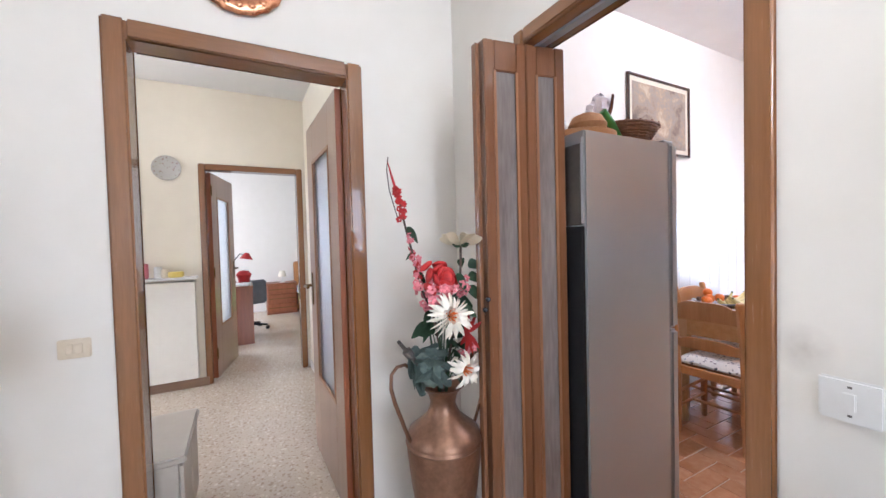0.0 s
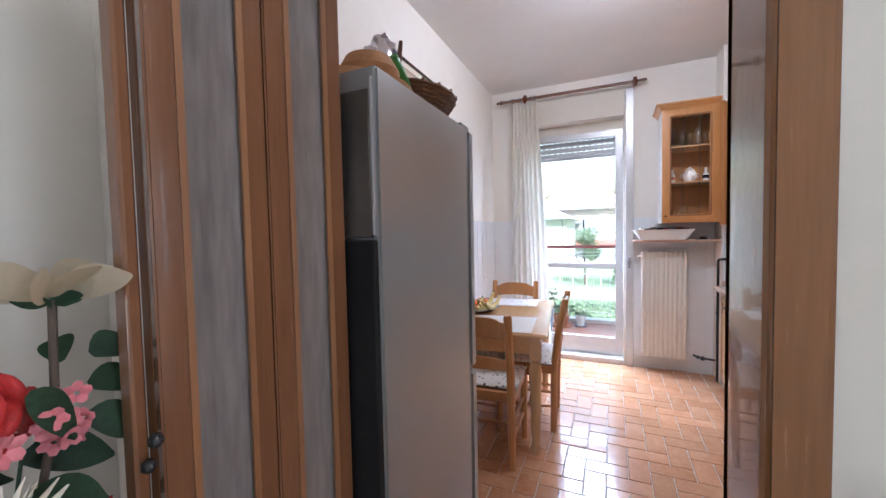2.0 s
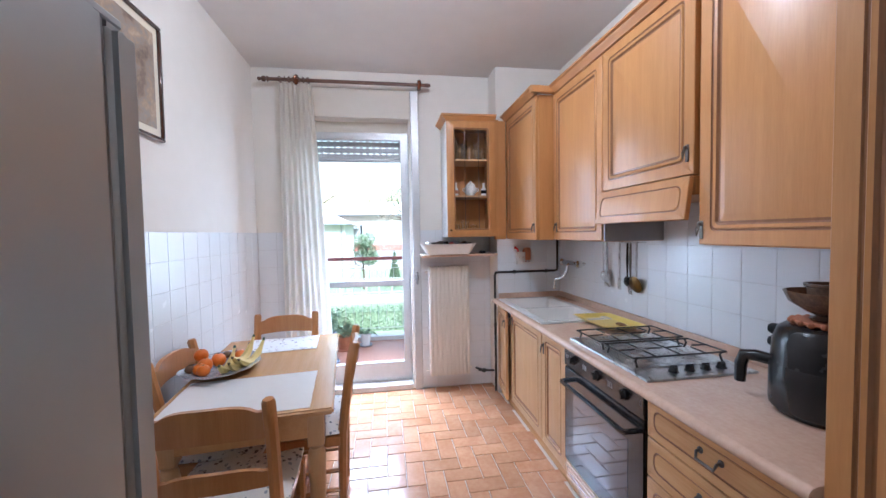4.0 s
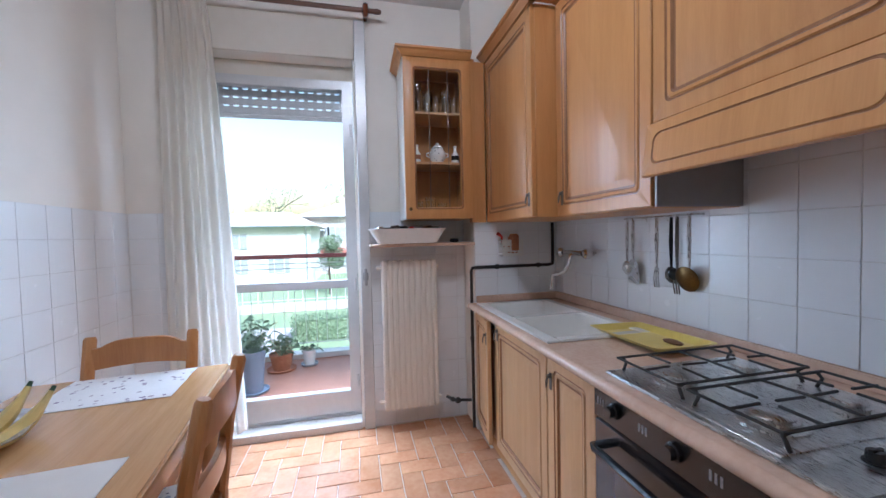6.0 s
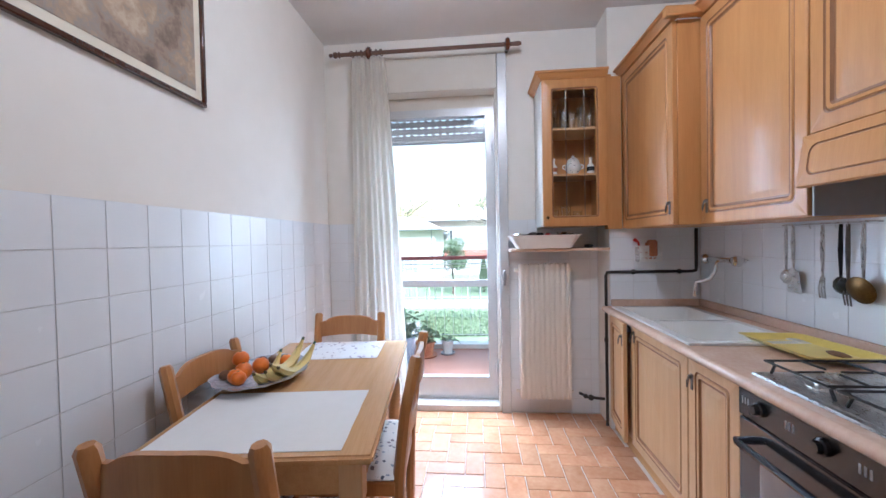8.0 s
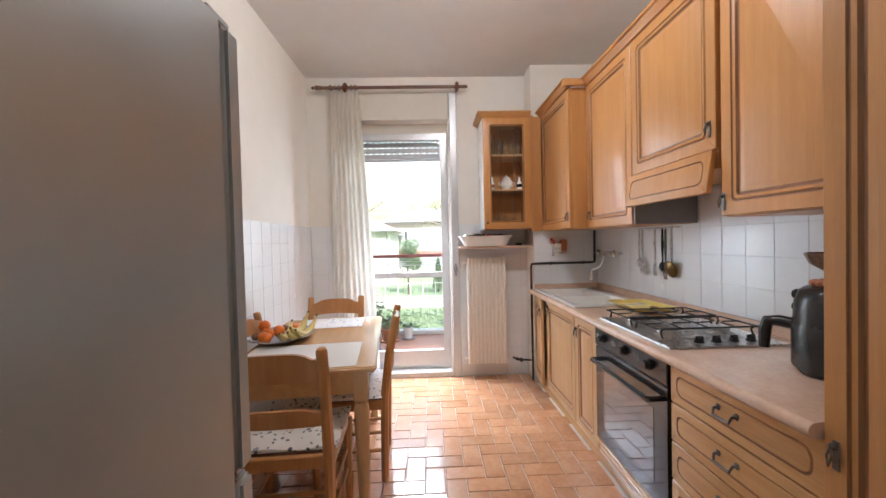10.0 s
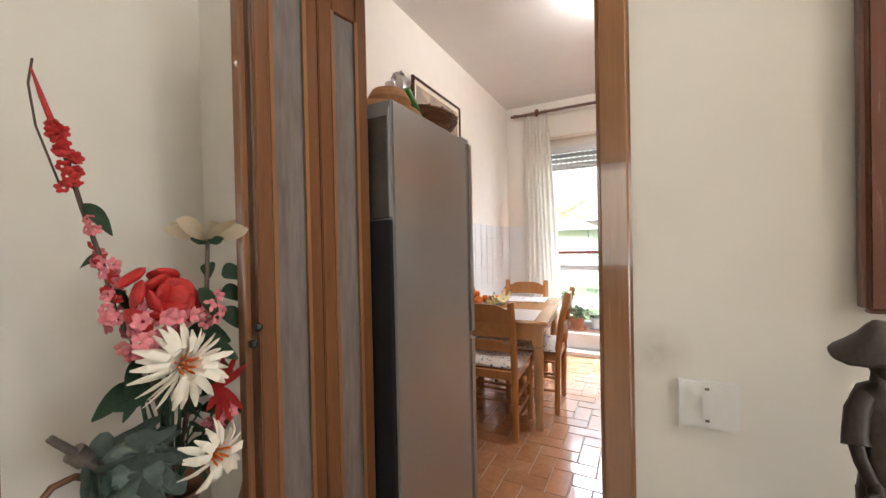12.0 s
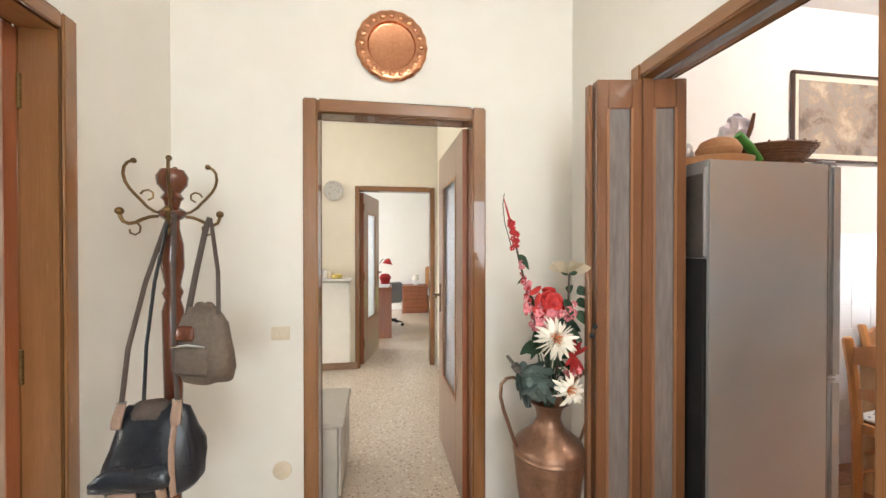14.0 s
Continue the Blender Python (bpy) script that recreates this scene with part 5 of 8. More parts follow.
utensil("ladle", 4.24, 0.22, "ladle", "steel", "steel ladle hanging on the wall")
utensil("spatula", 4.20, 0.20, "spatula", "steel", "steel spatula hanging on the wall")
utensil("serving_fork", 4.05, 0.22, "fork", "steel", "steel fork hanging on the wall")
utensil("spoon", 3.97, 0.23, "ladle", "black", "black kitchen spoon hanging on the wall", "black")
utensil("knife_steel", 3.94, 0.235, "fork", "pewter", "dark long-handled fork hanging on the wall", "pewter")
utensil("skimmer", 3.88, 0.22, "skimmer", "brass", "brass-toned skimmer hanging on the wall")

# yellow tray on the worktop
q = B()
rings = []
for inset, z, r in ((0.03, 0.001, 0.02), (0.0, 0.032, 0.03), (-0.006, 0.034, 0.03), (0.004, 0.035, 0.03), (0.034, 0.005, 0.02)):
    rings.append([q.verts.new((x - 0.21, y - 0.125, z)) for x, y in round_rect(0.42, 0.25, inset, r)])
for a, b in zip(rings, rings[1:]):
    for i in range(len(a)):
        q.faces.new((a[i], a[(i + 1) % len(a)], b[(i + 1) % len(a)], b[i]))
q.faces.new(rings[0][::-1])
q.faces.new(rings[-1])
solid("draining_tray", q, "yellowplastic", "shallow yellow plastic tray on the worktop", "tray", pose(3.90, -0.10, 0.870, 0, 2, -3) @ Matrix.Diagonal((1, 1, 0.7, 1)))
q = B()
add_lathe(q, [(0, 0), (0.03, 0.001), (0.034, 0.006), (0.02, 0.012), (0, 0.013)], (0, 0, 0), 16, 1.3, 0.7)
solid("spoon_rest", q, "brownfruit", "small brown oval dish on the yellow tray", "dish", pose(3.80, -0.13, 0.878))


def air_fryer():
    root = thing("air_fryer", pose(2.705, -0.085, 0.8605, 0, 0, -62) @ Matrix.Diagonal((0.92, 0.92, 0.92, 1)), "glossy black air fryer with a pull-out basket handle", "air fryer")
    q = B()
    add_lathe(q, [(0, 0), (0.13, 0), (0.142, 0.015), (0.148, 0.08), (0.148, 0.17), (0.143, 0.25), (0.130, 0.29), (0.11, 0.305), (0, 0.31)], (0, 0, 0), 32)
    part("body", q, "black", root)
    q = B()
    add_lathe(q, [(0.1495, 0.02), (0.1515, 0.03), (0.1515, 0.165), (0.1495, 0.172)], (0, 0, 0), 32)
    part("basket_front", q, "black", root)
    q = B()
    add_tube(q, [(0, 0.145, 0.155), (0, 0.19, 0.16), (0, 0.225, 0.155), (0, 0.235, 0.12), (0, 0.238, 0.05)], [0.022, 0.022, 0.022, 0.021, 0.018], 10)
    part("handle", q, "black", root)
    for z in (0.215, 0.262):
        q = B()
        add_tube(q, [(0.045, 0.132, z), (0.05, 0.155, z), (0.052, 0.162, z)], [0.021, 0.020, 0.016], 14)
        part("knob", q, "matblack", root)
    q = B()
    add_box(q, (0.10, -0.03, 0.03), (0.155, 0.03, 0.14), 0.006)
    part("back_vent", q, "matblack", root)


air_fryer()
q = B()
add_lathe(q, [(0, 0), (0.10, 0), (0.108, 0.006), (0.104, 0.014), (0, 0.014)], (0, 0, 0), 18)
for i in range(18):
    a = 2 * math.pi * i / 18
    add_ball(q, (0.104 * math.cos(a), 0.104 * math.sin(a), 0.007), 0.012, u=7, v=5)
solid("trivet", q, "terracotta", "reddish brown round trivet on the air fryer", "trivet", pose(2.705, -0.085, 1.1462) @ Matrix.Scale(0.82, 4))
bw = thing("footed_bowl", pose(2.705, -0.085, 1.158) @ Matrix.Diagonal((0.9, 0.9, 0.95, 1)), "brown glazed footed bowl with a pierced rim", "bowl")
q = B()
add_lathe(q, [(0, 0), (0.045, 0), (0.05, 0.006), (0.03, 0.016), (0.06, 0.03), (0.105, 0.06), (0.12, 0.095), (0.116, 0.096), (0.098, 0.064), (0.055, 0.036), (0, 0.03)], (0, 0, 0), 26)
part("bowl", q, "glaze", bw)
q = B()
add_lathe(q, [(0.058, 0.05), (0.06, 0.11), (0.066, 0.114), (0.066, 0.122), (0.057, 0.122), (0.052, 0.055), (0, 0.05)], (0, 0, 0), 22)
part("inner_cup", q, "glaze", bw)


# ---- kitchen: table, chairs ----
def dining_chair():
    root = thing("dining_chair", pose(0, 0, 0), "beech ladder-back dining chair with a floral cushion", "chair", "chairs round the table")
    hw = 0.188
    for s in (-1, 1):
        q = B()
        add_tube(q, [(s * hw, -0.185, 0), (s * hw, -0.19, 0.25), (s * hw, -0.195, 0.46), (s * hw, -0.225, 0.70), (s * hw, -0.268, 0.90), (s * hw, -0.27, 0.912)],
                 [0.021, 0.023, 0.025, 0.024, 0.024, 0.017], 8, flat=0.9)
        part("back_leg", q, "chair", root)
        q = B()
        add_tube(q, [(s * (hw + 0.01), 0.185, 0), (s * (hw + 0.01), 0.185, 0.30), (s * (hw + 0.01), 0.185, 0.435)], [0.018, 0.023, 0.024], 8)
        part("front_leg", q, "chair", root)

    def slat(z0, z1, y, arch):
        q = B()
        up, lo = [], []
        for i in range(15):
            u = -1 + 2 * i / 14
            hump = arch * (1 - min(1, abs(u) * 1.15) ** 4)
            yy = y - 0.022 * (1 - u * u)
            up.append((u * (hw - 0.015), yy, z1 - arch + hump))
            lo.append((u * (hw - 0.015), yy, z0 + 0.3 * arch * (1 - u * u)))
        for side in (0.009, -0.009):
            vs_u = [q.verts.new((a[0], a[1] + side, a[2])) for a in up]
            vs_l = [q.verts.new((a[0], a[1] + side, a[2])) for a in lo]
            if side > 0:
                fu, fl = vs_u, vs_l
        allv = q.verts[:]
        n = 15
        f_u, f_l, b_u, b_l = (allv[k * n:(k + 1) * n] for k in range(4))
        for i in range(n - 1):
            q.faces.new((f_u[i], f_u[i + 1], f_l[i + 1], f_l[i]))
            q.faces.new((b_u[i + 1], b_u[i], b_l[i], b_l[i + 1]))
            q.faces.new((f_u[i + 1], f_u[i], b_u[i], b_u[i + 1]))
            q.faces.new((f_l[i], f_l[i + 1], b_l[i + 1], b_l[i]))
        bmesh.ops.recalc_face_normals(q, faces=q.faces[:])
        part("back_slat", q, "chair", root)
    slat(0.775, 0.895, -0.25, 0.03)
    slat(0.585, 0.66, -0.212, 0.02)
    q = B()
    for a, b in (((-hw - 0.015, 0.165, 0.40), (hw + 0.015, 0.195, 0.455)), ((-hw + 0.02, -0.205, 0.40), (hw - 0.02, -0.18, 0.455)), ((-hw - 0.02, -0.185, 0.40), (-hw + 0.008, 0.165, 0.455)), ((hw - 0.008, -0.185, 0.40), (hw + 0.02, 0.165, 0.455))):
        add_box(q, a, b, 0.005)
    part("seat_frame", q, "chair", root)
    q = B()
    add_box(q, (-hw - 0.012, -0.18, 0.452), (hw + 0.012, 0.185, 0.464), 0.004)
    part("seat", q, "wicker", root, "woven straw seat")
    for pts in ([(-hw - 0.005, 0.185, 0.17), (-hw, -0.188, 0.17)], [(hw + 0.005, 0.185, 0.17), (hw, -0.188, 0.17)], [(-hw - 0.005, 0.185, 0.27), (-hw, -0.19, 0.27)], [(hw + 0.005, 0.185, 0.27), (hw, -0.19, 0.27)],
                [(-hw, 0.0, 0.172), (hw, 0.0, 0.172)], [(-hw, 0.187, 0.22), (hw, 0.187, 0.22)]):
        q = B()
        add_tube(q, pts, 0.0105, 8)
        part("stretcher", q, "chair", root)
    q = B()
    n = 12
    grid = {}
    for i in range(n + 1):
        for j in range(n + 1):
            u, v = -1 + 2 * i / n, -1 + 2 * j / n
            e = (1 - u ** 6) * (1 - v ** 6)
            z = 0.478 + 0.030 * e + 0.006 * math.sin(5 * u + 3 * v)
            grid[i, j] = q.verts.new((u * (hw + 0.03), 0.005 + v * 0.185, z))
            grid[i, j, 0] = q.verts.new((u * (hw + 0.03), 0.005 + v * 0.185, 0.476 - 0.011 * e + (0.0 if e > 0.2 else -0.008)))
    for i in range(n):
        for j in range(n):
            q.faces.new((grid[i, j], grid[i + 1, j], grid[i + 1, j + 1], grid[i, j + 1]))
            q.faces.new((grid[i, j, 0], grid[i, j + 1, 0], grid[i + 1, j + 1, 0], grid[i + 1, j, 0]))
    for i in range(n):
        for a, b in (((i, 0), (i + 1, 0)), ((i + 1, n), (i, n)), ((0, i + 1), (0, i)), ((n, i), (n, i + 1))):
            q.faces.new((grid[a], grid[(*a, 0)], grid[(*b, 0)], grid[b]))
    part("cushion", q, "floral", root, "padded cushion with a grey floral print")
    return root


chair = dining_chair()
chair.matrix_world = pose(3.308, 1.858, 0, 0, 0, -87)
copy_thing(chair, pose(4.232, 1.938, 0, 0, 0, 94))
copy_thing(chair, pose(3.828, 1.70, 0, 0, 0, 3.5))
copy_thing(chair, pose(3.715, 2.022, 0, 0, 0, 180))


TABLE = pose(3.282, 1.482, 0, 0, 0, 5.9)      # its near right corner


def table():
    root = thing("dining_table", TABLE, "pale oak rectangular kitchen table with turned legs", "table")
    L, W, Z = 1.190, 0.69, 0.757
    q = B()
    add_box(q, (0, 0, Z - 0.028), (L, W, Z), 0.008, 3)
    part("tabletop", q, "pinex", root)
    for x in (0.085, L - 0.085):
        for y in (0.075, W - 0.075):
            q = B()
            add_box(q, (x - 0.034, y - 0.034, 0.58), (x + 0.034, y + 0.034, Z - 0.029), 0.003)
            add_lathe(q, [(0.034, 0.58), (0.026, 0.565), (0.033, 0.55), (0.036, 0.52), (0.033, 0.40), (0.027, 0.15), (0.023, 0.06), (0.030, 0.045), (0.026, 0.0), (0, 0)], (x, y, 0), 16)
            part("leg", q, "pine", root)
    for a, b in (((0.11, 0.045, 0.62), (L - 0.11, 0.067, Z - 0.029)), ((0.11, W - 0.067, 0.62), (L - 0.11, W - 0.045, Z - 0.029)), ((0.052, 0.10, 0.62), (0.074, W - 0.10, Z - 0.029)), ((L - 0.074, 0.10, 0.62), (L - 0.052, W - 0.10, Z - 0.029))):
        q = B()
        add_box(q, a, b, 0.002)
        part("apron", q, "pinex", root)


table()


def on_table(x, y, z=0.7575, rz=0):
    return TABLE @ pose(x, y, z, 0, 0, rz)


def cloth(name, w, d, mt, label, category, m, wave=0.0, thick=0.0018):
    q = B()
    nx, ny = 14, 14
    top, bot = [], []
    for i in range(nx + 1):
        for j in range(ny + 1):
            x, y = w * i / nx, d * j / ny
            edge = 0.0008 * math.sin(17 * x / w + 2) if j in (0, ny) else 0
            z = wave * (1 + math.sin(x * 31 + y * 17))
            top.append(q.verts.new((x, y + edge, z + thick)))
            bot.append(q.verts.new((x, y + edge, z)))
    k = ny + 1
    for i in range(nx):
        for j in range(ny):
            a = i * k + j
            q.faces.new((top[a], top[a + k], top[a + k + 1], top[a + 1]))
            q.faces.new((bot[a], bot[a + 1], bot[a + k + 1], bot[a + k]))
    rim = [i * k for i in range(nx + 1)] + [nx * k + j for j in range(1, ny + 1)] + [i * k + ny for i in range(nx - 1, -1, -1)] + [j for j in range(ny - 1, 0, -1)]
    for a, b in zip(rim, rim[1:] + rim[:1]):
        q.faces.new((top[b], top[a], bot[a], bot[b]))
    return solid(name, q, mt, label, category, m)


cloth("place_mat", 0.42, 0.57, "mat", "large white vinyl mat on the table", "place mat", on_table(0.03, 0.092))
cloth("table_runner", 0.315, 0.42, "runner", "white cloth with a grey-purple floral print", "table runner", on_table(0.855, 0.125), 0.0006)
plate = thing("fruit_platter", on_table(0.61, 0.575), "cut glass oval platter with fruit", "platter")
q = B()
n = 48
ring = []
for r, z in ((0.10, 0.0), (0.11, 0.002), (0.15, 0.012), (0.222, 0.036), (0.224, 0.039), (0.15, 0.017), (0.10, 0.006)):
    ring.append([q.verts.new(((r + (0.006 * math.cos(12 * 2 * math.pi * i / n) if r > 0.2 else 0)) * math.cos(2 * math.pi * i / n), 0.82 * (r + (0.006 * math.cos(12 * 2 * math.pi * i / n) if r > 0.2 else 0)) * math.sin(2 * math.pi * i / n), z)) for i in range(n)])
for a, b in zip(ring, ring[1:]):
    for i in range(n):
        q.faces.new((a[i], a[(i + 1) % n], b[(i + 1) % n], b[i]))
q.faces.new(ring[0][::-1])
q.faces.new(ring[-1])
part("dish", q, "cutglass", plate)


def orange(x, y, z, r):
    root = thing("orange", on_table(x - 0.01, y + 0.10, z), "ripe orange in the glass platter", "orange", "oranges in the platter")
    q = B()
    add_lathe(q, [(0, -0.95 * r), (0.5 * r, -0.85 * r), (0.87 * r, -0.48 * r), (r, 0), (0.87 * r, 0.48 * r), (0.5 * r, 0.84 * r), (0.15 * r, 0.93 * r), (0, 0.90 * r)], (0, 0, 0), 18)
    part("fruit", q, "orange", root)
    q = B()
    add_lathe(q, [(0.006, 0.885 * r), (0.005, 0.95 * r), (0, 0.96 * r)], (0, 0, 0), 7)
    part("stalk_scar", q, "leaf", root)


for x, y, z, r in ((0.60, 0.545, 0.800, 0.036), (0.555, 0.555, 0.793, 0.031), (0.66, 0.50, 0.802, 0.036), (0.53, 0.53, 0.793, 0.030), (0.72, 0.41, 0.798, 0.033), (0.63, 0.57, 0.842, 0.034)):
    orange(x, y, z, r)
for k, (x, y, z, rz, up) in enumerate(((0.545, 0.46, 0.795, -20, 12), (0.56, 0.42, 0.797, -28, 16), (0.60, 0.385, 0.80, -36, 22), (0.585, 0.41, 0.818, -30, 26))):
    root = thing("banana", on_table(x - 0.06, y + 0.09, z, rz + 18) @ Matrix.Scale(1.22, 4), "yellow banana with a green tip in the platter", "banana", "bananas in the platter")
    pts = [(0.19 * (i / 9) , 0.0, 0.050 * (2 * i / 9 - 1) ** 2 - 0.030 + 0.0014 * i * up / 10) for i in range(10)]
    q = B()
    add_tube(q, pts, [0.006, 0.013, 0.0165, 0.0175, 0.018, 0.018, 0.017, 0.0145, 0.009, 0.006], 6)
    part("skin", q, "banana", root)
    q = B()
    add_tube(q, [pts[-1], (0.198, 0, pts[-1][2] + 0.010)], [0.006, 0.005], 6)
    part("stem", q, "leaf", root)
    q = B()
    add_tube(q, [pts[0], (-0.006, 0, pts[0][2] + 0.004)], [0.0063, 0.004], 6)
    part("tip", q, "bananatip", root)
for x, y in ((0.77, 0.44), (0.765, 0.49), (0.74, 0.53), (0.56, 0.60)):
    q = B()
    add_ball(q, (0, 0, 0), 0.022, (1.2, 1, 0.9), 12, 8)
    solid("kiwi", q, "brownfruit", "small brown fruit in the glass platter", "fruit", on_table(x - 0.01, y + 0.10, 0.797), "brown fruit in the platter")

# picture on the dado wall
pic = thing("picture", pose(3.070, 2.3635, 1.928), "framed picture in brown and grey tones, cream mount", "picture")
w, h = 0.782, 0.565
for nm, a, b in (("frame_bar", (0, -0.022, 0), (w, 0, 0.020)), ("frame_bar", (0, -0.022, h - 0.020), (w, 0, h)), ("frame_bar", (0, -0.022, 0.020), (0.020, 0, h - 0.020)), ("frame_bar", (w - 0.020, -0.022, 0.020), (w, 0, h - 0.020))):
    q = B()
    add_box(q, a, b, 0.004)
    part(nm, q, "darkwood", pic)
q = B()
add_box(q, (0.02, -0.010, 0.02), (w - 0.02, -0.002, h - 0.02))
part("mount", q, "creampaper", pic)
q = B()
add_box(q, (0.055, -0.0125, 0.055), (w - 0.055, -0.0105, h - 0.055))
part("print", q, "painting", pic)


# ---- kitchen: fridge ----
def fridge():
    root = thing("fridge", pose(2.022, 1.953, 0), "tall silver-grey freestanding fridge, its side to the doorway", "fridge")
    x0, x1, y0, y1, top = -0.302, 0.238, -0.372, 0.372, 1.718
    q = B()
    add_box(q, (x0 + 0.012, y0, 0.04), (x1, y1, top), 0.006, 2)
    part("cabinet", q, "steelpaint", root)
    q = B()
    add_box(q, (x0, y0 + 0.012, 1.36), (x0 + 0.0118, y1 - 0.012, top - 0.05), 0.003)
    part("back_panel", q, "backsheet", root, "dull dark metal back sheet")
    q = B()
    add_box(q, (x0 - 0.006, y0 + 0.004, 0.06), (x0 + 0.0118, y1 - 0.004, 1.355), 0.003)
    part("condenser", q, "matblack", root, "black back grille")
    q = B()
    add_tube(q, [(x0 + 0.004, y0 + 0.007, 1.365), (x0 + 0.004, y0 + 0.007, top - 0.03)], 0.0055, 8)
    part("edge_strip", q, "greymetal", root)
    for z0, z1 in ((0.06, 0.885), (0.893, top)):
        q = B()
        add_box(q, (x1 + 0.010, y0 - 0.001, z0), (x1 + 0.066, y1, z1), 0.012, 3)
        part("door", q, "steelpaint", root)
    q = B()
    add_box(q, (x1, y0 + 0.008, 0.06), (x1 + 0.010, y1 - 0.008, top - 0.004))
    part("gasket", q, "greycloth", root)
    q = B()
    add_box(q, (x1 - 0.02, y0 + 0.01, top), (x1 + 0.05, y0 + 0.06, top + 0.014), 0.003)
    part("hinge_cap", q, "greymetal", root)
    for x in (x0 + 0.06, x1 - 0.06):
        for y in (y0 + 0.06, y1 - 0.06):
            q = B()
            add_lathe(q, [(0.018, 0), (0.018, 0.02), (0.012, 0.03), (0.012, 0.041), (0, 0.041)], (x, y, 0), 10)
            part("foot", q, "matblack", root)


fridge()
TOP = 1.7185
q = B()
add_lathe(q, [(0, 0), (0.15, 0), (0.158, 0.006), (0.165, 0.034), (0.160, 0.036), (0.150, 0.012), (0, 0.010)], (0, 0, 0), 28)
solid("wooden_tray", q, "board", "round wooden tray on the fridge", "tray", pose(1.91, 1.78, TOP))
q = B()
add_lathe(q, [(0, 0), (0.05, 0.004), (0.075, 0.03), (0.08, 0.06), (0.06, 0.095), (0.03, 0.108), (0, 0.11)], (0, 0, 0), 20)
solid("gourd", q, "bread", "orange-brown rounded gourd on the wooden tray", "gourd", pose(1.91, 1.72, TOP + 0.011))
q = B()
rnd = random.Random(11)
add_ball(q, (0, 0, 0.05), 0.052, (1, 1, 1), 14, 9)
for v in q.verts:
    v.co *= 1 + rnd.uniform(-0.12, 0.12)
solid("garlic_bag", q, "paper", "crumpled pale paper bag on the wooden tray", "paper bag", pose(1.825, 1.82, TOP + 0.014))
q = B()
add_ball(q, (0, 0, 0.115), 0.062, (0.85, 0.8, 1.8), 16, 16)
for v in q.verts:
    v.co += Vector((rnd.uniform(-0.014, 0.014), rnd.uniform(-0.014, 0.014), rnd.uniform(-0.01, 0.012)))
solid("plastic_bag", q, "bag", "crumpled clear plastic bag with pale contents", "plastic bag", pose(2.01, 1.785, TOP + 0.014, 6, 10, 0))
q = B()
add_tube(q, [(0.0, 0, 0), (0.05, 0.0, -0.045), (0.10, 0.0, -0.10)], [0.015, 0.018, 0.015], 10)
solid("green_bottle", q, "greenplastic", "bright green plastic stick on the fridge pile", "plastic stick", pose(1.955, 1.675, TOP + 0.125))
q = B()
add_tube(q, [(0, 0, 0), (0.02, 0, 0.05), (0.035, 0.0, 0.11)], [0.008, 0.009, 0.006], 8)
solid("dried_stem", q, "mahog", "dark red dried stem on the fridge pile", "stem", pose(2.045, 1.72, TOP + 0.12))


def wicker_basket():
    root = thing("wicker_basket", pose(2.165, 1.72, TOP), "dark brown woven wicker bread basket on the fridge", "basket")
    q = B()
    for k in range(9):
        z, r = 0.006 + k * 0.010, 0.085 + 0.0075 * k
        add_tube(q, [((r + 0.004 * (-1) ** i) * 1.12 * math.cos(2 * math.pi * i / 32), 0.85 * (r + 0.004 * (-1) ** i) * math.sin(2 * math.pi * i / 32), z) for i in range(33)], 0.005, 5, False)
    part("weave", q, "wicker", root)
    q = B()
    add_lathe(q, [(0.084, 0.004), (0.148, 0.090), (0.144, 0.090), (0.082, 0.006)], (0, 0, 0), 32, 1.12, 0.85)
    part("lining", q, "wicker", root)
    q = B()
    for i in range(16):
        a = 2 * math.pi * i / 16
        add_tube(q, [(0.085 * 1.12 * math.cos(a), 0.085 * 0.85 * math.sin(a), 0), (0.150 * 1.12 * math.cos(a), 0.150 * 0.85 * math.sin(a), 0.095)], 0.004, 5)
    part("stake", q, "wicker", root)
    q = B()
    add_lathe(q, [(0, 0), (0.085, 0), (0.085, 0.004), (0, 0.004)], (0, 0, 0.001), 24, 1.12, 0.85)
    part("base", q, "wicker", root)


wicker_basket()
q = B()
add_ball(q, (0, 0, 0.06), 0.055, (1.9, 1.3, 0.95), 18, 10)
solid("bread_loaf", q, "bread", "light brown bread loaf in the wicker basket", "bread", pose(2.165, 1.72, TOP + 0.006))


# ---- kitchen: curtain, rod, lamp ----
rod = thing("curtain_rod", pose(5.11, 1.57, 2.762), "dark turned wooden curtain rod with rings and finials", "curtain rod")
q = B()
add_tube(q, [(0, -0.69, 0), (0, 0.62, 0)], 0.015, 12)
part("pole", q, "darkrod", rod)
q = B()
add_tube(q, [(0, 0.62 + d, 0) for d in (0, 0.012, 0.018, 0.035, 0.052, 0.06, 0.072, 0.085, 0.092)], [0.015, 0.026, 0.013, 0.024, 0.022, 0.010, 0.015, 0.014, 0.005], 12)
part("finial", q, "darkrod", rod)
q = B()
add_tube(q, [(0, -0.735, 0), (0, -0.71, 0), (0, -0.69, 0)], [0.012, 0.018, 0.016], 12)
part("finial", q, "darkrod", rod)
for y in (-0.635, 0.40):
    q = B()
    vs = add_lathe(q, [(0.018, -0.022), (0.040, -0.014), (0.046, 0), (0.040, 0.014), (0.018, 0.022)], (0, 0, 0), 16)
    bmesh.ops.transform(q, matrix=pose(0, y, 0, 90), verts=vs)
    add_tube(q, [(0.03, y, 0), (0.109, y, 0)], 0.014)
    part("bracket", q, "mahog", rod)
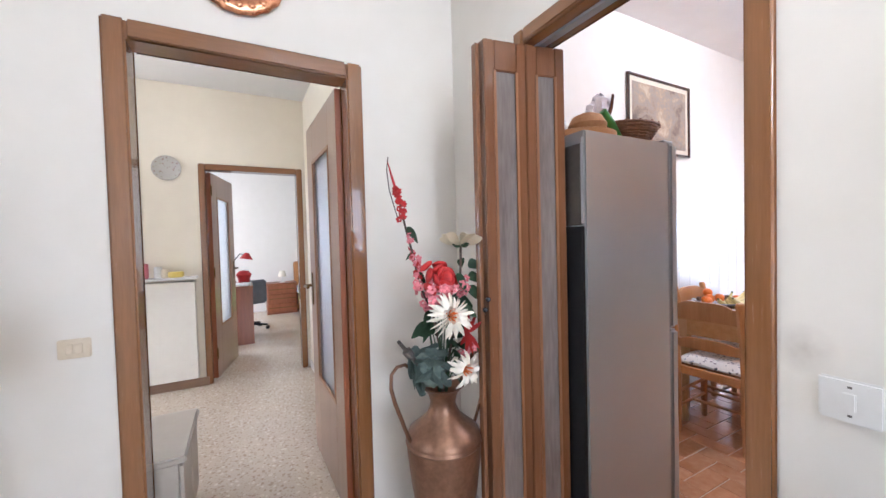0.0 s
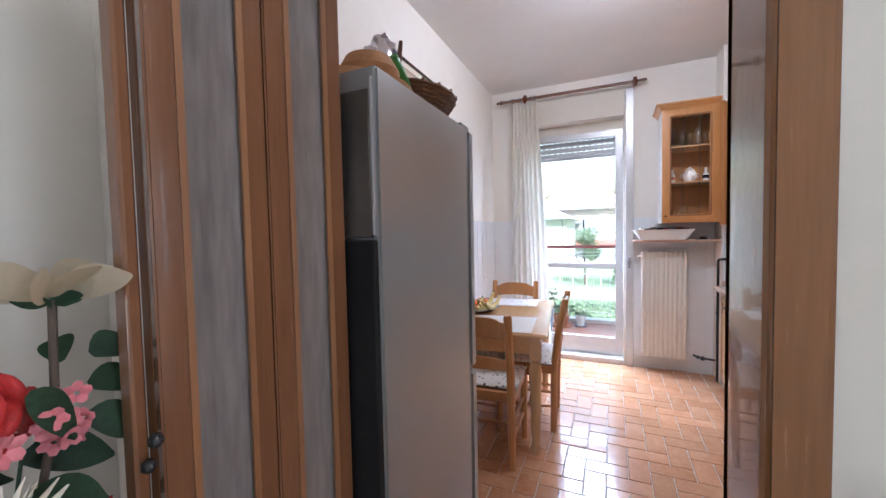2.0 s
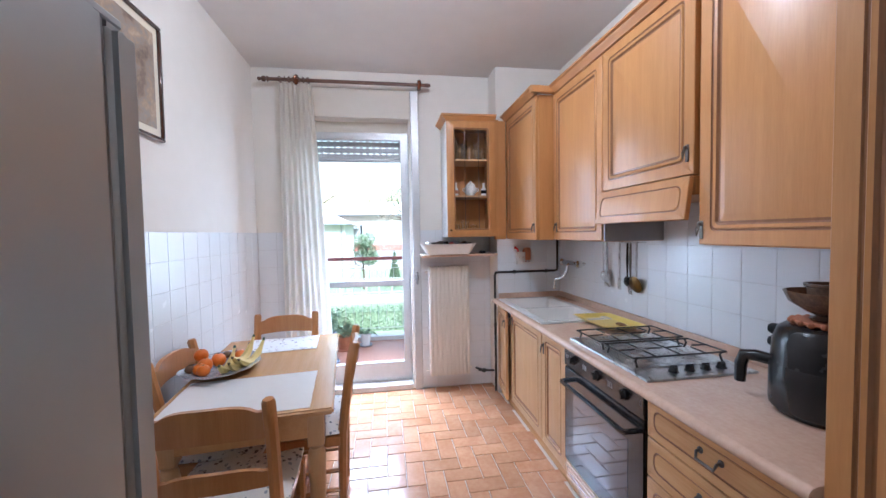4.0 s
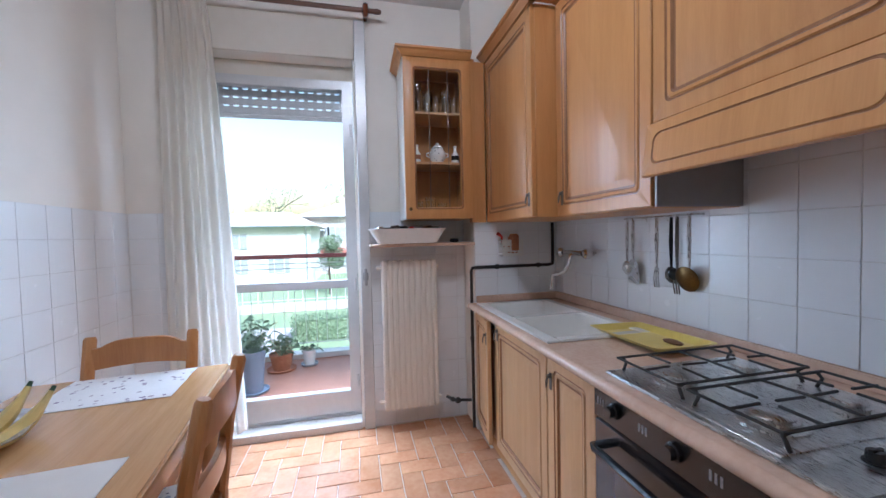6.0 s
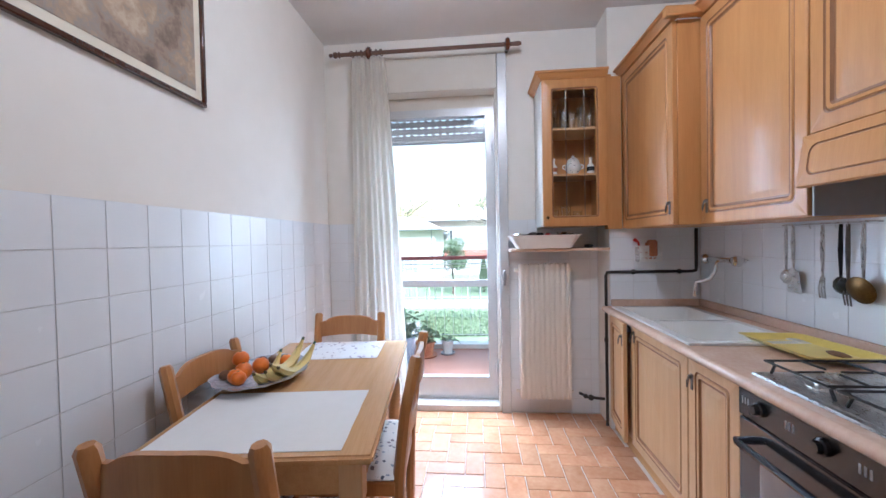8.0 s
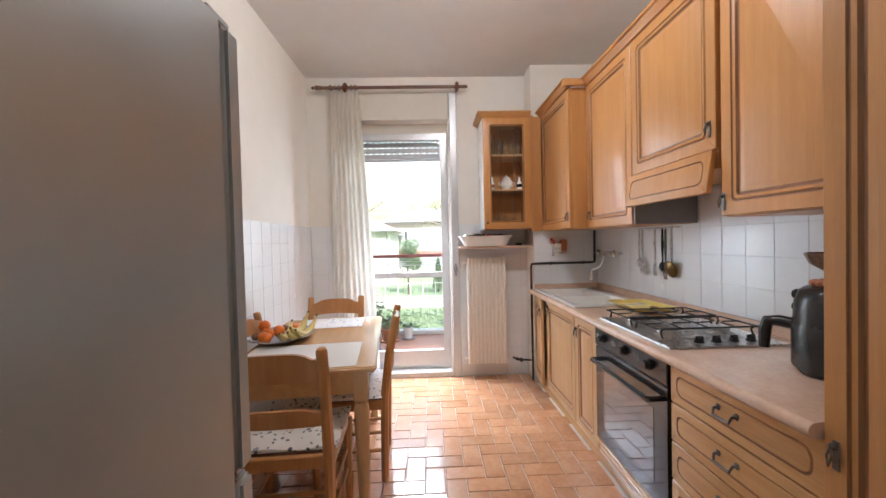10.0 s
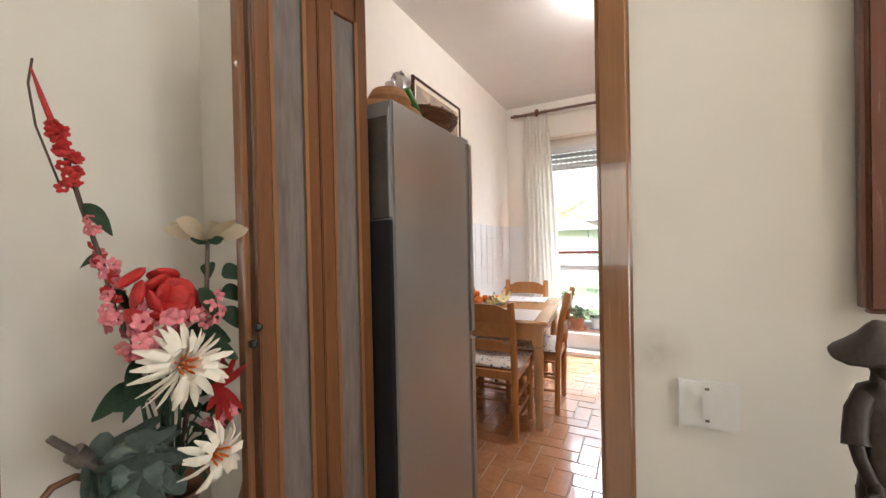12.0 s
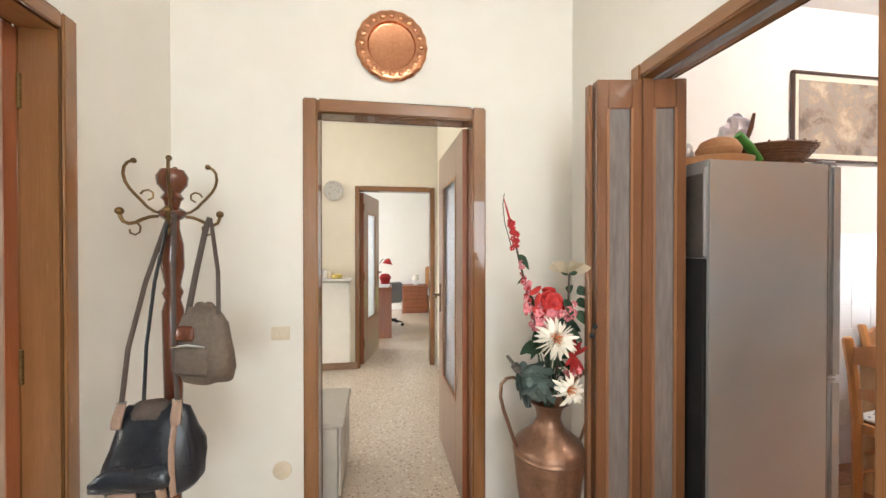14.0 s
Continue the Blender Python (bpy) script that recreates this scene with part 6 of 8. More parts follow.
for i in range(7):
    q = B()
    y = 0.30 + i * 0.038
    vs = add_lathe(q, [(0.020, -0.004), (0.026, -0.004), (0.026, 0.004), (0.020, 0.004), (0.020, -0.004)], (0, 0, -0.006), 14)
    bmesh.ops.transform(q, matrix=pose(0, y, 0, 90, 0, 14 * (i % 3 - 1)), verts=vs)
    part("ring", q, "darkrod", rod)


def curtain():
    q = B()
    n, k = 70, 24
    rows = []
    for j in range(k + 1):
        v = j / k
        z = 2.735 - v * 2.61
        y0, y1 = 1.855 - 0.135 * v ** 0.8, 2.115 + 0.02 * v
        row = []
        for i in range(n + 1):
            u = i / n
            amp = 0.010 + 0.012 * min(1, v * 3)
            x = 5.115 + amp * math.sin(u * 2 * math.pi * 7 + 0.6 * math.sin(4 * v + 9 * u)) + 0.012 * math.sin(u * 13 + 2 * v)
            row.append(q.verts.new((x, y0 + (y1 - y0) * u, z + (0.006 * math.sin(40 * u) if j == 0 else 0))))
        rows.append(row)
    for a, b in zip(rows, rows[1:]):
        for i in range(n):
            q.faces.new((a[i], a[i + 1], b[i + 1], b[i]))
    bmesh.ops.solidify(q, geom=q.faces[:], thickness=0.0015)
    return solid("curtain", q, "curtain", "long white voile curtain gathered beside the balcony door", "curtain", angle=80)


curtain()
lampk = thing("ceiling_lamp", pose(3.38, 1.03, 2.895), "lit round opal glass ceiling lamp", "ceiling lamp")
q = B()
add_lathe(q, [(0.0, 0), (0.17, 0), (0.175, -0.012), (0.165, -0.02)], (0, 0, 0), 28)
part("base", q, "whiteplastic", lampk)
q = B()
add_lathe(q, [(0.160, -0.012), (0.158, -0.035), (0.135, -0.06), (0.08, -0.078), (0, -0.084)], (0, 0, 0), 28)
ob = part("shade", q, "lampglass", lampk, "lit opal glass shade")
ob.visible_shadow = False


# ---- hall ----
def folding_door():
    root = thing("folding_door", pose(1.55, 1.69, 0), "brown folding door with ribbed glass strips, folded open", "folding door")
    # leaves from the wall side: each runs from one fold to the next
    leaves = [((-0.176, 0.046), (-0.018, 0.060)), ((-0.176, 0.030), (-0.006, 0.004)), ((-0.004, 0.002), (0.152, -0.034)), ((0.150, -0.008), (-0.002, 0.016))]
    for k, ((xa, ya), (xb, yb)) in enumerate(leaves):
        a, b = Vector((xa, ya, 0)), Vector((xb, yb, 0))
        w = (b - a).length
        m = Matrix.Translation(a) @ pose(0, 0, 0, 0, 0, math.degrees(math.atan2(yb - ya, xb - xa)))
        z0, z1, sw = 0.02, 2.035, 0.041
        leaf = []
        for nm, p, q2 in (("stile", (0, -0.011, z0), (sw, 0.011, z1)), ("stile", (w - sw, -0.011, z0), (w, 0.011, z1)), ("rail", (sw, -0.011, z1 - 0.11), (w - sw, 0.011, z1)), ("rail", (sw, -0.011, z0), (w - sw, 0.011, z0 + 0.14))):
            q = B()
            add_box(q, p, q2, 0.003, 2, m)
            part(nm, q, "foldwood", root)
        q = B()
        for yy in (-0.013, 0.013):
            for xx in (sw, w - sw):
                add_box(q, (xx - 0.005, yy - 0.003, z0 + 0.14), (xx + 0.005, yy + 0.003, z1 - 0.11), 0, 1, m)
        part("bead", q, "groove", root)
        q = B()
        add_box(q, (sw, -0.003, z0 + 0.14), (w - sw, 0.003, z1 - 0.11), 0, 1, m)
        part("glass_strip", q, "ribglass", root, "grey ribbed glass strip")
    q = B()
    add_box(q, (-0.205, 0.032, 0.02), (-0.187, 0.062, 2.02), 0.004)
    part("meeting_strip", q, "foldwood", root)
    q = B()
    for x, y in ((-0.19, 0.02), (-0.19, -0.0)):
        add_ball(q, (x - 0.006, y, 1.06 if y > 0.01 else 1.10), 0.010, u=8, v=6)
    part("latch", q, "black", root)


folding_door()
structure("door_track", [((1.60, KY0 + 0.012, 2.040), (1.632, KY1 - 0.012, 2.050))], "greymetal", "slim metal track over the folding door", "track")


def vase():
    root = thing("copper_amphora", pose(1.235, 1.83, 0), "tall hammered copper amphora with two handles on the floor", "vase")
    q = B()
    add_lathe(q, [(0, 0), (0.095, 0), (0.10, 0.012), (0.072, 0.03), (0.060, 0.06), (0.072, 0.12), (0.102, 0.25), (0.124, 0.40), (0.138, 0.52), (0.142, 0.57), (0.140, 0.588), (0.132, 0.606), (0.100, 0.632), (0.066, 0.662), (0.050, 0.695),
                  (0.048, 0.715), (0.056, 0.745), (0.076, 0.768), (0.084, 0.774), (0.080, 0.777), (0.054, 0.745), (0.044, 0.715), (0.046, 0.695), (0.06, 0.66), (0, 0.56)], (0, 0, 0), 40)
    part("body", q, "copper", root)
    q = B()
    add_lathe(q, [(0.1405, 0.562), (0.1450, 0.570), (0.1415, 0.580)], (0, 0, 0), 40)
    part("band", q, "copper", root)
    for s in (-1, 1):
        q = B()
        add_tube(q, [(s * x, 0.0, z) for x, z in ((0.134, 0.590), (0.146, 0.615), (0.168, 0.68), (0.191, 0.745), (0.204, 0.80), (0.201, 0.848), (0.180, 0.872), (0.150, 0.875), (0.120, 0.852), (0.095, 0.81), (0.080, 0.775))], 0.009, 8, flat=0.7)
        part("handle", q, "copper", root)


vase()

FLOWERS = (1.235, 1.83)


def stem(pts, r=0.003):
    q = B()
    add_tube(q, pts, r, 6)
    return q


def leaf_blade(bm, base, tip, width, droop=0.01):
    """A bent, pointed leaf with two halves."""
    a, b = Vector(base), Vector(tip)
    d = b - a
    side = d.cross(Vector((0.2, -1, 0.3))).normalized()
    n = 7
    mid, lt, rt = [], [], []
    for i in range(n + 1):
        u = i / n
        wv = width * math.sin(math.pi * min(1, u * 0.93 + 0.05)) ** 0.8
        c = a + d * u - Vector((0, 0, droop * 4 * u * (u - 0.3)))
        mid.append(bm.verts.new(c - Vector((0, 0, 0.12 * wv))))
        lt.append(bm.verts.new(c + side * wv))
        rt.append(bm.verts.new(c - side * wv))
    for i in range(n):
        bm.faces.new((mid[i], mid[i + 1], lt[i + 1], lt[i]))
        bm.faces.new((rt[i], rt[i + 1], mid[i + 1], mid[i]))


def spider_flower(name, at, face, n, length, label, mt="petal", heart="orange"):
    root = thing(name, look(at, Vector(at) + Vector(face)) @ pose(0, 0, 0, 0, 180, 0), label, "artificial flower")
    rnd = random.Random(int(at[2] * 1000))
    q = B()
    for i in range(n):
        a = 2 * math.pi * i / n + rnd.uniform(-0.12, 0.12)
        ln = length * rnd.uniform(0.75, 1.08)
        lift = rnd.uniform(0.1, 0.9)
        r = [(0.008, 0.0), (ln * 0.4, 0.035 * lift + 0.012), (ln * 0.75, 0.045 * lift), (ln, 0.03 * lift - 0.012)]
        add_tube(q, [(math.cos(a) * rr, math.sin(a) * rr, z) for rr, z in r], [0.003, 0.0085, 0.0075, 0.002], 6, flat=0.30)
    part("petals", q, mt, root)
    q = B()
    for i in range(12):
        a, rr = i * 2.4, 0.004 * math.sqrt(i)
        add_tube(q, [(math.cos(a) * rr, math.sin(a) * rr, 0.004), (math.cos(a) * rr * 1.7, math.sin(a) * rr * 1.7, 0.034)], [0.003, 0.002], 5)
    part("stamens", q, heart, root)
    q = B()
    add_tube(q, [(0, 0, 0.0), (0, 0, -0.02)], [0.010, 0.005], 8)
    part("calyx", q, "leaf", root)
    return root


def blossom(bm, c, r, rnd):
    """A small five-petalled blossom of cupped petals."""
    m0 = Matrix.Translation(c) @ Euler((rnd.uniform(0.9, 2.0), rnd.uniform(-0.5, 0.5), rnd.uniform(-0.8, 0.8))).to_matrix().to_4x4()
    for k in range(5):
        a = 2 * math.pi * k / 5
        mm = m0 @ pose(0, 0, 0, 0, 0, math.degrees(a)) @ Matrix.Translation((r * 0.6, 0, 0.2 * r)) @ pose(0, 0, 0, 0, -28, 0)
        bmesh.ops.create_uvsphere(bm, u_segments=6, v_segments=4, radius=r * 0.55, matrix=mm @ Matrix.Diagonal((1, 0.85, 0.22, 1)))


def bouquet():
    fx, fy = FLOWERS
    rnd = random.Random(7)
    # long spray of red and pink blossom
    spray = thing("flower_spray", pose(fx, fy, 0.700), "long artificial spray of red and pink blossom", "artificial flower", "flowers in the amphora")
    path = [Vector(p) for p in ((-0.01, -0.02, -0.05), (-0.02, -0.05, 0.16), (-0.045, -0.03, 0.34), (-0.085, 0.0, 0.46), (-0.10, 0.01, 0.56), (-0.125, 0.015, 0.66), (-0.145, 0.02, 0.76), (-0.172, 0.02, 0.85))]
    part("stem", stem(path, 0.004), "bark", spray)
    for (i0, i1), mt, n, spread, r in (((5.35, 6.6), "red", 26, 0.016, 0.012), ((4.55, 4.75), "pink", 3, 0.012, 0.011), ((3.0, 4.2), "pink", 13, 0.017, 0.013), ((3.2, 4.3), "red", 9, 0.015, 0.010), ((2.2, 3.0), "pink", 11, 0.024, 0.014)):
        q = B()
        for k in range(n):
            f = i0 + (i1 - i0) * (k + 0.5) / n
            p = path[int(f)].lerp(path[min(int(f) + 1, len(path) - 1)], f - int(f))
            s = spread * (1.0 if f < 5.3 else max(0.25, (6.75 - f) / 1.2))
            blossom(q, p + Vector((rnd.uniform(-s, s), rnd.uniform(-s, s) - 0.004, rnd.uniform(-0.01, 0.01))), r, rnd)
        part("blossom", q, mt, spray)
    q = B()
    add_tube(q, [path[6], path[7], path[7] + Vector((-0.012, 0, 0.045))], [0.006, 0.004, 0.0015], 6)
    part("bud_tip", q, "red", spray)
    for b, t, w in (((-0.125, 0.01, 0.665), (-0.088, -0.005, 0.635), 0.016), ((-0.10, 0.01, 0.56), (-0.135, 0.0, 0.575), 0.010), ((-0.09, 0.0, 0.50), (-0.062, -0.01, 0.48), 0.012), ((-0.05, -0.02, 0.36), (-0.085, -0.03, 0.33), 0.016), ((-0.05, -0.02, 0.30), (-0.09, -0.03, 0.28), 0.014)):
        q = B()
        leaf_blade(q, b, t, w)
        bmesh.ops.solidify(q, geom=q.faces[:], thickness=0.001)
        part("leaf", q, "leaf", spray)
    part("twig", stem([(-0.150, 0.028, 0.70), (-0.178, 0.030, 0.80), (-0.186, 0.028, 0.87), (-0.180, 0.028, 0.915)], 0.0018), "bark", spray)
    # red rose
    rose = thing("red_rose", pose(fx - 0.030, fy - 0.055, 1.175, 68, 0, 10), "large red fabric rose", "artificial flower", "flowers in the amphora")
    q = B()
    for k in range(16):
        a, rr = k * 2.4, 0.010 + 0.0042 * k
        mm = pose(math.cos(a) * rr, math.sin(a) * rr, 0.022 - 0.0018 * k, 0, 0, math.degrees(a)) @ pose(0, 0, 0, 0, 40 - 3.2 * k, 0)
        bmesh.ops.create_uvsphere(q, u_segments=8, v_segments=6, radius=0.030, matrix=mm @ Matrix.Diagonal((0.35, 1.0, 0.9, 1)))
    part("petals", q, "red", rose)
    q = B()
    add_tube(q, [(0, 0, -0.02), (0.0, -0.05, -0.12), (0, -0.30, -0.16)], 0.004, 6)
    part("stem", q, "leaf", rose)
    # pink cluster below the rose
    pk = thing("pink_blossom", pose(fx - 0.035, fy - 0.10, 1.12), "cluster of pink artificial blossom", "artificial flower", "flowers in the amphora")
    q = B()
    for k in range(22):
        blossom(q, (rnd.uniform(-0.065, 0.03), rnd.uniform(-0.02, 0.03), rnd.uniform(-0.03, 0.05)), 0.017, rnd)
    for k in range(10):
        blossom(q, (rnd.uniform(0.07, 0.105), rnd.uniform(-0.01, 0.04), rnd.uniform(0.0, 0.06)), 0.014, rnd)
    part("blossom", q, "pink", pk)
    part("stem", stem([(-0.02, 0.01, -0.02), (0.0, 0.05, -0.16), (0.02, 0.09, -0.38)]), "leaf", pk)
    # white flowers
    spider_flower("white_spider_flower", (fx - 0.036, fy - 0.135, 1.060), (-0.25, -1, 0.25), 40, 0.082, "white artificial chrysanthemum with thin curled petals")
    spider_flower("white_spider_flower", (fx + 0.015, fy - 0.135, 0.868), (-0.1, -1, 0.15), 20, 0.068, "small white artificial chrysanthemum drooping over the rim")
    lily = thing("cream_lily", pose(fx + 0.050, fy - 0.075, 1.300), "wide cream fabric flower seen from the side", "artificial flower", "flowers in the amphora")
    q = B()
    for k in range(9):
        a = 2 * math.pi * k / 9
        leaf_blade(q, (0.006 * math.cos(a), 0.006 * math.sin(a), 0.0), (0.078 * math.cos(a), 0.078 * math.sin(a), 0.038 + 0.016 * (k % 2)), 0.022, 0.006)
    bmesh.ops.solidify(q, geom=q.faces[:], thickness=0.001)
    part("petals", q, "creampetal", lily)
    q = B()
    for k in range(6):
        a = 2 * math.pi * k / 6
        leaf_blade(q, (0, 0, -0.006), (0.035 * math.cos(a), 0.035 * math.sin(a), 0.0), 0.010, 0.0)
    part("calyx", q, "leaf", lily)
    part("stem", stem([(0, 0, -0.005), (0.0, 0.01, -0.15), (-0.04, 0.03, -0.40), (-0.07, 0.06, -0.58)], 0.0045), "bark", lily)
    # red and orange strelitzia-like blossom at the side
    sp = thing("red_spike_flower", pose(fx + 0.052, fy - 0.11, 0.985), "red pointed artificial flower", "artificial flower", "flowers in the amphora")
    q = B()
    for k in range(9):
        a = radians(30 + 35 * k)
        leaf_blade(q, (0, 0, 0), (0.05 * math.cos(a), -0.02, 0.075 * math.sin(a)), 0.009, 0.0)
    bmesh.ops.solidify(q, geom=q.faces[:], thickness=0.001)
    part("petals", q, "red", sp)
    q = B()
    for k in range(9):
        blossom(q, (rnd.uniform(-0.03, 0.02), rnd.uniform(-0.01, 0.02), -0.05 + rnd.uniform(-0.03, 0.02)), 0.014, rnd)
    part("blossom", q, "pink", sp)
    part("stem", stem([(0, 0, -0.01), (-0.03, 0.04, -0.12), (-0.07, 0.09, -0.24)]), "leaf", sp)
    # foliage
    fol = thing("foliage", pose(fx, fy, 0.775), "dark green fabric leaves in the amphora", "artificial foliage", "flowers in the amphora")
    for k in range(26):
        a = rnd.uniform(0, 2 * math.pi)
        h, r = rnd.uniform(0.06, 0.34), rnd.uniform(0.03, 0.10)
        base = Vector((r * 0.6 * math.cos(a), r * 0.6 * math.sin(a) - 0.02, h))
        tip = base + Vector((math.cos(a) * 0.085, math.sin(a) * 0.06 - 0.02, rnd.uniform(-0.02, 0.05)))
        q = B()
        leaf_blade(q, base, tip, rnd.uniform(0.018, 0.028))
        bmesh.ops.solidify(q, geom=q.faces[:], thickness=0.0012)
        add_tube(q, [(0.01 * math.cos(a), 0.01 * math.sin(a), -0.08), base * 0.6 + Vector((0, 0, 0.02)), base], 0.0022, 5)
        part("leaf", q, "leaf", fol)
    for b, t, w in (((0.09, -0.06, 0.44), (0.135, -0.08, 0.47), 0.024), ((0.085, -0.06, 0.40), (0.15, -0.06, 0.41), 0.022), ((0.08, -0.06, 0.36), (0.14, -0.08, 0.34), 0.024), ((0.06, -0.06, 0.44), (0.05, -0.07, 0.50), 0.02), ((0.02, -0.09, 0.42), (0.055, -0.10, 0.38), 0.02)):
        q = B()
        leaf_blade(q, b, t, w)
        bmesh.ops.solidify(q, geom=q.faces[:], thickness=0.0012)
        part("leaf", q, "leaf", fol)
    # leaf wrap and a torch in the mouth
    wrap = thing("leaf_wrap", pose(fx - 0.088, fy - 0.075, 0.870, 0, -22, 0), "grey-green crinkled leafy wrap stuck in the amphora", "leaf wrap")
    q = B()
    add_ball(q, (0, 0, 0), 0.052, (1.0, 0.8, 1.2), 26, 18)
    for v in q.verts:
        v.co *= 1 + 0.24 * noise.noise(v.co * 42) + 0.10 * noise.noise(v.co * 95)
    part("core", q, "leafblue", wrap)
    rw = random.Random(8)
    for k in range(22):
        a, el = 2.399 * k, -0.7 + 1.7 * k / 22
        u = Vector((math.cos(a) * math.cos(el), 0.85 * math.sin(a) * math.cos(el), 1.15 * math.sin(el)))
        side = Vector((-math.sin(a), math.cos(a), rw.uniform(0.3, 1.1))).normalized()
        q = B()
        leaf_blade(q, u * 0.050, u * 0.066 + side * rw.uniform(0.035, 0.055), 0.040)
        for v in q.verts:
            v.co += 0.007 * Vector((noise.noise(v.co * 70), noise.noise(v.co * 70 + Vector((4, 0, 0))), noise.noise(v.co * 60)))
        bmesh.ops.solidify(q, geom=q.faces[:], thickness=0.0012)
        part("leaf", q, "leafblue", wrap)
    q = B()
    add_tube(q, [(0, 0, -0.10), (0, 0, 0.0), (0, 0, 0.005), (0, 0, 0.03), (0, 0, 0.032), (0, 0, 0.075)], [0.008, 0.008, 0.016, 0.016, 0.007, 0.006], 12)
    solid("umbrella_handle", q, "pewter", "dark metal handle sticking out of the amphora", "handle", pose(fx - 0.155, fy - 0.075, 0.925, 0, -38, 0))


bouquet()


def coat_stand():
    root = thing("coat_stand", pose(-0.176, 1.87, 0) @ Matrix.Diagonal((1, 1, 0.976, 1)), "dark turned wooden coat stand with brass hooks", "coat stand")
    q = B()
    add_lathe(q, [(0.028, 0.10), (0.034, 0.14), (0.026, 0.20), (0.030, 0.24), (0.024, 0.30), (0.024, 0.62), (0.032, 0.66), (0.026, 0.70), (0.030, 0.95), (0.034, 1.20), (0.024, 1.24), (0.033, 1.265), (0.024, 1.29), (0.036, 1.36), (0.034, 1.44), (0.022, 1.50), (0.022, 1.53),
                  (0.042, 1.545), (0.040, 1.565), (0.022, 1.58), (0.026, 1.60), (0.036, 1.612), (0.024, 1.63), (0.046, 1.66), (0.050, 1.69), (0.036, 1.715), (0, 1.722)], (0, 0, 0), 22)
    part("pole", q, "mahog", root)
    for k in range(4):
        a = radians(20 + 90 * k)
        c, s = math.cos(a), math.sin(a)
        q = B()
        add_tube(q, [(c * r, s * r, z) for r, z in ((0.02, 0.14), (0.08, 0.15), (0.14, 0.09), (0.19, 0.02), (0.22, 0.014))], [0.020, 0.02, 0.018, 0.016, 0.014], 10)
        part("foot", q, "mahog", root)
    for k in range(4):
        a = radians(22 + 90 * k)
        c, s = math.cos(a), math.sin(a)
        q = B()
        add_tube(q, [(c * r, s * r, z) for r, z in ((0.03, 1.555), (0.052, 1.561), (0.072, 1.577), (0.086, 1.596), (0.103, 1.617), (0.120, 1.640), (0.131, 1.662), (0.136, 1.688), (0.134, 1.712), (0.125, 1.729), (0.11, 1.737))], 0.005, 8)
        add_ball(q, (c * 0.108, s * 0.108, 1.737), 0.010, u=8, v=6)
        add_tube(q, [(c * r, s * r, z) for r, z in ((0.04, 1.545), (0.062, 1.542), (0.085, 1.532), (0.105, 1.519), (0.122, 1.515), (0.137, 1.523), (0.144, 1.540), (0.145, 1.555))], 0.006, 8)
        add_ball(q, (c * 0.146, s * 0.146, 1.558), 0.014, u=8, v=6)
        add_tube(q, [(c * r, s * r, z) for r, z in ((0.07, 1.60), (0.055, 1.61), (0.055, 1.628), (0.068, 1.637), (0.083, 1.632), (0.09, 1.62))], 0.0035, 6)
        add_tube(q, [(c * r, s * r, z) for r, z in ((0.10, 1.52), (0.090, 1.505), (0.092, 1.485), (0.105, 1.476), (0.118, 1.483), (0.12, 1.495))], 0.0035, 6)
        part("hook", q, "brass", root, "curled aged brass hook")


coat_stand()


def loft(bm, rings, n=28, power=2.6):
    """A soft closed body through rings (z, x, y, half width, half depth)."""
    rows = []
    for z, cx, cy, a, d in rings:
        row = []
        for i in range(n):
            t = 2 * math.pi * i / n
            c, s = math.cos(t), math.sin(t)
            k = (abs(c) ** power + abs(s) ** power) ** (-1 / power)
            row.append(bm.verts.new((cx + a * k * c, cy + d * k * s, z)))
        rows.append(row)
    for u, v in zip(rows, rows[1:]):
        for i in range(n):
            bm.faces.new((u[i], u[(i + 1) % n], v[(i + 1) % n], v[i]))
    bm.faces.new(rows[0][::-1])
    bm.faces.new(rows[-1])
    return rows


def crumple(bm, amount, scale, seed=0.0):
    for v in bm.verts:
        o = v.co * scale + Vector((seed, seed, seed))
        v.co += amount * Vector((noise.noise(o), noise.noise(o + Vector((9, 0, 0))), 0.5 * noise.noise(o + Vector((0, 9, 0)))))


def band(parent, pts, width, mt, label=""):
    q = B()
    add_tube(q, pts, width / 2, 8, flat=0.22)
    return part("strap", q, mt, parent, label)


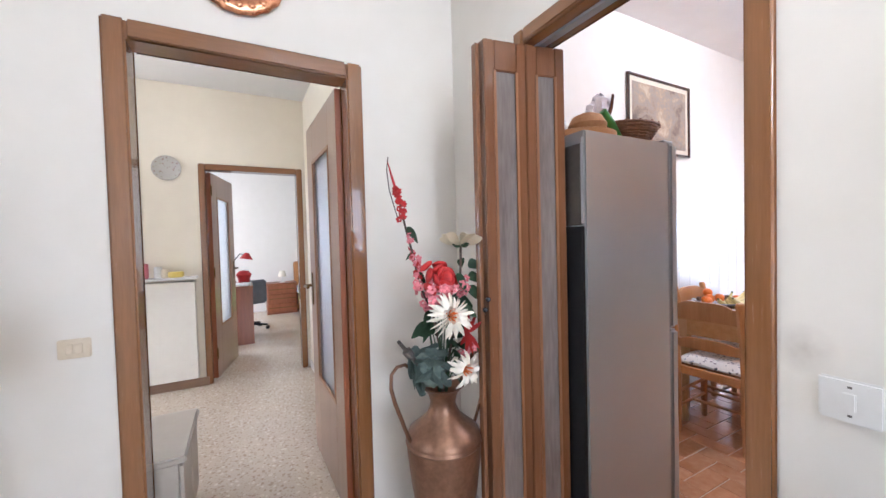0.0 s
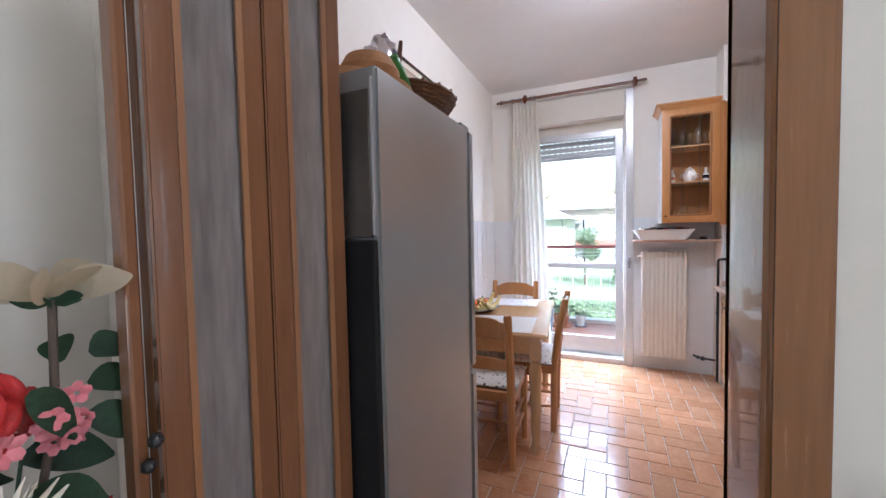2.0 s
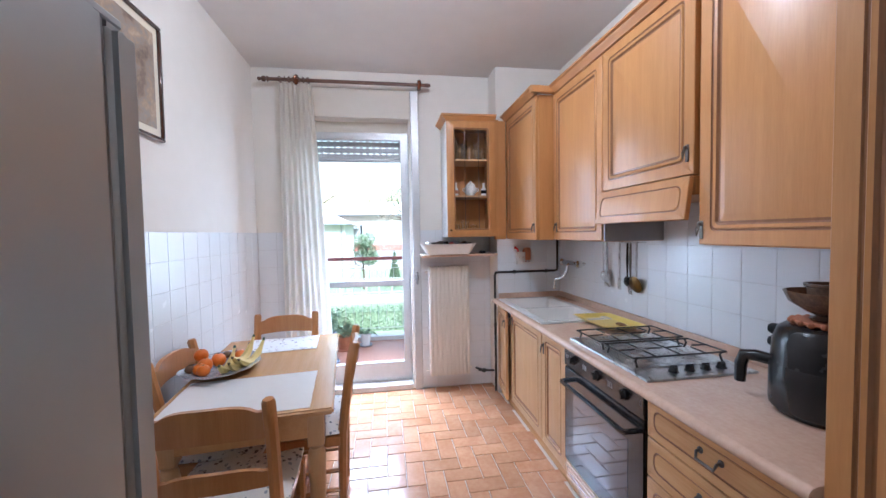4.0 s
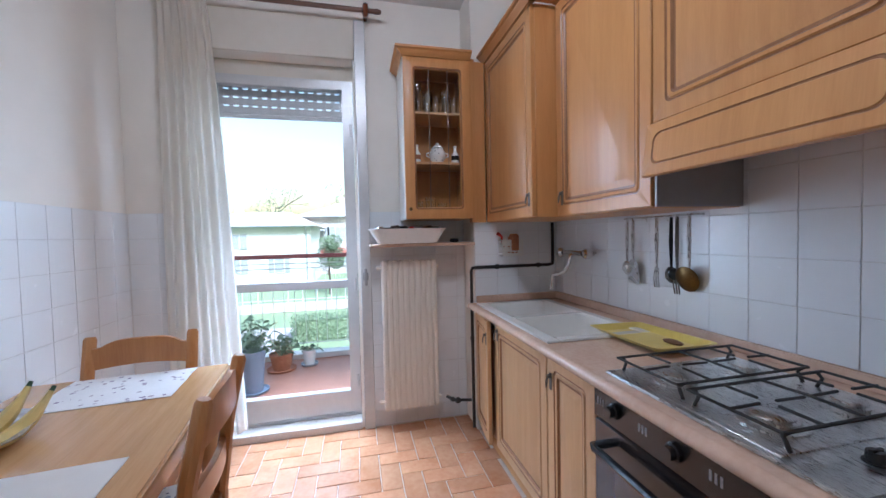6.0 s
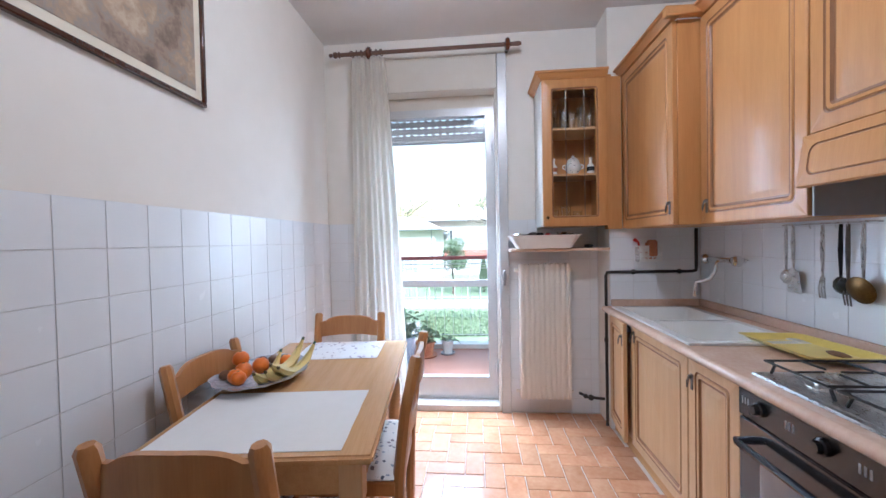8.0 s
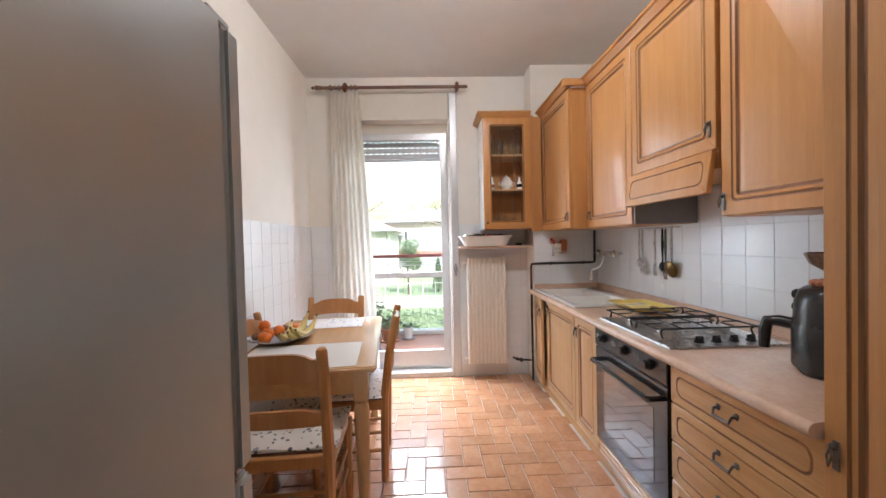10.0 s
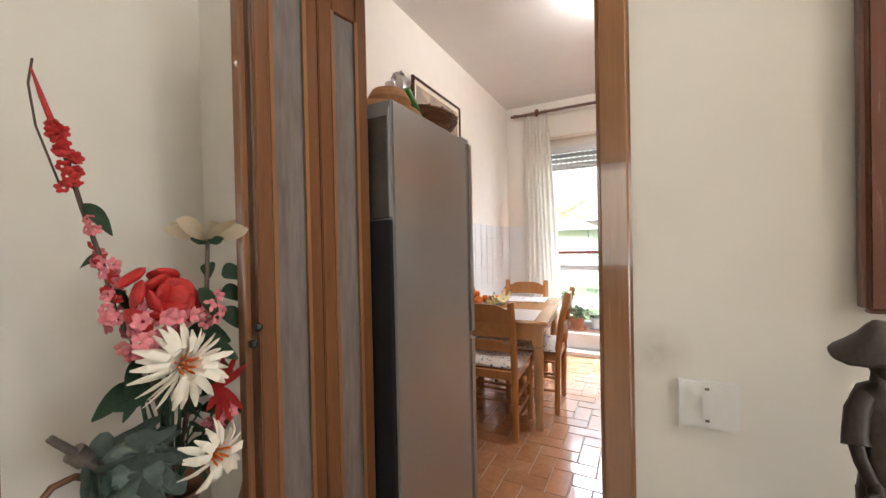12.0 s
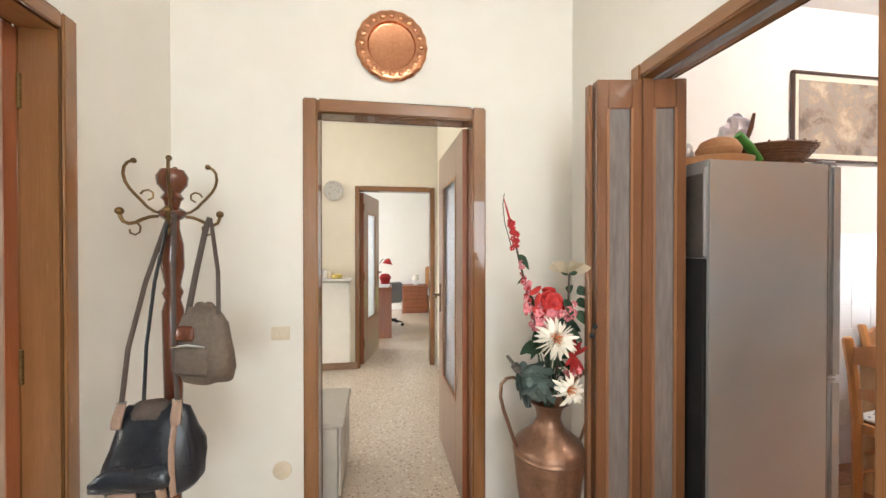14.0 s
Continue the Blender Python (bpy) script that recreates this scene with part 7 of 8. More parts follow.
def black_bag():
    root = thing("shoulder_bag", pose(-0.141, 1.70, 0.622) @ Matrix.Diagonal((0.86, 0.86, 0.92, 1)), "dark blue leather shoulder bag with tan trim on the stand", "bag")
    q = B()
    loft(q, [(0.0, -0.01, 0, 0.10, 0.045), (0.012, -0.01, 0, 0.135, 0.070), (0.05, 0, 0, 0.160, 0.084), (0.09, 0, 0, 0.165, 0.086), (0.13, 0.003, 0, 0.158, 0.080), (0.17, 0.004, 0, 0.146, 0.072), (0.21, 0.006, 0, 0.132, 0.060), (0.25, 0.006, 0, 0.118, 0.046), (0.285, 0.004, 0, 0.104, 0.030), (0.305, 0.0, 0, 0.085, 0.014)])
    crumple(q, 0.016, 16)
    part("pouch", q, "leather", root, angle=80)
    # rolled flap, glossy, low on the front
    q = B()
    loft(q, [(0.062, -0.035, -0.088, 0.10, 0.014), (0.070, -0.035, -0.094, 0.122, 0.020), (0.095, -0.032, -0.094, 0.126, 0.022), (0.120, -0.025, -0.088, 0.112, 0.018), (0.135, -0.02, -0.078, 0.09, 0.010)])
    crumple(q, 0.006, 20, 3.0)
    part("flap", q, "leather", root, "glossy dark front flap", angle=80)
    q = B()
    loft(q, [(0.268, -0.01, -0.010, 0.062, 0.034), (0.285, -0.01, -0.006, 0.068, 0.034), (0.312, -0.008, 0.0, 0.055, 0.020), (0.320, -0.008, 0.0, 0.04, 0.010)])
    crumple(q, 0.008, 30, 1.0)
    part("zip_edge", q, "strap", root, "brown zipped top edge", angle=80)
    for x, y, a in ((-0.060, -0.083, 0.046), (0.062, -0.083, 0.016)):
        q = B()
        loft(q, [(0.006, x, y + 0.012, a * 0.8, 0.010), (0.02, x, y, a, 0.012), (0.052, x, y - 0.004, a * 0.95, 0.010), (0.060, x, y, a * 0.8, 0.006)], 18)
        part("corner_patch", q, "tanleather", root, angle=70)
    for x in (-0.105, 0.085):
        q = B()
        loft(q, [(0.245, x, -0.042, 0.017, 0.006), (0.27, x, -0.038, 0.018, 0.008), (0.305, x * 0.97, -0.024, 0.017, 0.007), (0.318, x * 0.95, -0.020, 0.015, 0.005)], 16)
        tab = part("strap_tab", q, "tanleather", root, angle=70)
        q = B()
        add_tube(q, [(x * 0.95 - 0.016, -0.020, 0.322), (x * 0.95 + 0.016, -0.020, 0.322)], 0.005, 8)
        part("buckle", q, "chrome", tab)
    q = B()
    add_tube(q, [(0.100, -0.086, 0.03), (0.096, -0.088, 0.10), (0.088, -0.074, 0.18), (0.085, -0.046, 0.25)], 0.010, 8, flat=0.25)
    part("seam_strip", q, "tanleather", root)
    q = B()
    add_tube(q, [(0.070, -0.100, 0.02), (0.062, -0.104, 0.06), (0.052, -0.098, 0.10)], 0.008, 8, flat=0.25)
    part("pull_tab", q, "tanleather", root)
    band(root, [(-0.10, -0.020, 0.322), (-0.090, 0.0, 0.50), (-0.065, 0.06, 0.72), (-0.03, 0.13, 0.93), (-0.022, 0.15, 0.972)], 0.017, "strap")
    band(root, [(0.082, -0.020, 0.322), (0.062, 0.0, 0.50), (0.035, 0.05, 0.72), (0.005, 0.12, 0.93), (-0.008, 0.145, 0.972)], 0.017, "strap")
    band(root, [(-0.040, 0.0, 0.315), (-0.042, 0.02, 0.50), (-0.040, 0.07, 0.72), (-0.026, 0.13, 0.93), (-0.018, 0.148, 0.970)], 0.013, "black", "thin black strap")


black_bag()


def taupe_bag():
    root = thing("handbag", pose(-0.010, 1.73, 0.955, 0, 0, -12) @ Matrix.Diagonal((0.84, 0.84, 0.95, 1)), "crumpled taupe cloth handbag hanging on the stand", "bag")
    q = B()
    loft(q, [(0.0, 0.012, 0, 0.072, 0.030), (0.010, 0.010, 0, 0.092, 0.046), (0.045, 0.005, 0, 0.106, 0.056), (0.10, 0.002, 0, 0.106, 0.054), (0.15, 0.0, 0, 0.100, 0.048), (0.20, -0.003, 0, 0.090, 0.038), (0.235, -0.006, 0, 0.072, 0.028), (0.262, -0.006, 0, 0.050, 0.018)])
    crumple(q, 0.018, 22, 2.0)
    part("pouch", q, "taupe", root, angle=80)
    q = B()
    loft(q, [(0.035, -0.018, -0.048, 0.060, 0.010), (0.05, -0.018, -0.056, 0.068, 0.014), (0.11, -0.018, -0.056, 0.068, 0.012), (0.135, -0.018, -0.048, 0.062, 0.008)])
    crumple(q, 0.007, 26, 4.0)
    part("front_pocket", q, "taupe", root, angle=80)
    q = B()
    add_tube(q, [(-0.085, -0.064, 0.135), (-0.02, -0.066, 0.141), (0.045, -0.062, 0.134)], 0.0045, 6)
    part("zip", q, "chrome", root)
    q = B()
    loft(q, [(0.150, -0.05, -0.044, 0.030, 0.008), (0.160, -0.05, -0.046, 0.038, 0.010), (0.190, -0.05, -0.040, 0.036, 0.010), (0.200, -0.05, -0.034, 0.030, 0.006)])
    part("patch", q, "mahog", root, "dark red patch", angle=70)
    for x in (-0.02, 0.015):
        q = B()
        add_ball(q, (x, 0.0, 0.262), 0.020, (1.1, 0.8, 0.8), 12, 8)
        part("gather", q, "taupe", root)
    for s, w in ((-1, 0.022), (1, 0.016)):
        band(root, [(s * 0.062, -0.01, 0.235), (s * 0.045 - 0.012, 0.03, 0.38), (s * 0.012 - 0.045, 0.09, 0.54), (-0.055, 0.11, 0.575)], w, "strap")


taupe_bag()

# copper plate over the doorway
cp = thing("copper_plate", pose(0.611, 2.2445, 2.370, 90, 0, 0) @ Matrix.Diagonal((1.12, 1.12, 1, 1)), "round polished copper wall plate with a scalloped rim", "wall plate")
q = B()
n = 80
ring = []
for r, z in ((0.0, 0.010), (0.085, 0.010), (0.098, 0.014), (0.104, 0.026), (0.132, 0.030), (0.150, 0.022), (0.154, 0.016), (0.150, 0.004), (0.08, 0.0), (0.0, 0.0)):
    if r == 0:
        ring.append(None)
        continue
    ring.append([q.verts.new((r * math.cos(2 * math.pi * i / n) * (1 + (0.012 * math.cos(20 * 2 * math.pi * i / n) if r > 0.14 else 0)), r * math.sin(2 * math.pi * i / n) * (1 + (0.012 * math.cos(20 * 2 * math.pi * i / n) if r > 0.14 else 0)), z)) for i in range(n)])
rr = [r for r in ring if r]
for a, b in zip(rr, rr[1:]):
    for i in range(n):
        q.faces.new((a[i], a[(i + 1) % n], b[(i + 1) % n], b[i]))
q.faces.new(rr[0])
q.faces.new(rr[-1][::-1])
bmesh.ops.recalc_face_normals(q, faces=q.faces[:])
part("dish", q, "copperplate", cp)
for i in range(20):
    q = B()
    a = 2 * math.pi * i / 20
    add_ball(q, (0.126 * math.cos(a), 0.126 * math.sin(a), 0.028), 0.013, (1, 1, 0.6), 10, 7)
    part("boss", q, "copperplate", cp)

# switches and wall cover
sw = thing("light_switch", pose(1.5555, 0.838, 1.006), "white light switch plate with one rocker", "light switch")
q = B()
add_box(q, (-0.009, -0.043, -0.040), (-0.0003, 0.043, 0.040), 0.004, 2)
part("plate", q, "whiteplastic", sw)
q = B()
add_box(q, (-0.014, -0.009, -0.017), (-0.009, 0.009, 0.017), 0.002, 2)
part("rocker", q, "whiteplastic", sw)
for z in (-0.026, 0.026):
    q = B()
    add_box(q, (-0.0102, -0.003, z - 0.002), (-0.009, 0.003, z + 0.002))
    part("screw", q, "pewter", sw)
sw = thing("light_switch", pose(0.094, 2.2445, 0.993), "cream double light switch on the hall wall", "light switch")
q = B()
add_box(q, (-0.042, -0.008, -0.032), (0.042, -0.0003, 0.032), 0.003, 2)
part("plate", q, "creamplastic", sw)
for x in (-0.012, 0.012):
    q = B()
    add_box(q, (x - 0.010, -0.012, -0.016), (x + 0.010, -0.008, 0.016), 0.002)
    part("rocker", q, "creamplastic", sw)
q = B()
add_lathe(q, [(0, 0.008), (0.036, 0.008), (0.042, 0.005), (0.043, 0.0), (0, 0)], (0, 0, 0), 26)
solid("junction_cover", q, "creamplastic", "round yellowed plastic junction cover low on the wall", "junction cover", pose(0.098, 2.2447, 0.346, 90, 0, 0))


def sideboard():
    root = thing("hall_cabinet", pose(1.40, 0.484, 0) @ Matrix.Diagonal((1, 1, 0.9375, 1)), "dark polished wooden hall cabinet under the statuette", "cabinet")
    q = B()
    add_box(q, (-0.155, -0.385, 0.825), (0.152, 0.345, 0.880), 0.008, 3)
    part("top", q, "darkwood", root)
    q = B()
    add_box(q, (-0.135, -0.37, 0.08), (0.152, 0.33, 0.825), 0.004)
    part("body", q, "darkwood", root)
    for y in (-0.36, 0.0):
        q = B()
        panel(q, 0.335, 0.70, 0.02, RAISED, y, 0.10)
        bmesh.ops.transform(q, matrix=pose(-0.137, 0, 0, 0, 0, 90) @ pose(0, 0, 0), verts=q.verts[:])
        d = part("door", q, ["darkwood", "darkwood"], root)
        q = B()
        add_ball(q, (-0.15, y + (0.32 if y < -0.1 else 0.03), 0.5), 0.012, u=8, v=6)
        part("knob", q, "brass", d)
    for x in (-0.12, 0.13):
        for y in (-0.35, 0.31):
            q = B()
            add_lathe(q, [(0, 0), (0.018, 0), (0.026, 0.03), (0.022, 0.08), (0, 0.08)], (x, y, 0), 12)
            part("foot", q, "darkwood", root)


sideboard()


def statuette():
    """A bronze figure of a fisherman in a wide hat, one hand at a small bucket."""
    q = B()
    for s in (-1, 1):
        add_tube(q, [(s * 0.021, 0, 0.012), (s * 0.021, 0.001, 0.06), (s * 0.020, 0, 0.11), (s * 0.015, 0, 0.150)], [0.013, 0.014, 0.018, 0.022], 12)
        add_ball(q, (s * 0.022, -0.010, 0.014), 0.014, (0.8, 1.5, 0.7), 12, 8)
    # shirt, with a fold over the belt
    add_lathe(q, [(0, 0.128), (0.034, 0.130), (0.037, 0.150), (0.034, 0.168), (0.038, 0.178), (0.034, 0.186), (0.037, 0.205), (0.044, 0.230), (0.046, 0.246), (0.036, 0.258), (0.016, 0.264), (0.013, 0.275), (0, 0.277)], (0, 0, 0), 22, 1.0, 0.66)
    for s in (-1, 1):
        add_tube(q, [(s * 0.010, -0.026, 0.262), (s * 0.016, -0.034, 0.240), (s * 0.004, -0.034, 0.205)], [0.005, 0.006, 0.003], 7)
        add_tube(q, [(s * 0.036, 0, 0.250), (s * 0.050, 0.001, 0.236), (s * 0.056, 0.0, 0.212), (s * 0.058, -0.002, 0.203)], [0.014, 0.016, 0.016, 0.018], 10)
        add_tube(q, [(s * 0.057, -0.001, 0.206), (s * 0.060, -0.008, 0.190), (s * 0.054, -0.020, 0.168)], [0.010, 0.0095, 0.008], 9)
        add_ball(q, (s * 0.053, -0.023, 0.162), 0.010, (0.9, 1.1, 1.2), 10, 7)
    add_ball(q, (0, -0.003, 0.288), 0.019, (0.88, 1.0, 1.2), 14, 10)
    add_ball(q, (0, -0.022, 0.287), 0.005, (0.7, 1, 1.3), 8, 6)
    # hat: a low cone whose brim dips at the sides
    n, rings = 32, []
    for r, z in ((0.008, 0.327), (0.018, 0.322), (0.028, 0.313), (0.045, 0.304), (0.062, 0.297), (0.061, 0.294), (0.040, 0.298), (0.015, 0.300)):
        rings.append([q.verts.new((r * math.cos(2 * math.pi * i / n) * 1.08, r * math.sin(2 * math.pi * i / n) * 0.92, z - 2.6 * r * r * math.cos(2 * math.pi * i / n) ** 2)) for i in range(n)])
    for a, b in zip(rings, rings[1:]):
        for i in range(n):
            q.faces.new((a[i], b[i], b[(i + 1) % n], a[(i + 1) % n]))
    q.faces.new(rings[0])
    q.faces.new(rings[-1][::-1])
    # bucket with its bail, and the foot plate
    add_lathe(q, [(0, 0.122), (0.016, 0.122), (0.022, 0.134), (0.026, 0.150), (0.023, 0.151), (0.018, 0.134), (0, 0.128)], (-0.088, -0.034, 0), 20, 1.1, 0.9)
    add_tube(q, [(-0.114, -0.034, 0.149), (-0.104, -0.034, 0.160), (-0.088, -0.034, 0.166), (-0.070, -0.032, 0.164), (-0.056, -0.028, 0.164)], 0.003, 6)
    add_tube(q, [(-0.088, -0.034, 0.012), (-0.088, -0.034, 0.06), (-0.088, -0.034, 0.124)], [0.016, 0.010, 0.012], 10)
    add_lathe(q, [(0, 0), (0.088, 0), (0.092, 0.006), (0.082, 0.014), (0, 0.014)], (-0.02, -0.01, 0), 24, 1.1, 0.75)
    bmesh.ops.recalc_face_normals(q, faces=q.faces[:])
    for v in q.verts:
        v.co += 0.0016 * Vector((noise.noise(v.co * 90), noise.noise(v.co * 90 + Vector((5, 0, 0))), noise.noise(v.co * 70)))
    return solid("statuette", q, "bronze", "dark bronze statuette of a man in a wide hat", "statuette", pose(1.41, 0.694, 0.8255, 0, 0, -50) @ Matrix.Diagonal((0.68, 0.68, 1.085, 1)), angle=60)


statuette()

mir = thing("wall_mirror", pose(1.5545, 0.283, 1.30), "dark wooden framed mirror on the hall wall", "mirror")
for nm, a, b in (("frame_bar", (-0.03, -0.38, -0.13), (-0.0005, -0.32, 1.10)), ("frame_bar", (-0.03, 0.32, -0.13), (-0.0005, 0.38, 1.10)), ("frame_bar", (-0.03, -0.32, -0.13), (-0.0005, 0.32, -0.07)), ("frame_bar", (-0.03, -0.32, 1.04), (-0.0005, 0.32, 1.10))):
    q = B()
    add_box(q, a, b, 0.008, 3)
    part(nm, q, "mahog", mir)
q = B()
add_box(q, (-0.016, -0.32, -0.07), (-0.010, 0.32, 1.04))
part("glass", q, "mirror", mir)

hl = thing("ceiling_lamp", pose(1.05, 0.10, 2.895), "lit round opal glass hall lamp", "ceiling lamp")
q = B()
add_lathe(q, [(0, 0), (0.06, 0), (0.06, -0.02), (0.012, -0.03), (0.012, -0.23), (0.03, -0.24), (0, -0.24)], (0, 0, 0), 20)
part("stem", q, "brass", hl)
q = B()
add_lathe(q, [(0.035, -0.235), (0.09, -0.26), (0.125, -0.32), (0.12, -0.38), (0.07, -0.43), (0, -0.445)], (0, 0, 0), 24)
ob = part("shade", q, "lampglass2", hl, "lit opal globe")
ob.visible_shadow = False

# ---- corridor ----
shelf = thing("wall_shelf", pose(-0.02, 4.769, 1.02), "thin white shelf over the corridor radiator cover", "shelf")
q = B()
add_box(q, (-0.235, -0.17, 0), (0.24, -0.0005, 0.02), 0.003)
part("board", q, "whiteplastic", shelf)
for nm, x, r, h, mt, lab in (("pink_pot", -0.16, 0.045, 0.13, "pink", "pink plastic pot on the corridor shelf"), ("small_jar", -0.05, 0.03, 0.10, "ceramic", "small pale jar on the corridor shelf"), ("yellow_tin", 0.08, 0.06, 0.05, "yellowplastic", "low yellow tin on the corridor shelf"), ("photo_stand", 0.0, 0.03, 0.075, "creamplastic", "small cream holder on the corridor shelf")):
    q = B()
    add_lathe(q, [(0, 0), (r * 0.85, 0), (r, 0.01), (r, h - 0.01), (r * 0.9, h), (0, h)], (0, 0, 0), 18)
    solid(nm, q, mt, lab, "ornament", pose(-0.02 + x, 4.68, 1.0405))
cover = thing("radiator_cover", pose(-0.02, 4.7695, 0.095), "smooth cream painted radiator cover under the corridor shelf", "radiator cover")
q = B()
add_box(q, (-0.225, -0.075, 0.0), (0.215, -0.06, 0.90), 0.004)
part("front_panel", q, "enamel", cover)
for x in (-0.225, 0.197):
    q = B()
    add_box(q, (x, -0.06, 0.0), (x + 0.018, -0.001, 0.90))
    part("side_panel", q, "enamel", cover)
q = B()
add_box(q, (-0.207, -0.06, 0.882), (0.197, -0.001, 0.90))
part("top_panel", q, "enamel", cover)
q = B()
add_tube(q, [(0.16, -0.076, 0.12), (0.16, -0.088, 0.12)], 0.012, 10)
part("knob", q, "enamel", cover)
dp = thing("china_plate", pose(0.014, 4.7695, 2.026, 90, 0, 0), "pale patterned china plate hung on the wall", "wall plate")
q = B()
add_lathe(q, [(0, 0.006), (0.06, 0.006), (0.075, 0.012), (0.11, 0.022), (0.112, 0.019), (0.07, 0.002), (0, 0.0005)], (0, 0, 0), 32)
part("dish", q, "china2", dp)


def low_cabinet():
    root = thing("low_cabinet", pose(0.18, 2.72, 0), "low grey-beige cabinet beside the doorway", "cabinet")
    q = B()
    add_box(q, (-0.15, -0.26, 0.03), (0.145, 0.26, 0.42), 0.004)
    part("body", q, "creamgrey", root)
    q = B()
    add_box(q, (-0.155, -0.265, 0.421), (0.175, 0.265, 0.45), 0.008, 2)
    part("top", q, "creamgrey", root)
    for y in (-0.25, 0.005):
        q = B()
        add_box(q, (0.146, y, 0.05), (0.162, y + 0.245, 0.405), 0.003)
        part("door", q, "creamgrey", root)
    q = B()
    for y in (-0.23, 0.23):
        add_box(q, (-0.13, y - 0.02, 0.0), (0.12, y + 0.02, 0.03))
    part("foot", q, "matblack", root)


low_cabinet()
cl = thing("ceiling_lamp", pose(CORRIDOR_LAMP[0], CORRIDOR_LAMP[1], 2.798), "lit flat opal glass lamp on the corridor ceiling", "ceiling lamp")
q = B()
add_lathe(q, [(0, 0), (0.15, 0), (0.155, -0.012), (0.145, -0.02)], (0, 0, 0), 28)
part("base", q, "whiteplastic", cl)
q = B()
add_lathe(q, [(0.142, -0.012), (0.140, -0.034), (0.115, -0.058), (0.065, -0.072), (0, -0.076)], (0, 0, 0), 28)
ob = part("shade", q, "lampglass2", cl, "lit opal glass shade")
ob.visible_shadow = False

# ---- bedroom ----
def desk():
    root = thing("desk", pose(0.22, 6.13, 0), "red-brown wooden desk with a closed end", "desk")
    for nm, a, b in (("top", (-0.95, 0, 0.74), (0.48, 0.62, 0.77)), ("side_panel", (0.235, 0.01, 0.0), (0.475, 0.04, 0.74)), ("side_panel", (0.235, 0.58, 0.0), (0.475, 0.61, 0.74)), ("pedestal", (0.235, 0.04, 0.03), (0.475, 0.58, 0.74)), ("leg_panel", (-0.93, 0.02, 0.0), (-0.90, 0.60, 0.74))):
        q = B()
        add_box(q, a, b, 0.004)
        part(nm, q, "redwood", root)


desk()


def desk_lamp():
    root = thing("desk_lamp", pose(0.50, 6.45, 0.7705), "red articulated desk lamp on the desk", "desk lamp")
    q = B()
    add_lathe(q, [(0, 0), (0.075, 0), (0.075, 0.012), (0.02, 0.03), (0, 0.03)], (0, 0, 0), 20)
    part("base", q, "red", root)
    q = B()
    add_tube(q, [(0, 0, 0.03), (-0.10, 0, 0.22), (0.06, 0, 0.42), (0.12, 0, 0.40)], 0.007)
    part("arm", q, "iron", root)
    q = B()
    vs = add_lathe(q, [(0.018, 0.05), (0.03, 0.045), (0.05, 0.01), (0.085, -0.035), (0.082, -0.035), (0.045, 0.008), (0, 0.03)], (0, 0, 0), 20)
    bmesh.ops.transform(q, matrix=pose(0.14, 0, 0.38, 0, 10, 0), verts=vs)
    part("shade", q, "red", root)


desk_lamp()
q = B()
add_lathe(q, [(0, 0), (0.07, 0), (0.075, 0.06), (0.10, 0.12), (0.06, 0.17), (0, 0.18)], (0, 0, 0), 18)
solid("red_cushion", q, "red", "rounded dark red bag on the desk", "bag", pose(0.60, 6.62, 0.7705))
for k, (x, y, w, d, h, rz) in enumerate(((0.40, 6.30, 0.21, 0.29, 0.02, 12), (0.58, 6.26, 0.16, 0.22, 0.03, -8), (0.42, 6.32, 0.18, 0.25, 0.015, 30))):
    q = B()
    add_box(q, (-w / 2, -d / 2, 0), (w / 2, d / 2, h), 0.002)
    solid("paper_stack", q, "paper", "stack of white papers on the desk", "papers", pose(x, y, 0.7705 + (0.0205 if k == 2 else 0), 0, 0, rz), "papers on the desk")
bt = thing("bottle", pose(0.45, 6.55, 0.7705), "dark bottle standing on the desk", "bottle")
q = B()
add_lathe(q, [(0, 0), (0.035, 0), (0.035, 0.15), (0.012, 0.20), (0.012, 0.25), (0, 0.25)], (0, 0, 0), 14)
part("body", q, "leather", bt)


def chest(name, m, w, d, h, rows, label):
    root = thing(name, m, label, "chest of drawers")
    q = B()
    add_box(q, (0, 0.02, 0.03), (w, d, h - 0.025), 0.003)
    part("body", q, "redwood", root)
    q = B()
    add_box(q, (-0.012, 0, h - 0.025), (w + 0.012, d, h), 0.005)
    part("top", q, "redwood", root)
    q = B()
    add_box(q, (-0.008, 0.005, 0), (w + 0.008, d, 0.03), 0.003)
    part("plinth", q, "redwood", root)
    step = (h - 0.06) / rows
    for i in range(rows):
        q = B()
        add_box(q, (0.015, 0.004, 0.036 + i * step), (w - 0.015, 0.0195, 0.03 + (i + 1) * step - 0.006), 0.004)
        dr = part("drawer", q, "redwood", root)
        q = B()
        add_box(q, (0.03, 0.002, 0.03 + (i + 0.5) * step - 0.006), (w - 0.03, 0.004, 0.03 + (i + 0.5) * step + 0.006), 0.001)
        part("handle", q, "brass", dr)


chest("bedside_chest", pose(0.965, 8.20, 0), 0.52, 0.40, 0.575, 3, "red-brown bedside chest with three drawers")
bl = thing("bedside_lamp", pose(1.25, 8.36, 0.5755), "small pale bedside lamp on the chest", "table lamp")
q = B()
add_lathe(q, [(0, 0), (0.05, 0), (0.05, 0.01), (0.012, 0.02), (0.012, 0.12), (0, 0.12)], (0, 0, 0), 16)
part("base", q, "ceramic", bl)
q = B()
add_lathe(q, [(0.075, 0.11), (0.05, 0.22), (0.048, 0.22), (0.072, 0.11), (0.075, 0.11)], (0, 0, 0), 20)
part("shade", q, "creampaper", bl)


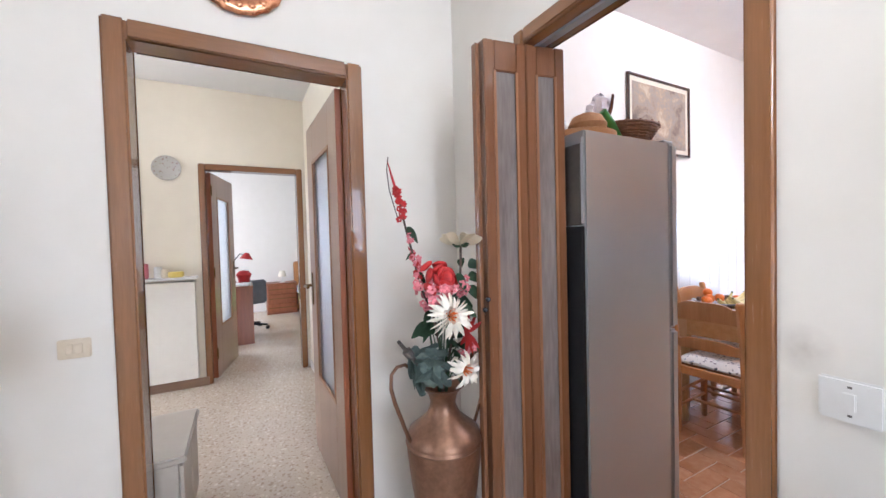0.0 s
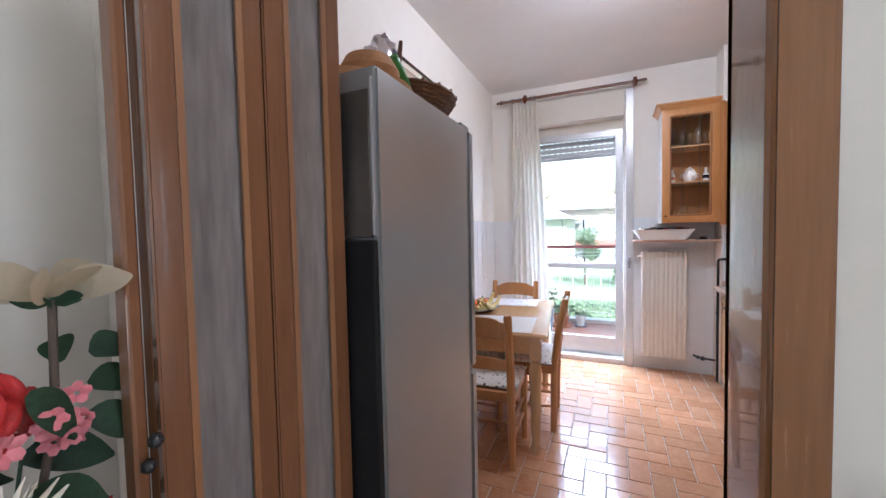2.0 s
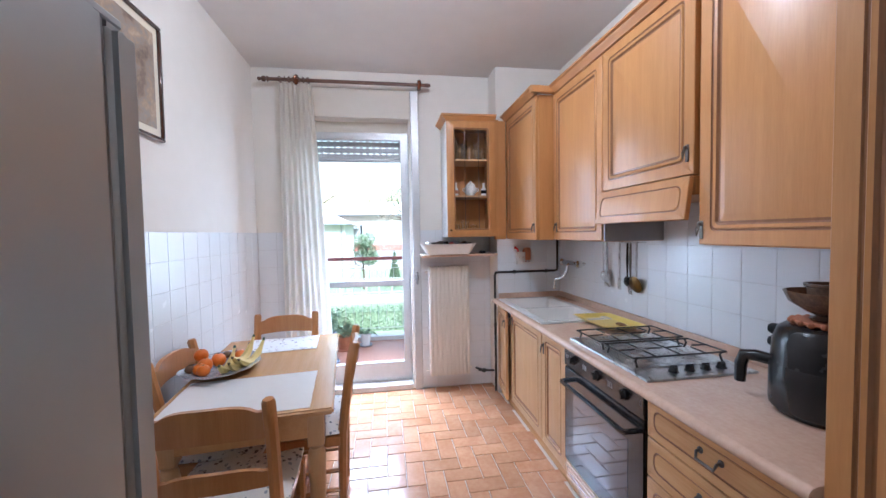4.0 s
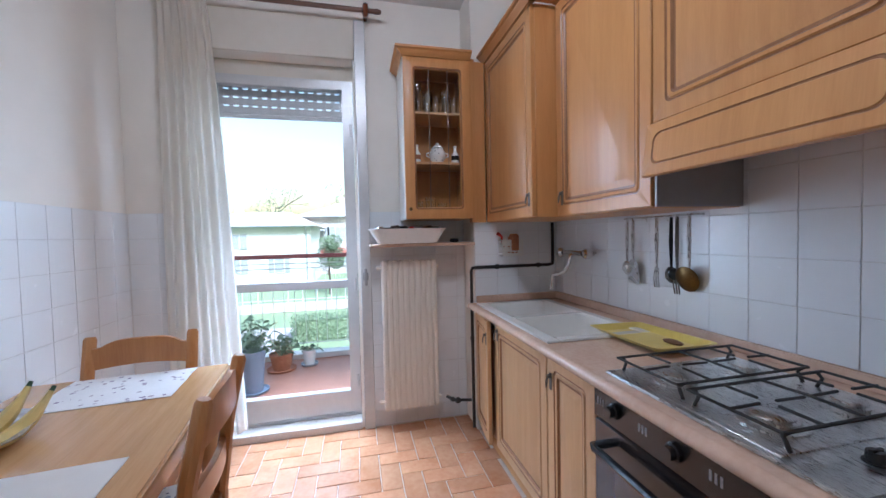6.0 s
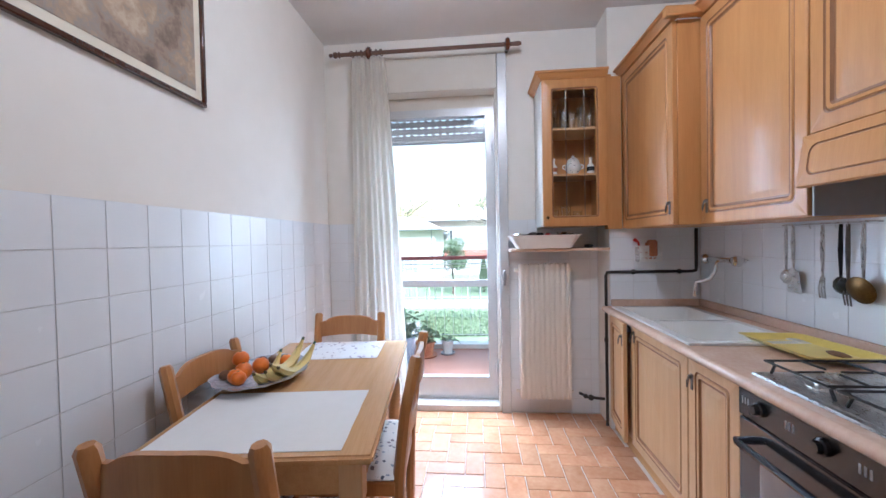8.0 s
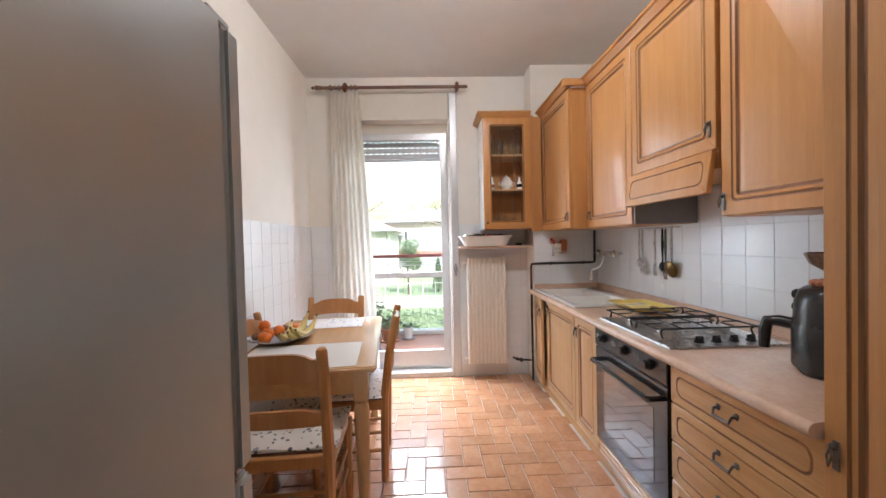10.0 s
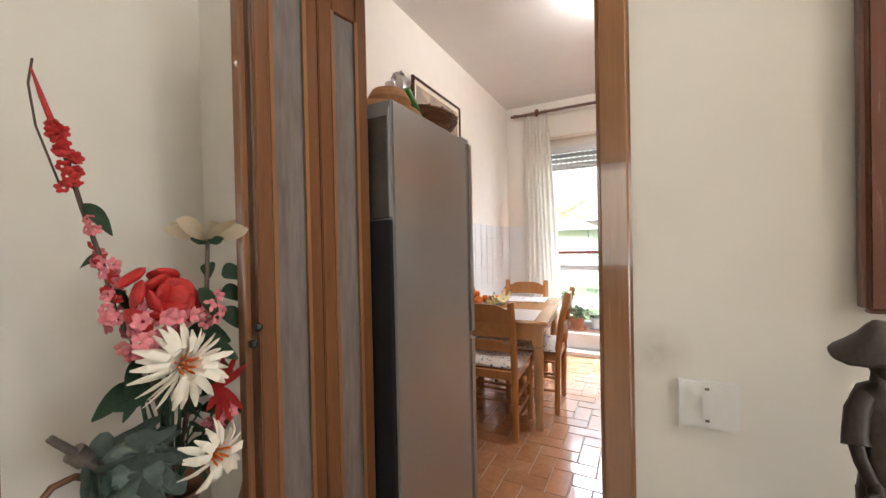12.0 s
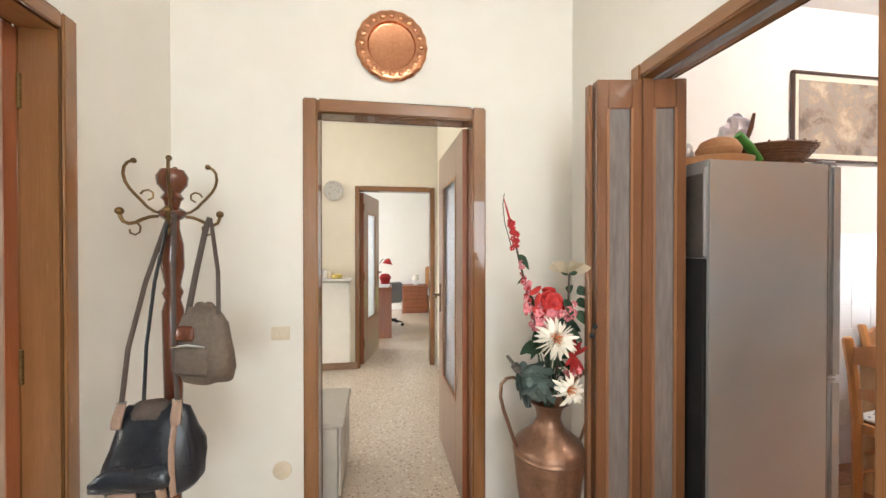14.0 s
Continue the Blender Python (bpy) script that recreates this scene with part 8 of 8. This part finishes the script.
def bed():
    root = thing("bed", pose(1.50, 6.6, 0), "bed with a green blanket and wooden headboard", "bed")
    q = B()
    add_box(q, (0.0, -0.2, 0.12), (1.3, 2.0, 0.32), 0.01)
    part("frame", q, "redwood", root)
    q = B()
    add_box(q, (0.0, -0.19, 0.32), (1.3, 1.98, 0.52), 0.05, 3)
    part("mattress", q, "paper", root)
    q = B()
    add_box(q, (-0.03, -0.1, 0.20), (1.31, 1.3, 0.56), 0.05, 3)
    part("blanket", q, "bedgreen", root)
    q = B()
    add_box(q, (-0.02, 1.96, 0.0), (1.32, 2.02, 0.95), 0.02, 2)
    part("headboard", q, "chair", root)
    for x in (0.08, 1.22):
        q = B()
        add_box(q, (x - 0.04, -0.18, 0), (x + 0.04, -0.10, 0.12))
        part("foot", q, "redwood", root)


bed()


def office_chair():
    root = thing("office_chair", pose(0.66, 7.05, 0, 0, 0, 200), "grey office chair on a black wheeled base", "office chair")
    q = B()
    for k in range(5):
        a = 2 * math.pi * k / 5
        add_tube(q, [(0, 0, 0.10), (0.25 * math.cos(a), 0.25 * math.sin(a), 0.07)], [0.025, 0.014], 8)
    add_tube(q, [(0, 0, 0.08), (0, 0, 0.44)], 0.022)
    part("base", q, "black", root)
    for k in range(5):
        a = 2 * math.pi * k / 5
        q = B()
        add_tube(q, [(0.25 * math.cos(a) - 0.02 * math.sin(a), 0.25 * math.sin(a) + 0.02 * math.cos(a), 0.028), (0.25 * math.cos(a) + 0.02 * math.sin(a), 0.25 * math.sin(a) - 0.02 * math.cos(a), 0.028)], 0.028, 12)
        part("wheel", q, "black", root)
    q = B()
    add_box(q, (-0.20, -0.20, 0.44), (0.20, 0.20, 0.50), 0.025, 3)
    part("seat", q, "greycloth", root)
    q = B()
    add_box(q, (-0.18, 0.17, 0.42), (0.18, 0.22, 0.78), 0.025, 3)
    part("backrest", q, "greycloth", root)


office_chair()

# ---- balcony and garden ----
GZ = -2.6
bm = B()
add_box(bm, (5.44, -2.5, -0.22), (7.05, 4.5, 0.0))
solid("balcony_floor", bm, "balcony", "reddish tiled balcony floor", "balcony floor", kind="structure")
structure("balcony_kerb", [((6.90, -2.5, 0.0), (7.05, 4.5, 0.06))], "marble", "pale kerb along the balcony edge", "kerb", 0.006)


def railing():
    root = thing("balcony_railing", pose(6.97, 1.0, 0.06), "balcony railing with thin bars and a dark red handrail", "railing")
    q = B()
    add_box(q, (-0.035, -3.4, 1.04), (0.035, 3.4, 1.085), 0.010, 2)
    part("handrail", q, "railred", root)
    for z in (0.10, 0.93, 0.985):
        q = B()
        add_tube(q, [(0, -3.4, z), (0, 3.4, z)], 0.005, 6)
        part("rail", q, "frame", root)
    bar = B()
    add_tube(bar, [(0, 0, 0.10), (0, 0, 0.93)], 0.0028, 6)
    me = mesh_of("baluster", bar, "frame")
    for i in range(62):
        ob = new("baluster", me)
        ob.parent = root
        ob.location = (0, -3.36 + i * 0.11, 0)
    for y in (-3.4, -1.7, 1.6, 3.4):
        q = B()
        add_box(q, (-0.018, y - 0.018, 0), (0.018, y + 0.018, 1.04), 0.003)
        part("post", q, "railred", root)


railing()


def potted(name, x, y, r, h, mt, label, leaves, tall, colour="hedge", seed=1):
    root = thing(name, pose(x, y, 0.0), label, "potted plant", "balcony pots")
    q = B()
    add_lathe(q, [(0, 0), (r * 1.15, 0), (r * 1.25, 0.02), (r * 1.2, 0.022), (r * 1.05, 0.008), (0, 0.008)], (0, 0, 0), 22)
    part("saucer", q, mt if mt != "ceramic" else "greymetal", root)
    q = B()
    add_lathe(q, [(0, 0.009), (r * 0.72, 0.009), (r * 0.95, h * 0.85), (r, h * 0.86), (r, h), (r * 0.92, h), (r * 0.88, h * 0.9), (0, h * 0.88)], (0, 0, 0), 22)
    part("pot", q, mt, root)
    rnd = random.Random(seed)
    q = B()
    for k in range(leaves):
        a, rr = rnd.uniform(0, 6.28), r * rnd.uniform(0.0, 1.3)
        base = Vector((0.4 * rr * math.cos(a), 0.4 * rr * math.sin(a), h * 0.9))
        top = base + Vector((rr * math.cos(a), rr * math.sin(a), tall * rnd.uniform(0.3, 1)))
        add_tube(q, [base, top], 0.0025, 4)
        for j in range(3):
            p = base.lerp(top, 0.5 + 0.25 * j)
            leaf_blade(q, p, p + Vector((rnd.uniform(-1, 1), rnd.uniform(-1, 1), rnd.uniform(-0.1, 0.5))).normalized() * rnd.uniform(0.05, 0.10), 0.014)
    part("foliage", q, colour, root)


potted("flower_pot", 6.62, 1.80, 0.115, 0.17, "terracotta", "terracotta pot with a low green plant", 34, 0.20, seed=2)
potted("flower_pot", 6.70, 1.545, 0.07, 0.16, "ceramic", "small white pot on a dark saucer", 10, 0.06, seed=3)
potted("flower_pot", 6.10, 1.93, 0.10, 0.36, "blueplastic", "tall blue-grey bucket with a leafy plant", 40, 0.30, seed=4)

bm = B()
for a, b in (((7.06, -400, GZ - 0.3), (500, 400, GZ)), ((-400, -400, GZ - 0.3), (7.06, 400, GZ))):
    add_box(bm, a, b)
solid("ground", bm, "grass", "green lawn stretching away behind the house", "lawn", kind="structure")
structure("path", [((18.8, -30, GZ), (20.2, 30, GZ + 0.012)), ((11.0, 3.6, GZ), (19.2, 5.2, GZ + 0.016))], "gravel", "pale gravel garden path", "path")


def leafy(name, boxes, n, size, mt, label, category, seed):
    """Hedges and bushes: many small leaves over rounded volumes, with gaps."""
    rnd = random.Random(seed)
    verts, faces = [], []
    for (cx, cy, cz), (rx, ry, rz), share, square in boxes:
        for _ in range(int(n * share)):
            if square:
                p = Vector((rnd.uniform(-1, 1), rnd.uniform(-1, 1), rnd.uniform(-1, 1)))
                k = rnd.choice((0, 2, 2, 0, 1))
                p[k] = rnd.choice((-1, 1)) * rnd.uniform(0.85, 1.03)
            else:
                p = Vector((rnd.gauss(0, 1), rnd.gauss(0, 1), rnd.gauss(0, 1))).normalized() * rnd.uniform(0.55, 1.05) ** 0.5
            c = Vector((cx + p.x * rx, cy + p.y * ry, cz + p.z * rz))
            u = Vector((rnd.gauss(0, 1), rnd.gauss(0, 1), rnd.gauss(0, 1))).normalized()
            v = u.orthogonal().normalized()
            s = size * rnd.uniform(0.6, 1.3)
            i = len(verts)
            verts += [c - u * s, c + v * s * 0.5, c + u * s, c - v * s * 0.5]
            faces.append((i, i + 1, i + 2, i + 3))
    me = bpy.data.meshes.new(name)
    me.from_pydata([tuple(v) for v in verts], [], faces)
    me.materials.append(M[mt])
    return me


hd = thing("hedge", pose(18.0, 0, GZ), "clipped green garden hedge", "hedge")
part("branches", (lambda q: (add_box(q, (-0.38, -6.0, 0), (0.38, 3.35, 0.80), 0.05, 2), q)[1])(B()), "hedge", hd)
ob = new("leaves", leafy("leaves", [((0, -1.3, 0.45), (0.48, 4.75, 0.47), 1, True)], 14000, 0.045, "hedge", "", "", 5))
ob.parent = hd


def tree(name, x, y, height, crown, label, bare=False, seed=1, cone=False):
    root = thing(name, pose(x, y, GZ), label, "tree")
    rnd = random.Random(seed)
    q = B()
    th = height * (0.25 if not bare else 0.35)
    add_tube(q, [(0, 0, 0), (0.04, 0, th), (0, 0.05, height * 0.75)], [0.10 * height / 5, 0.08 * height / 5, 0.02], 8)
    part("trunk", q, "bark", root)
    q = B()

    def grow(p, d, ln, r, k):
        e = p + d * ln
        add_tube(q, [p, p.lerp(e, 0.5) + Vector((rnd.uniform(-1, 1), rnd.uniform(-1, 1), rnd.uniform(-0.3, 0.6))) * ln * 0.06, e], [r, r * 0.8, r * 0.55], 5, False)
        if k:
            for _ in range(3):
                nd = (d + Vector((rnd.uniform(-1, 1), rnd.uniform(-1, 1), rnd.uniform(-0.5, 0.8))) * 0.75).normalized()
                grow(e, nd, ln * 0.68, r * 0.55, k - 1)
    if not cone:
        for k in range(7):
            a = 2 * math.pi * k / 7 + rnd.uniform(-0.3, 0.3)
            grow(Vector((0, 0, th + (height * 0.4) * k / 7)), Vector((math.cos(a), math.sin(a), rnd.uniform(0.3, 0.9))).normalized(), crown * 0.5, 0.03 * height / 5, 3 if bare else 2)
        part("limbs", q, "bark", root)
    else:
        q.free()
    if cone:
        blobs = [((0, 0, height * (0.15 + 0.1 * i)), (crown * (1 - 0.105 * i), crown * (1 - 0.105 * i), height * 0.09), 0.12, False) for i in range(9)]
    else:
        blobs = [((rnd.uniform(-0.5, 0.5) * crown, rnd.uniform(-0.5, 0.5) * crown, height * rnd.uniform(0.5, 0.92)), (crown * 0.45, crown * 0.45, height * 0.12), 0.09, False) for _ in range(11)]
    ob = new("crown", leafy("crown", blobs, 900 if bare else 5000, 0.05 * height / 5 + 0.02, "hedge", "", "", seed))
    ob.parent = root


tree("tree", 30.0, 2.9, 4.2, 1.25, "rounded dark green garden tree", seed=2)
tree("conifer", 31.0, 0.6, 2.6, 0.55, "small cone-shaped garden conifer", seed=3, cone=True)
tree("tree", 26.0, -1.8, 9.5, 3.2, "tall thin-leaved tree with bare branches", True, 5)
tree("tree", 60.0, 12.0, 12.0, 4.0, "pale far tree behind the houses", True, 8)
tree("tree", 62.0, 2.0, 12.0, 4.5, "pale far tree behind the houses", True, 9)


def house(name, x, y, w, d, h, mt, label, wins, roof_h=1.6, band=None):
    """A house whose front faces -x; wins: (across, height, width, tall)."""
    root = thing(name, pose(x, y, GZ), label, "house")
    q = B()
    add_box(q, (0, -w / 2, 0), (d, w / 2, h))
    part("wall", q, mt, root)
    q = B()
    lo = [q.verts.new(p) for p in ((-0.7, -w / 2 - 0.7, h), (d + 0.7, -w / 2 - 0.7, h), (d + 0.7, w / 2 + 0.7, h), (-0.7, w / 2 + 0.7, h))]
    hi = [q.verts.new(p) for p in ((d / 2, -w / 4, h + roof_h), (d / 2, w / 4, h + roof_h))]
    for f in ((lo[0], lo[1], hi[0]), (lo[1], lo[2], hi[1], hi[0]), (lo[2], lo[3], hi[1]), (lo[3], lo[0], hi[0], hi[1]), (lo[3], lo[2], lo[1], lo[0])):
        q.faces.new(f)
    rf = part("roof", q, "roof", root, smooth=False)
    q = B()
    add_box(q, (d / 2 - 0.3, w / 5, h + roof_h * 0.5), (d / 2 + 0.3, w / 5 + 0.6, h + roof_h + 0.7))
    part("chimney", q, mt, rf)
    q = B()
    add_tube(q, [(-0.72, -w / 2 - 0.7, h + 0.02), (-0.72, w / 2 + 0.7, h + 0.02)], 0.07, 8)
    add_tube(q, [(-0.72, -w / 2 + 0.3, h), (-0.06, -w / 2 + 0.3, h - 0.6), (-0.06, -w / 2 + 0.3, 0.2)], 0.05, 8)
    part("gutter", q, "shutter", root)
    for yy, zz, ww, hh in wins:
        win = B()
        add_box(win, (-0.05, yy - ww / 2 - 0.08, zz - 0.08), (-0.002, yy + ww / 2 + 0.08, zz + hh + 0.08), 0.01)
        wo = part("window", win, "frame", root)
        q = B()
        add_box(q, (-0.06, yy - ww / 2, zz), (-0.051, yy + ww / 2, zz + hh))
        part("pane", q, "shutter", wo)
        for s in (-1, 1):
            q = B()
            add_box(q, (-0.10, yy + s * (ww / 2 + 0.10 + ww / 4) - ww / 4, zz), (-0.052, yy + s * (ww / 2 + 0.10 + ww / 4) + ww / 4, zz + hh), 0.01)
            part("shutter", q, "shutter", wo)
    if band:
        q = B()
        add_box(q, (-0.12, -w / 2, band[0]), (-0.002, w / 2, band[1]))
        part("band", q, "brickred", root)


house("house", 36.0, 9.3, 9.0, 9.0, 5.0, "render_g", "pale green house with a low tiled roof", ((-2.0, 1.2, 0.7, 1.2), (1.5, 1.2, 1.0, 1.3), (1.5, 3.2, 1.0, 1.2)), 1.5)
house("house", 46.0, -1.0, 16.0, 9.0, 6.3, "render_w", "white two-storey house with dark shutters and a brick band", ((6.0, 3.6, 1.0, 1.6), (3.4, 3.6, 1.6, 1.6), (0.6, 3.6, 1.0, 1.6), (-2.5, 3.6, 1.4, 1.6), (5.0, 0.9, 1.2, 1.3), (2.0, 0.9, 1.6, 1.3), (-1.0, 0.9, 1.2, 1.3)), 1.9, (2.2, 2.9))
house("house", 58.0, 24.0, 16.0, 9.0, 6.5, "render_w", "pale far house behind the garden", ((-5, 3.6, 1.2, 1.5), (-1, 3.6, 1.2, 1.5), (3, 3.6, 1.2, 1.5)), 1.8)
structure("garden_wall", [((24.0, -20, GZ), (24.2, 20, GZ + 0.5))], "gravel", "low grey garden wall", "wall", 0.02)


def garden_fence():
    root = thing("garden_fence", pose(24.1, 0, GZ + 0.5), "thin metal garden fence on the low wall", "fence")
    for z in (0.15, 0.95):
        q = B()
        add_tube(q, [(0, -9, z), (0, 12, z)], 0.02, 6)
        part("rail", q, "frame", root)
    post = B()
    add_tube(post, [(0, 0, 0), (0, 0, 1.05)], 0.022, 6)
    me = mesh_of("post", post, "frame")
    for i in range(28):
        ob = new("post", me)
        ob.parent = root
        ob.location = (0, -8.8 + i * 0.75, 0)


garden_fence()
structure("house_wall", [((5.42, -8, GZ), (5.44, 12, 0.0)), ((5.42, -8, 0.0), (5.44, WY0, H + 0.4)), ((5.42, WY1, 0.0), (5.44, 12, H + 0.4)), ((5.42, WY0, 2.56), (5.44, WY1, H + 0.4))], "render_w", "pale rendered outer face of the house", "wall")


# ---- wall tiles: white glazed squares on a grout bed ----
PITCH, TW = 0.1525, 0.1498


def tile_mesh(name, w, h, t, bev, mt):
    q = B()
    add_box(q, (-w / 2, -h / 2, 0), (w / 2, h / 2, t), bev)
    return mesh_of(name, q, mt)


WALL_TILE = tile_mesh("wall_tile", TW, TW, 0.0025, 0.0008, "wtile")


def tiled(name, label, bed, m, u0, u1, v0, v1, pu, pv):
    """Squares over u0..u1, v0..v1 of the plane of m (x and y in it, z out of it); pu, pv: where joints fall."""
    root = structure(name, [bed], "grout", label, "tiled wall")
    rnd = random.Random(len(name))
    i0, i1 = math.floor((u0 - pu) / PITCH), math.ceil((u1 - pu) / PITCH)
    j0, j1 = math.floor((v0 - pv) / PITCH), math.ceil((v1 - pv) / PITCH)
    for i in range(i0, i1):
        for j in range(j0, j1):
            a, b = max(u0, pu + i * PITCH + 0.0013), min(u1, pu + (i + 1) * PITCH - 0.0013)
            c, d = max(v0, pv + j * PITCH + 0.0013), min(v1, pv + (j + 1) * PITCH - 0.0013)
            if b - a < 0.012 or d - c < 0.012:
                continue
            ob = new("tile", WALL_TILE)
            ob.parent = root
            ob.matrix_basis = m @ Matrix.Translation(((a + b) / 2, (c + d) / 2, 0)) @ pose(0, 0, 0, rnd.uniform(-0.05, 0.05), rnd.uniform(-0.05, 0.05)) @ Matrix.Diagonal(((b - a) / TW, (d - c) / TW, 1, 1))
    return root


TOPZ = 1.482
tiled("wall_tiling_1", "white glazed square tiles on the wall by the table", ((1.68, 2.361, 0.0), (5.219, 2.3645, TOPZ)), Matrix.Translation((0, 2.3605, 0)) @ pose(0, 0, 0, 90), 2.36, 5.212, 0.0, TOPZ, 3.092, TOPZ)
tiled("wall_tiling_2", "white glazed square tiles behind the curtain", ((5.2155, 1.972, 0.0), (5.2195, 2.36, TOPZ)), Matrix.Translation((5.215, 0, 0)) @ pose(0, 0, 0, 90, 0, -90), -2.353, -1.974, 0.0, TOPZ, -2.353, TOPZ)
tiled("wall_tiling_3", "white glazed square tiles behind the radiator", ((5.2155, 0.278, 0.0), (5.2195, 0.952, TOPZ)), Matrix.Translation((5.215, 0, 0)) @ pose(0, 0, 0, 90, 0, -90), -0.950, -0.286, 0.0, TOPZ, -0.950, TOPZ)
tiled("wall_tiling_4", "white glazed square tiles on the column", ((4.9805, -0.318, 0.0), (4.9845, 0.275, TOPZ)), Matrix.Translation((4.980, 0, 0)) @ pose(0, 0, 0, 90, 0, -90), -0.272, 0.312, 0.0, TOPZ, -0.272, TOPZ)
tiled("wall_tiling_5", "white glazed square tiles over the worktop", ((2.442, -0.3245, 0.87), (4.979, -0.3205, 1.69)), Matrix.Translation((0, -0.3205, 0)) @ pose(0, 0, 0, 90, 0, 180), -4.976, -2.444, 0.87, 1.69, -3.055, 1.362)

# ---- floor tiles: terracotta herringbone ----
FW = 0.1125
FTILE = tile_mesh("floor_tile", 2 * FW - 0.004, FW - 0.004, 0.008, 0.003, "ftile")
rnd = random.Random(21)
count = 0
for i in range(-60, 61):
    for j in range(-30, 31):
        for flat, (cu, cv) in ((True, (1.0, 0.5)), (False, (0.5, 2.0))):
            u, v = (i + 2 * j + cu) * FW, (i - 2 * j + cv) * FW
            x, y = 4.755 - v, 0.83 - u
            if not (1.63 < x < 5.26 and -0.05 + (0.31 if 2.44 < x else 0) < y < 2.36) or (x < 1.74 and not 0.95 < y < 1.76):
                continue
            ob = new("tile", FTILE)
            ob.parent = kfloor
            ob.matrix_basis = pose(x, y, -0.0078 + rnd.uniform(-0.0006, 0.0008), rnd.uniform(-0.25, 0.25), rnd.uniform(-0.25, 0.25), (90 if flat else 0) + 180 * rnd.randint(0, 1))
            count += 1
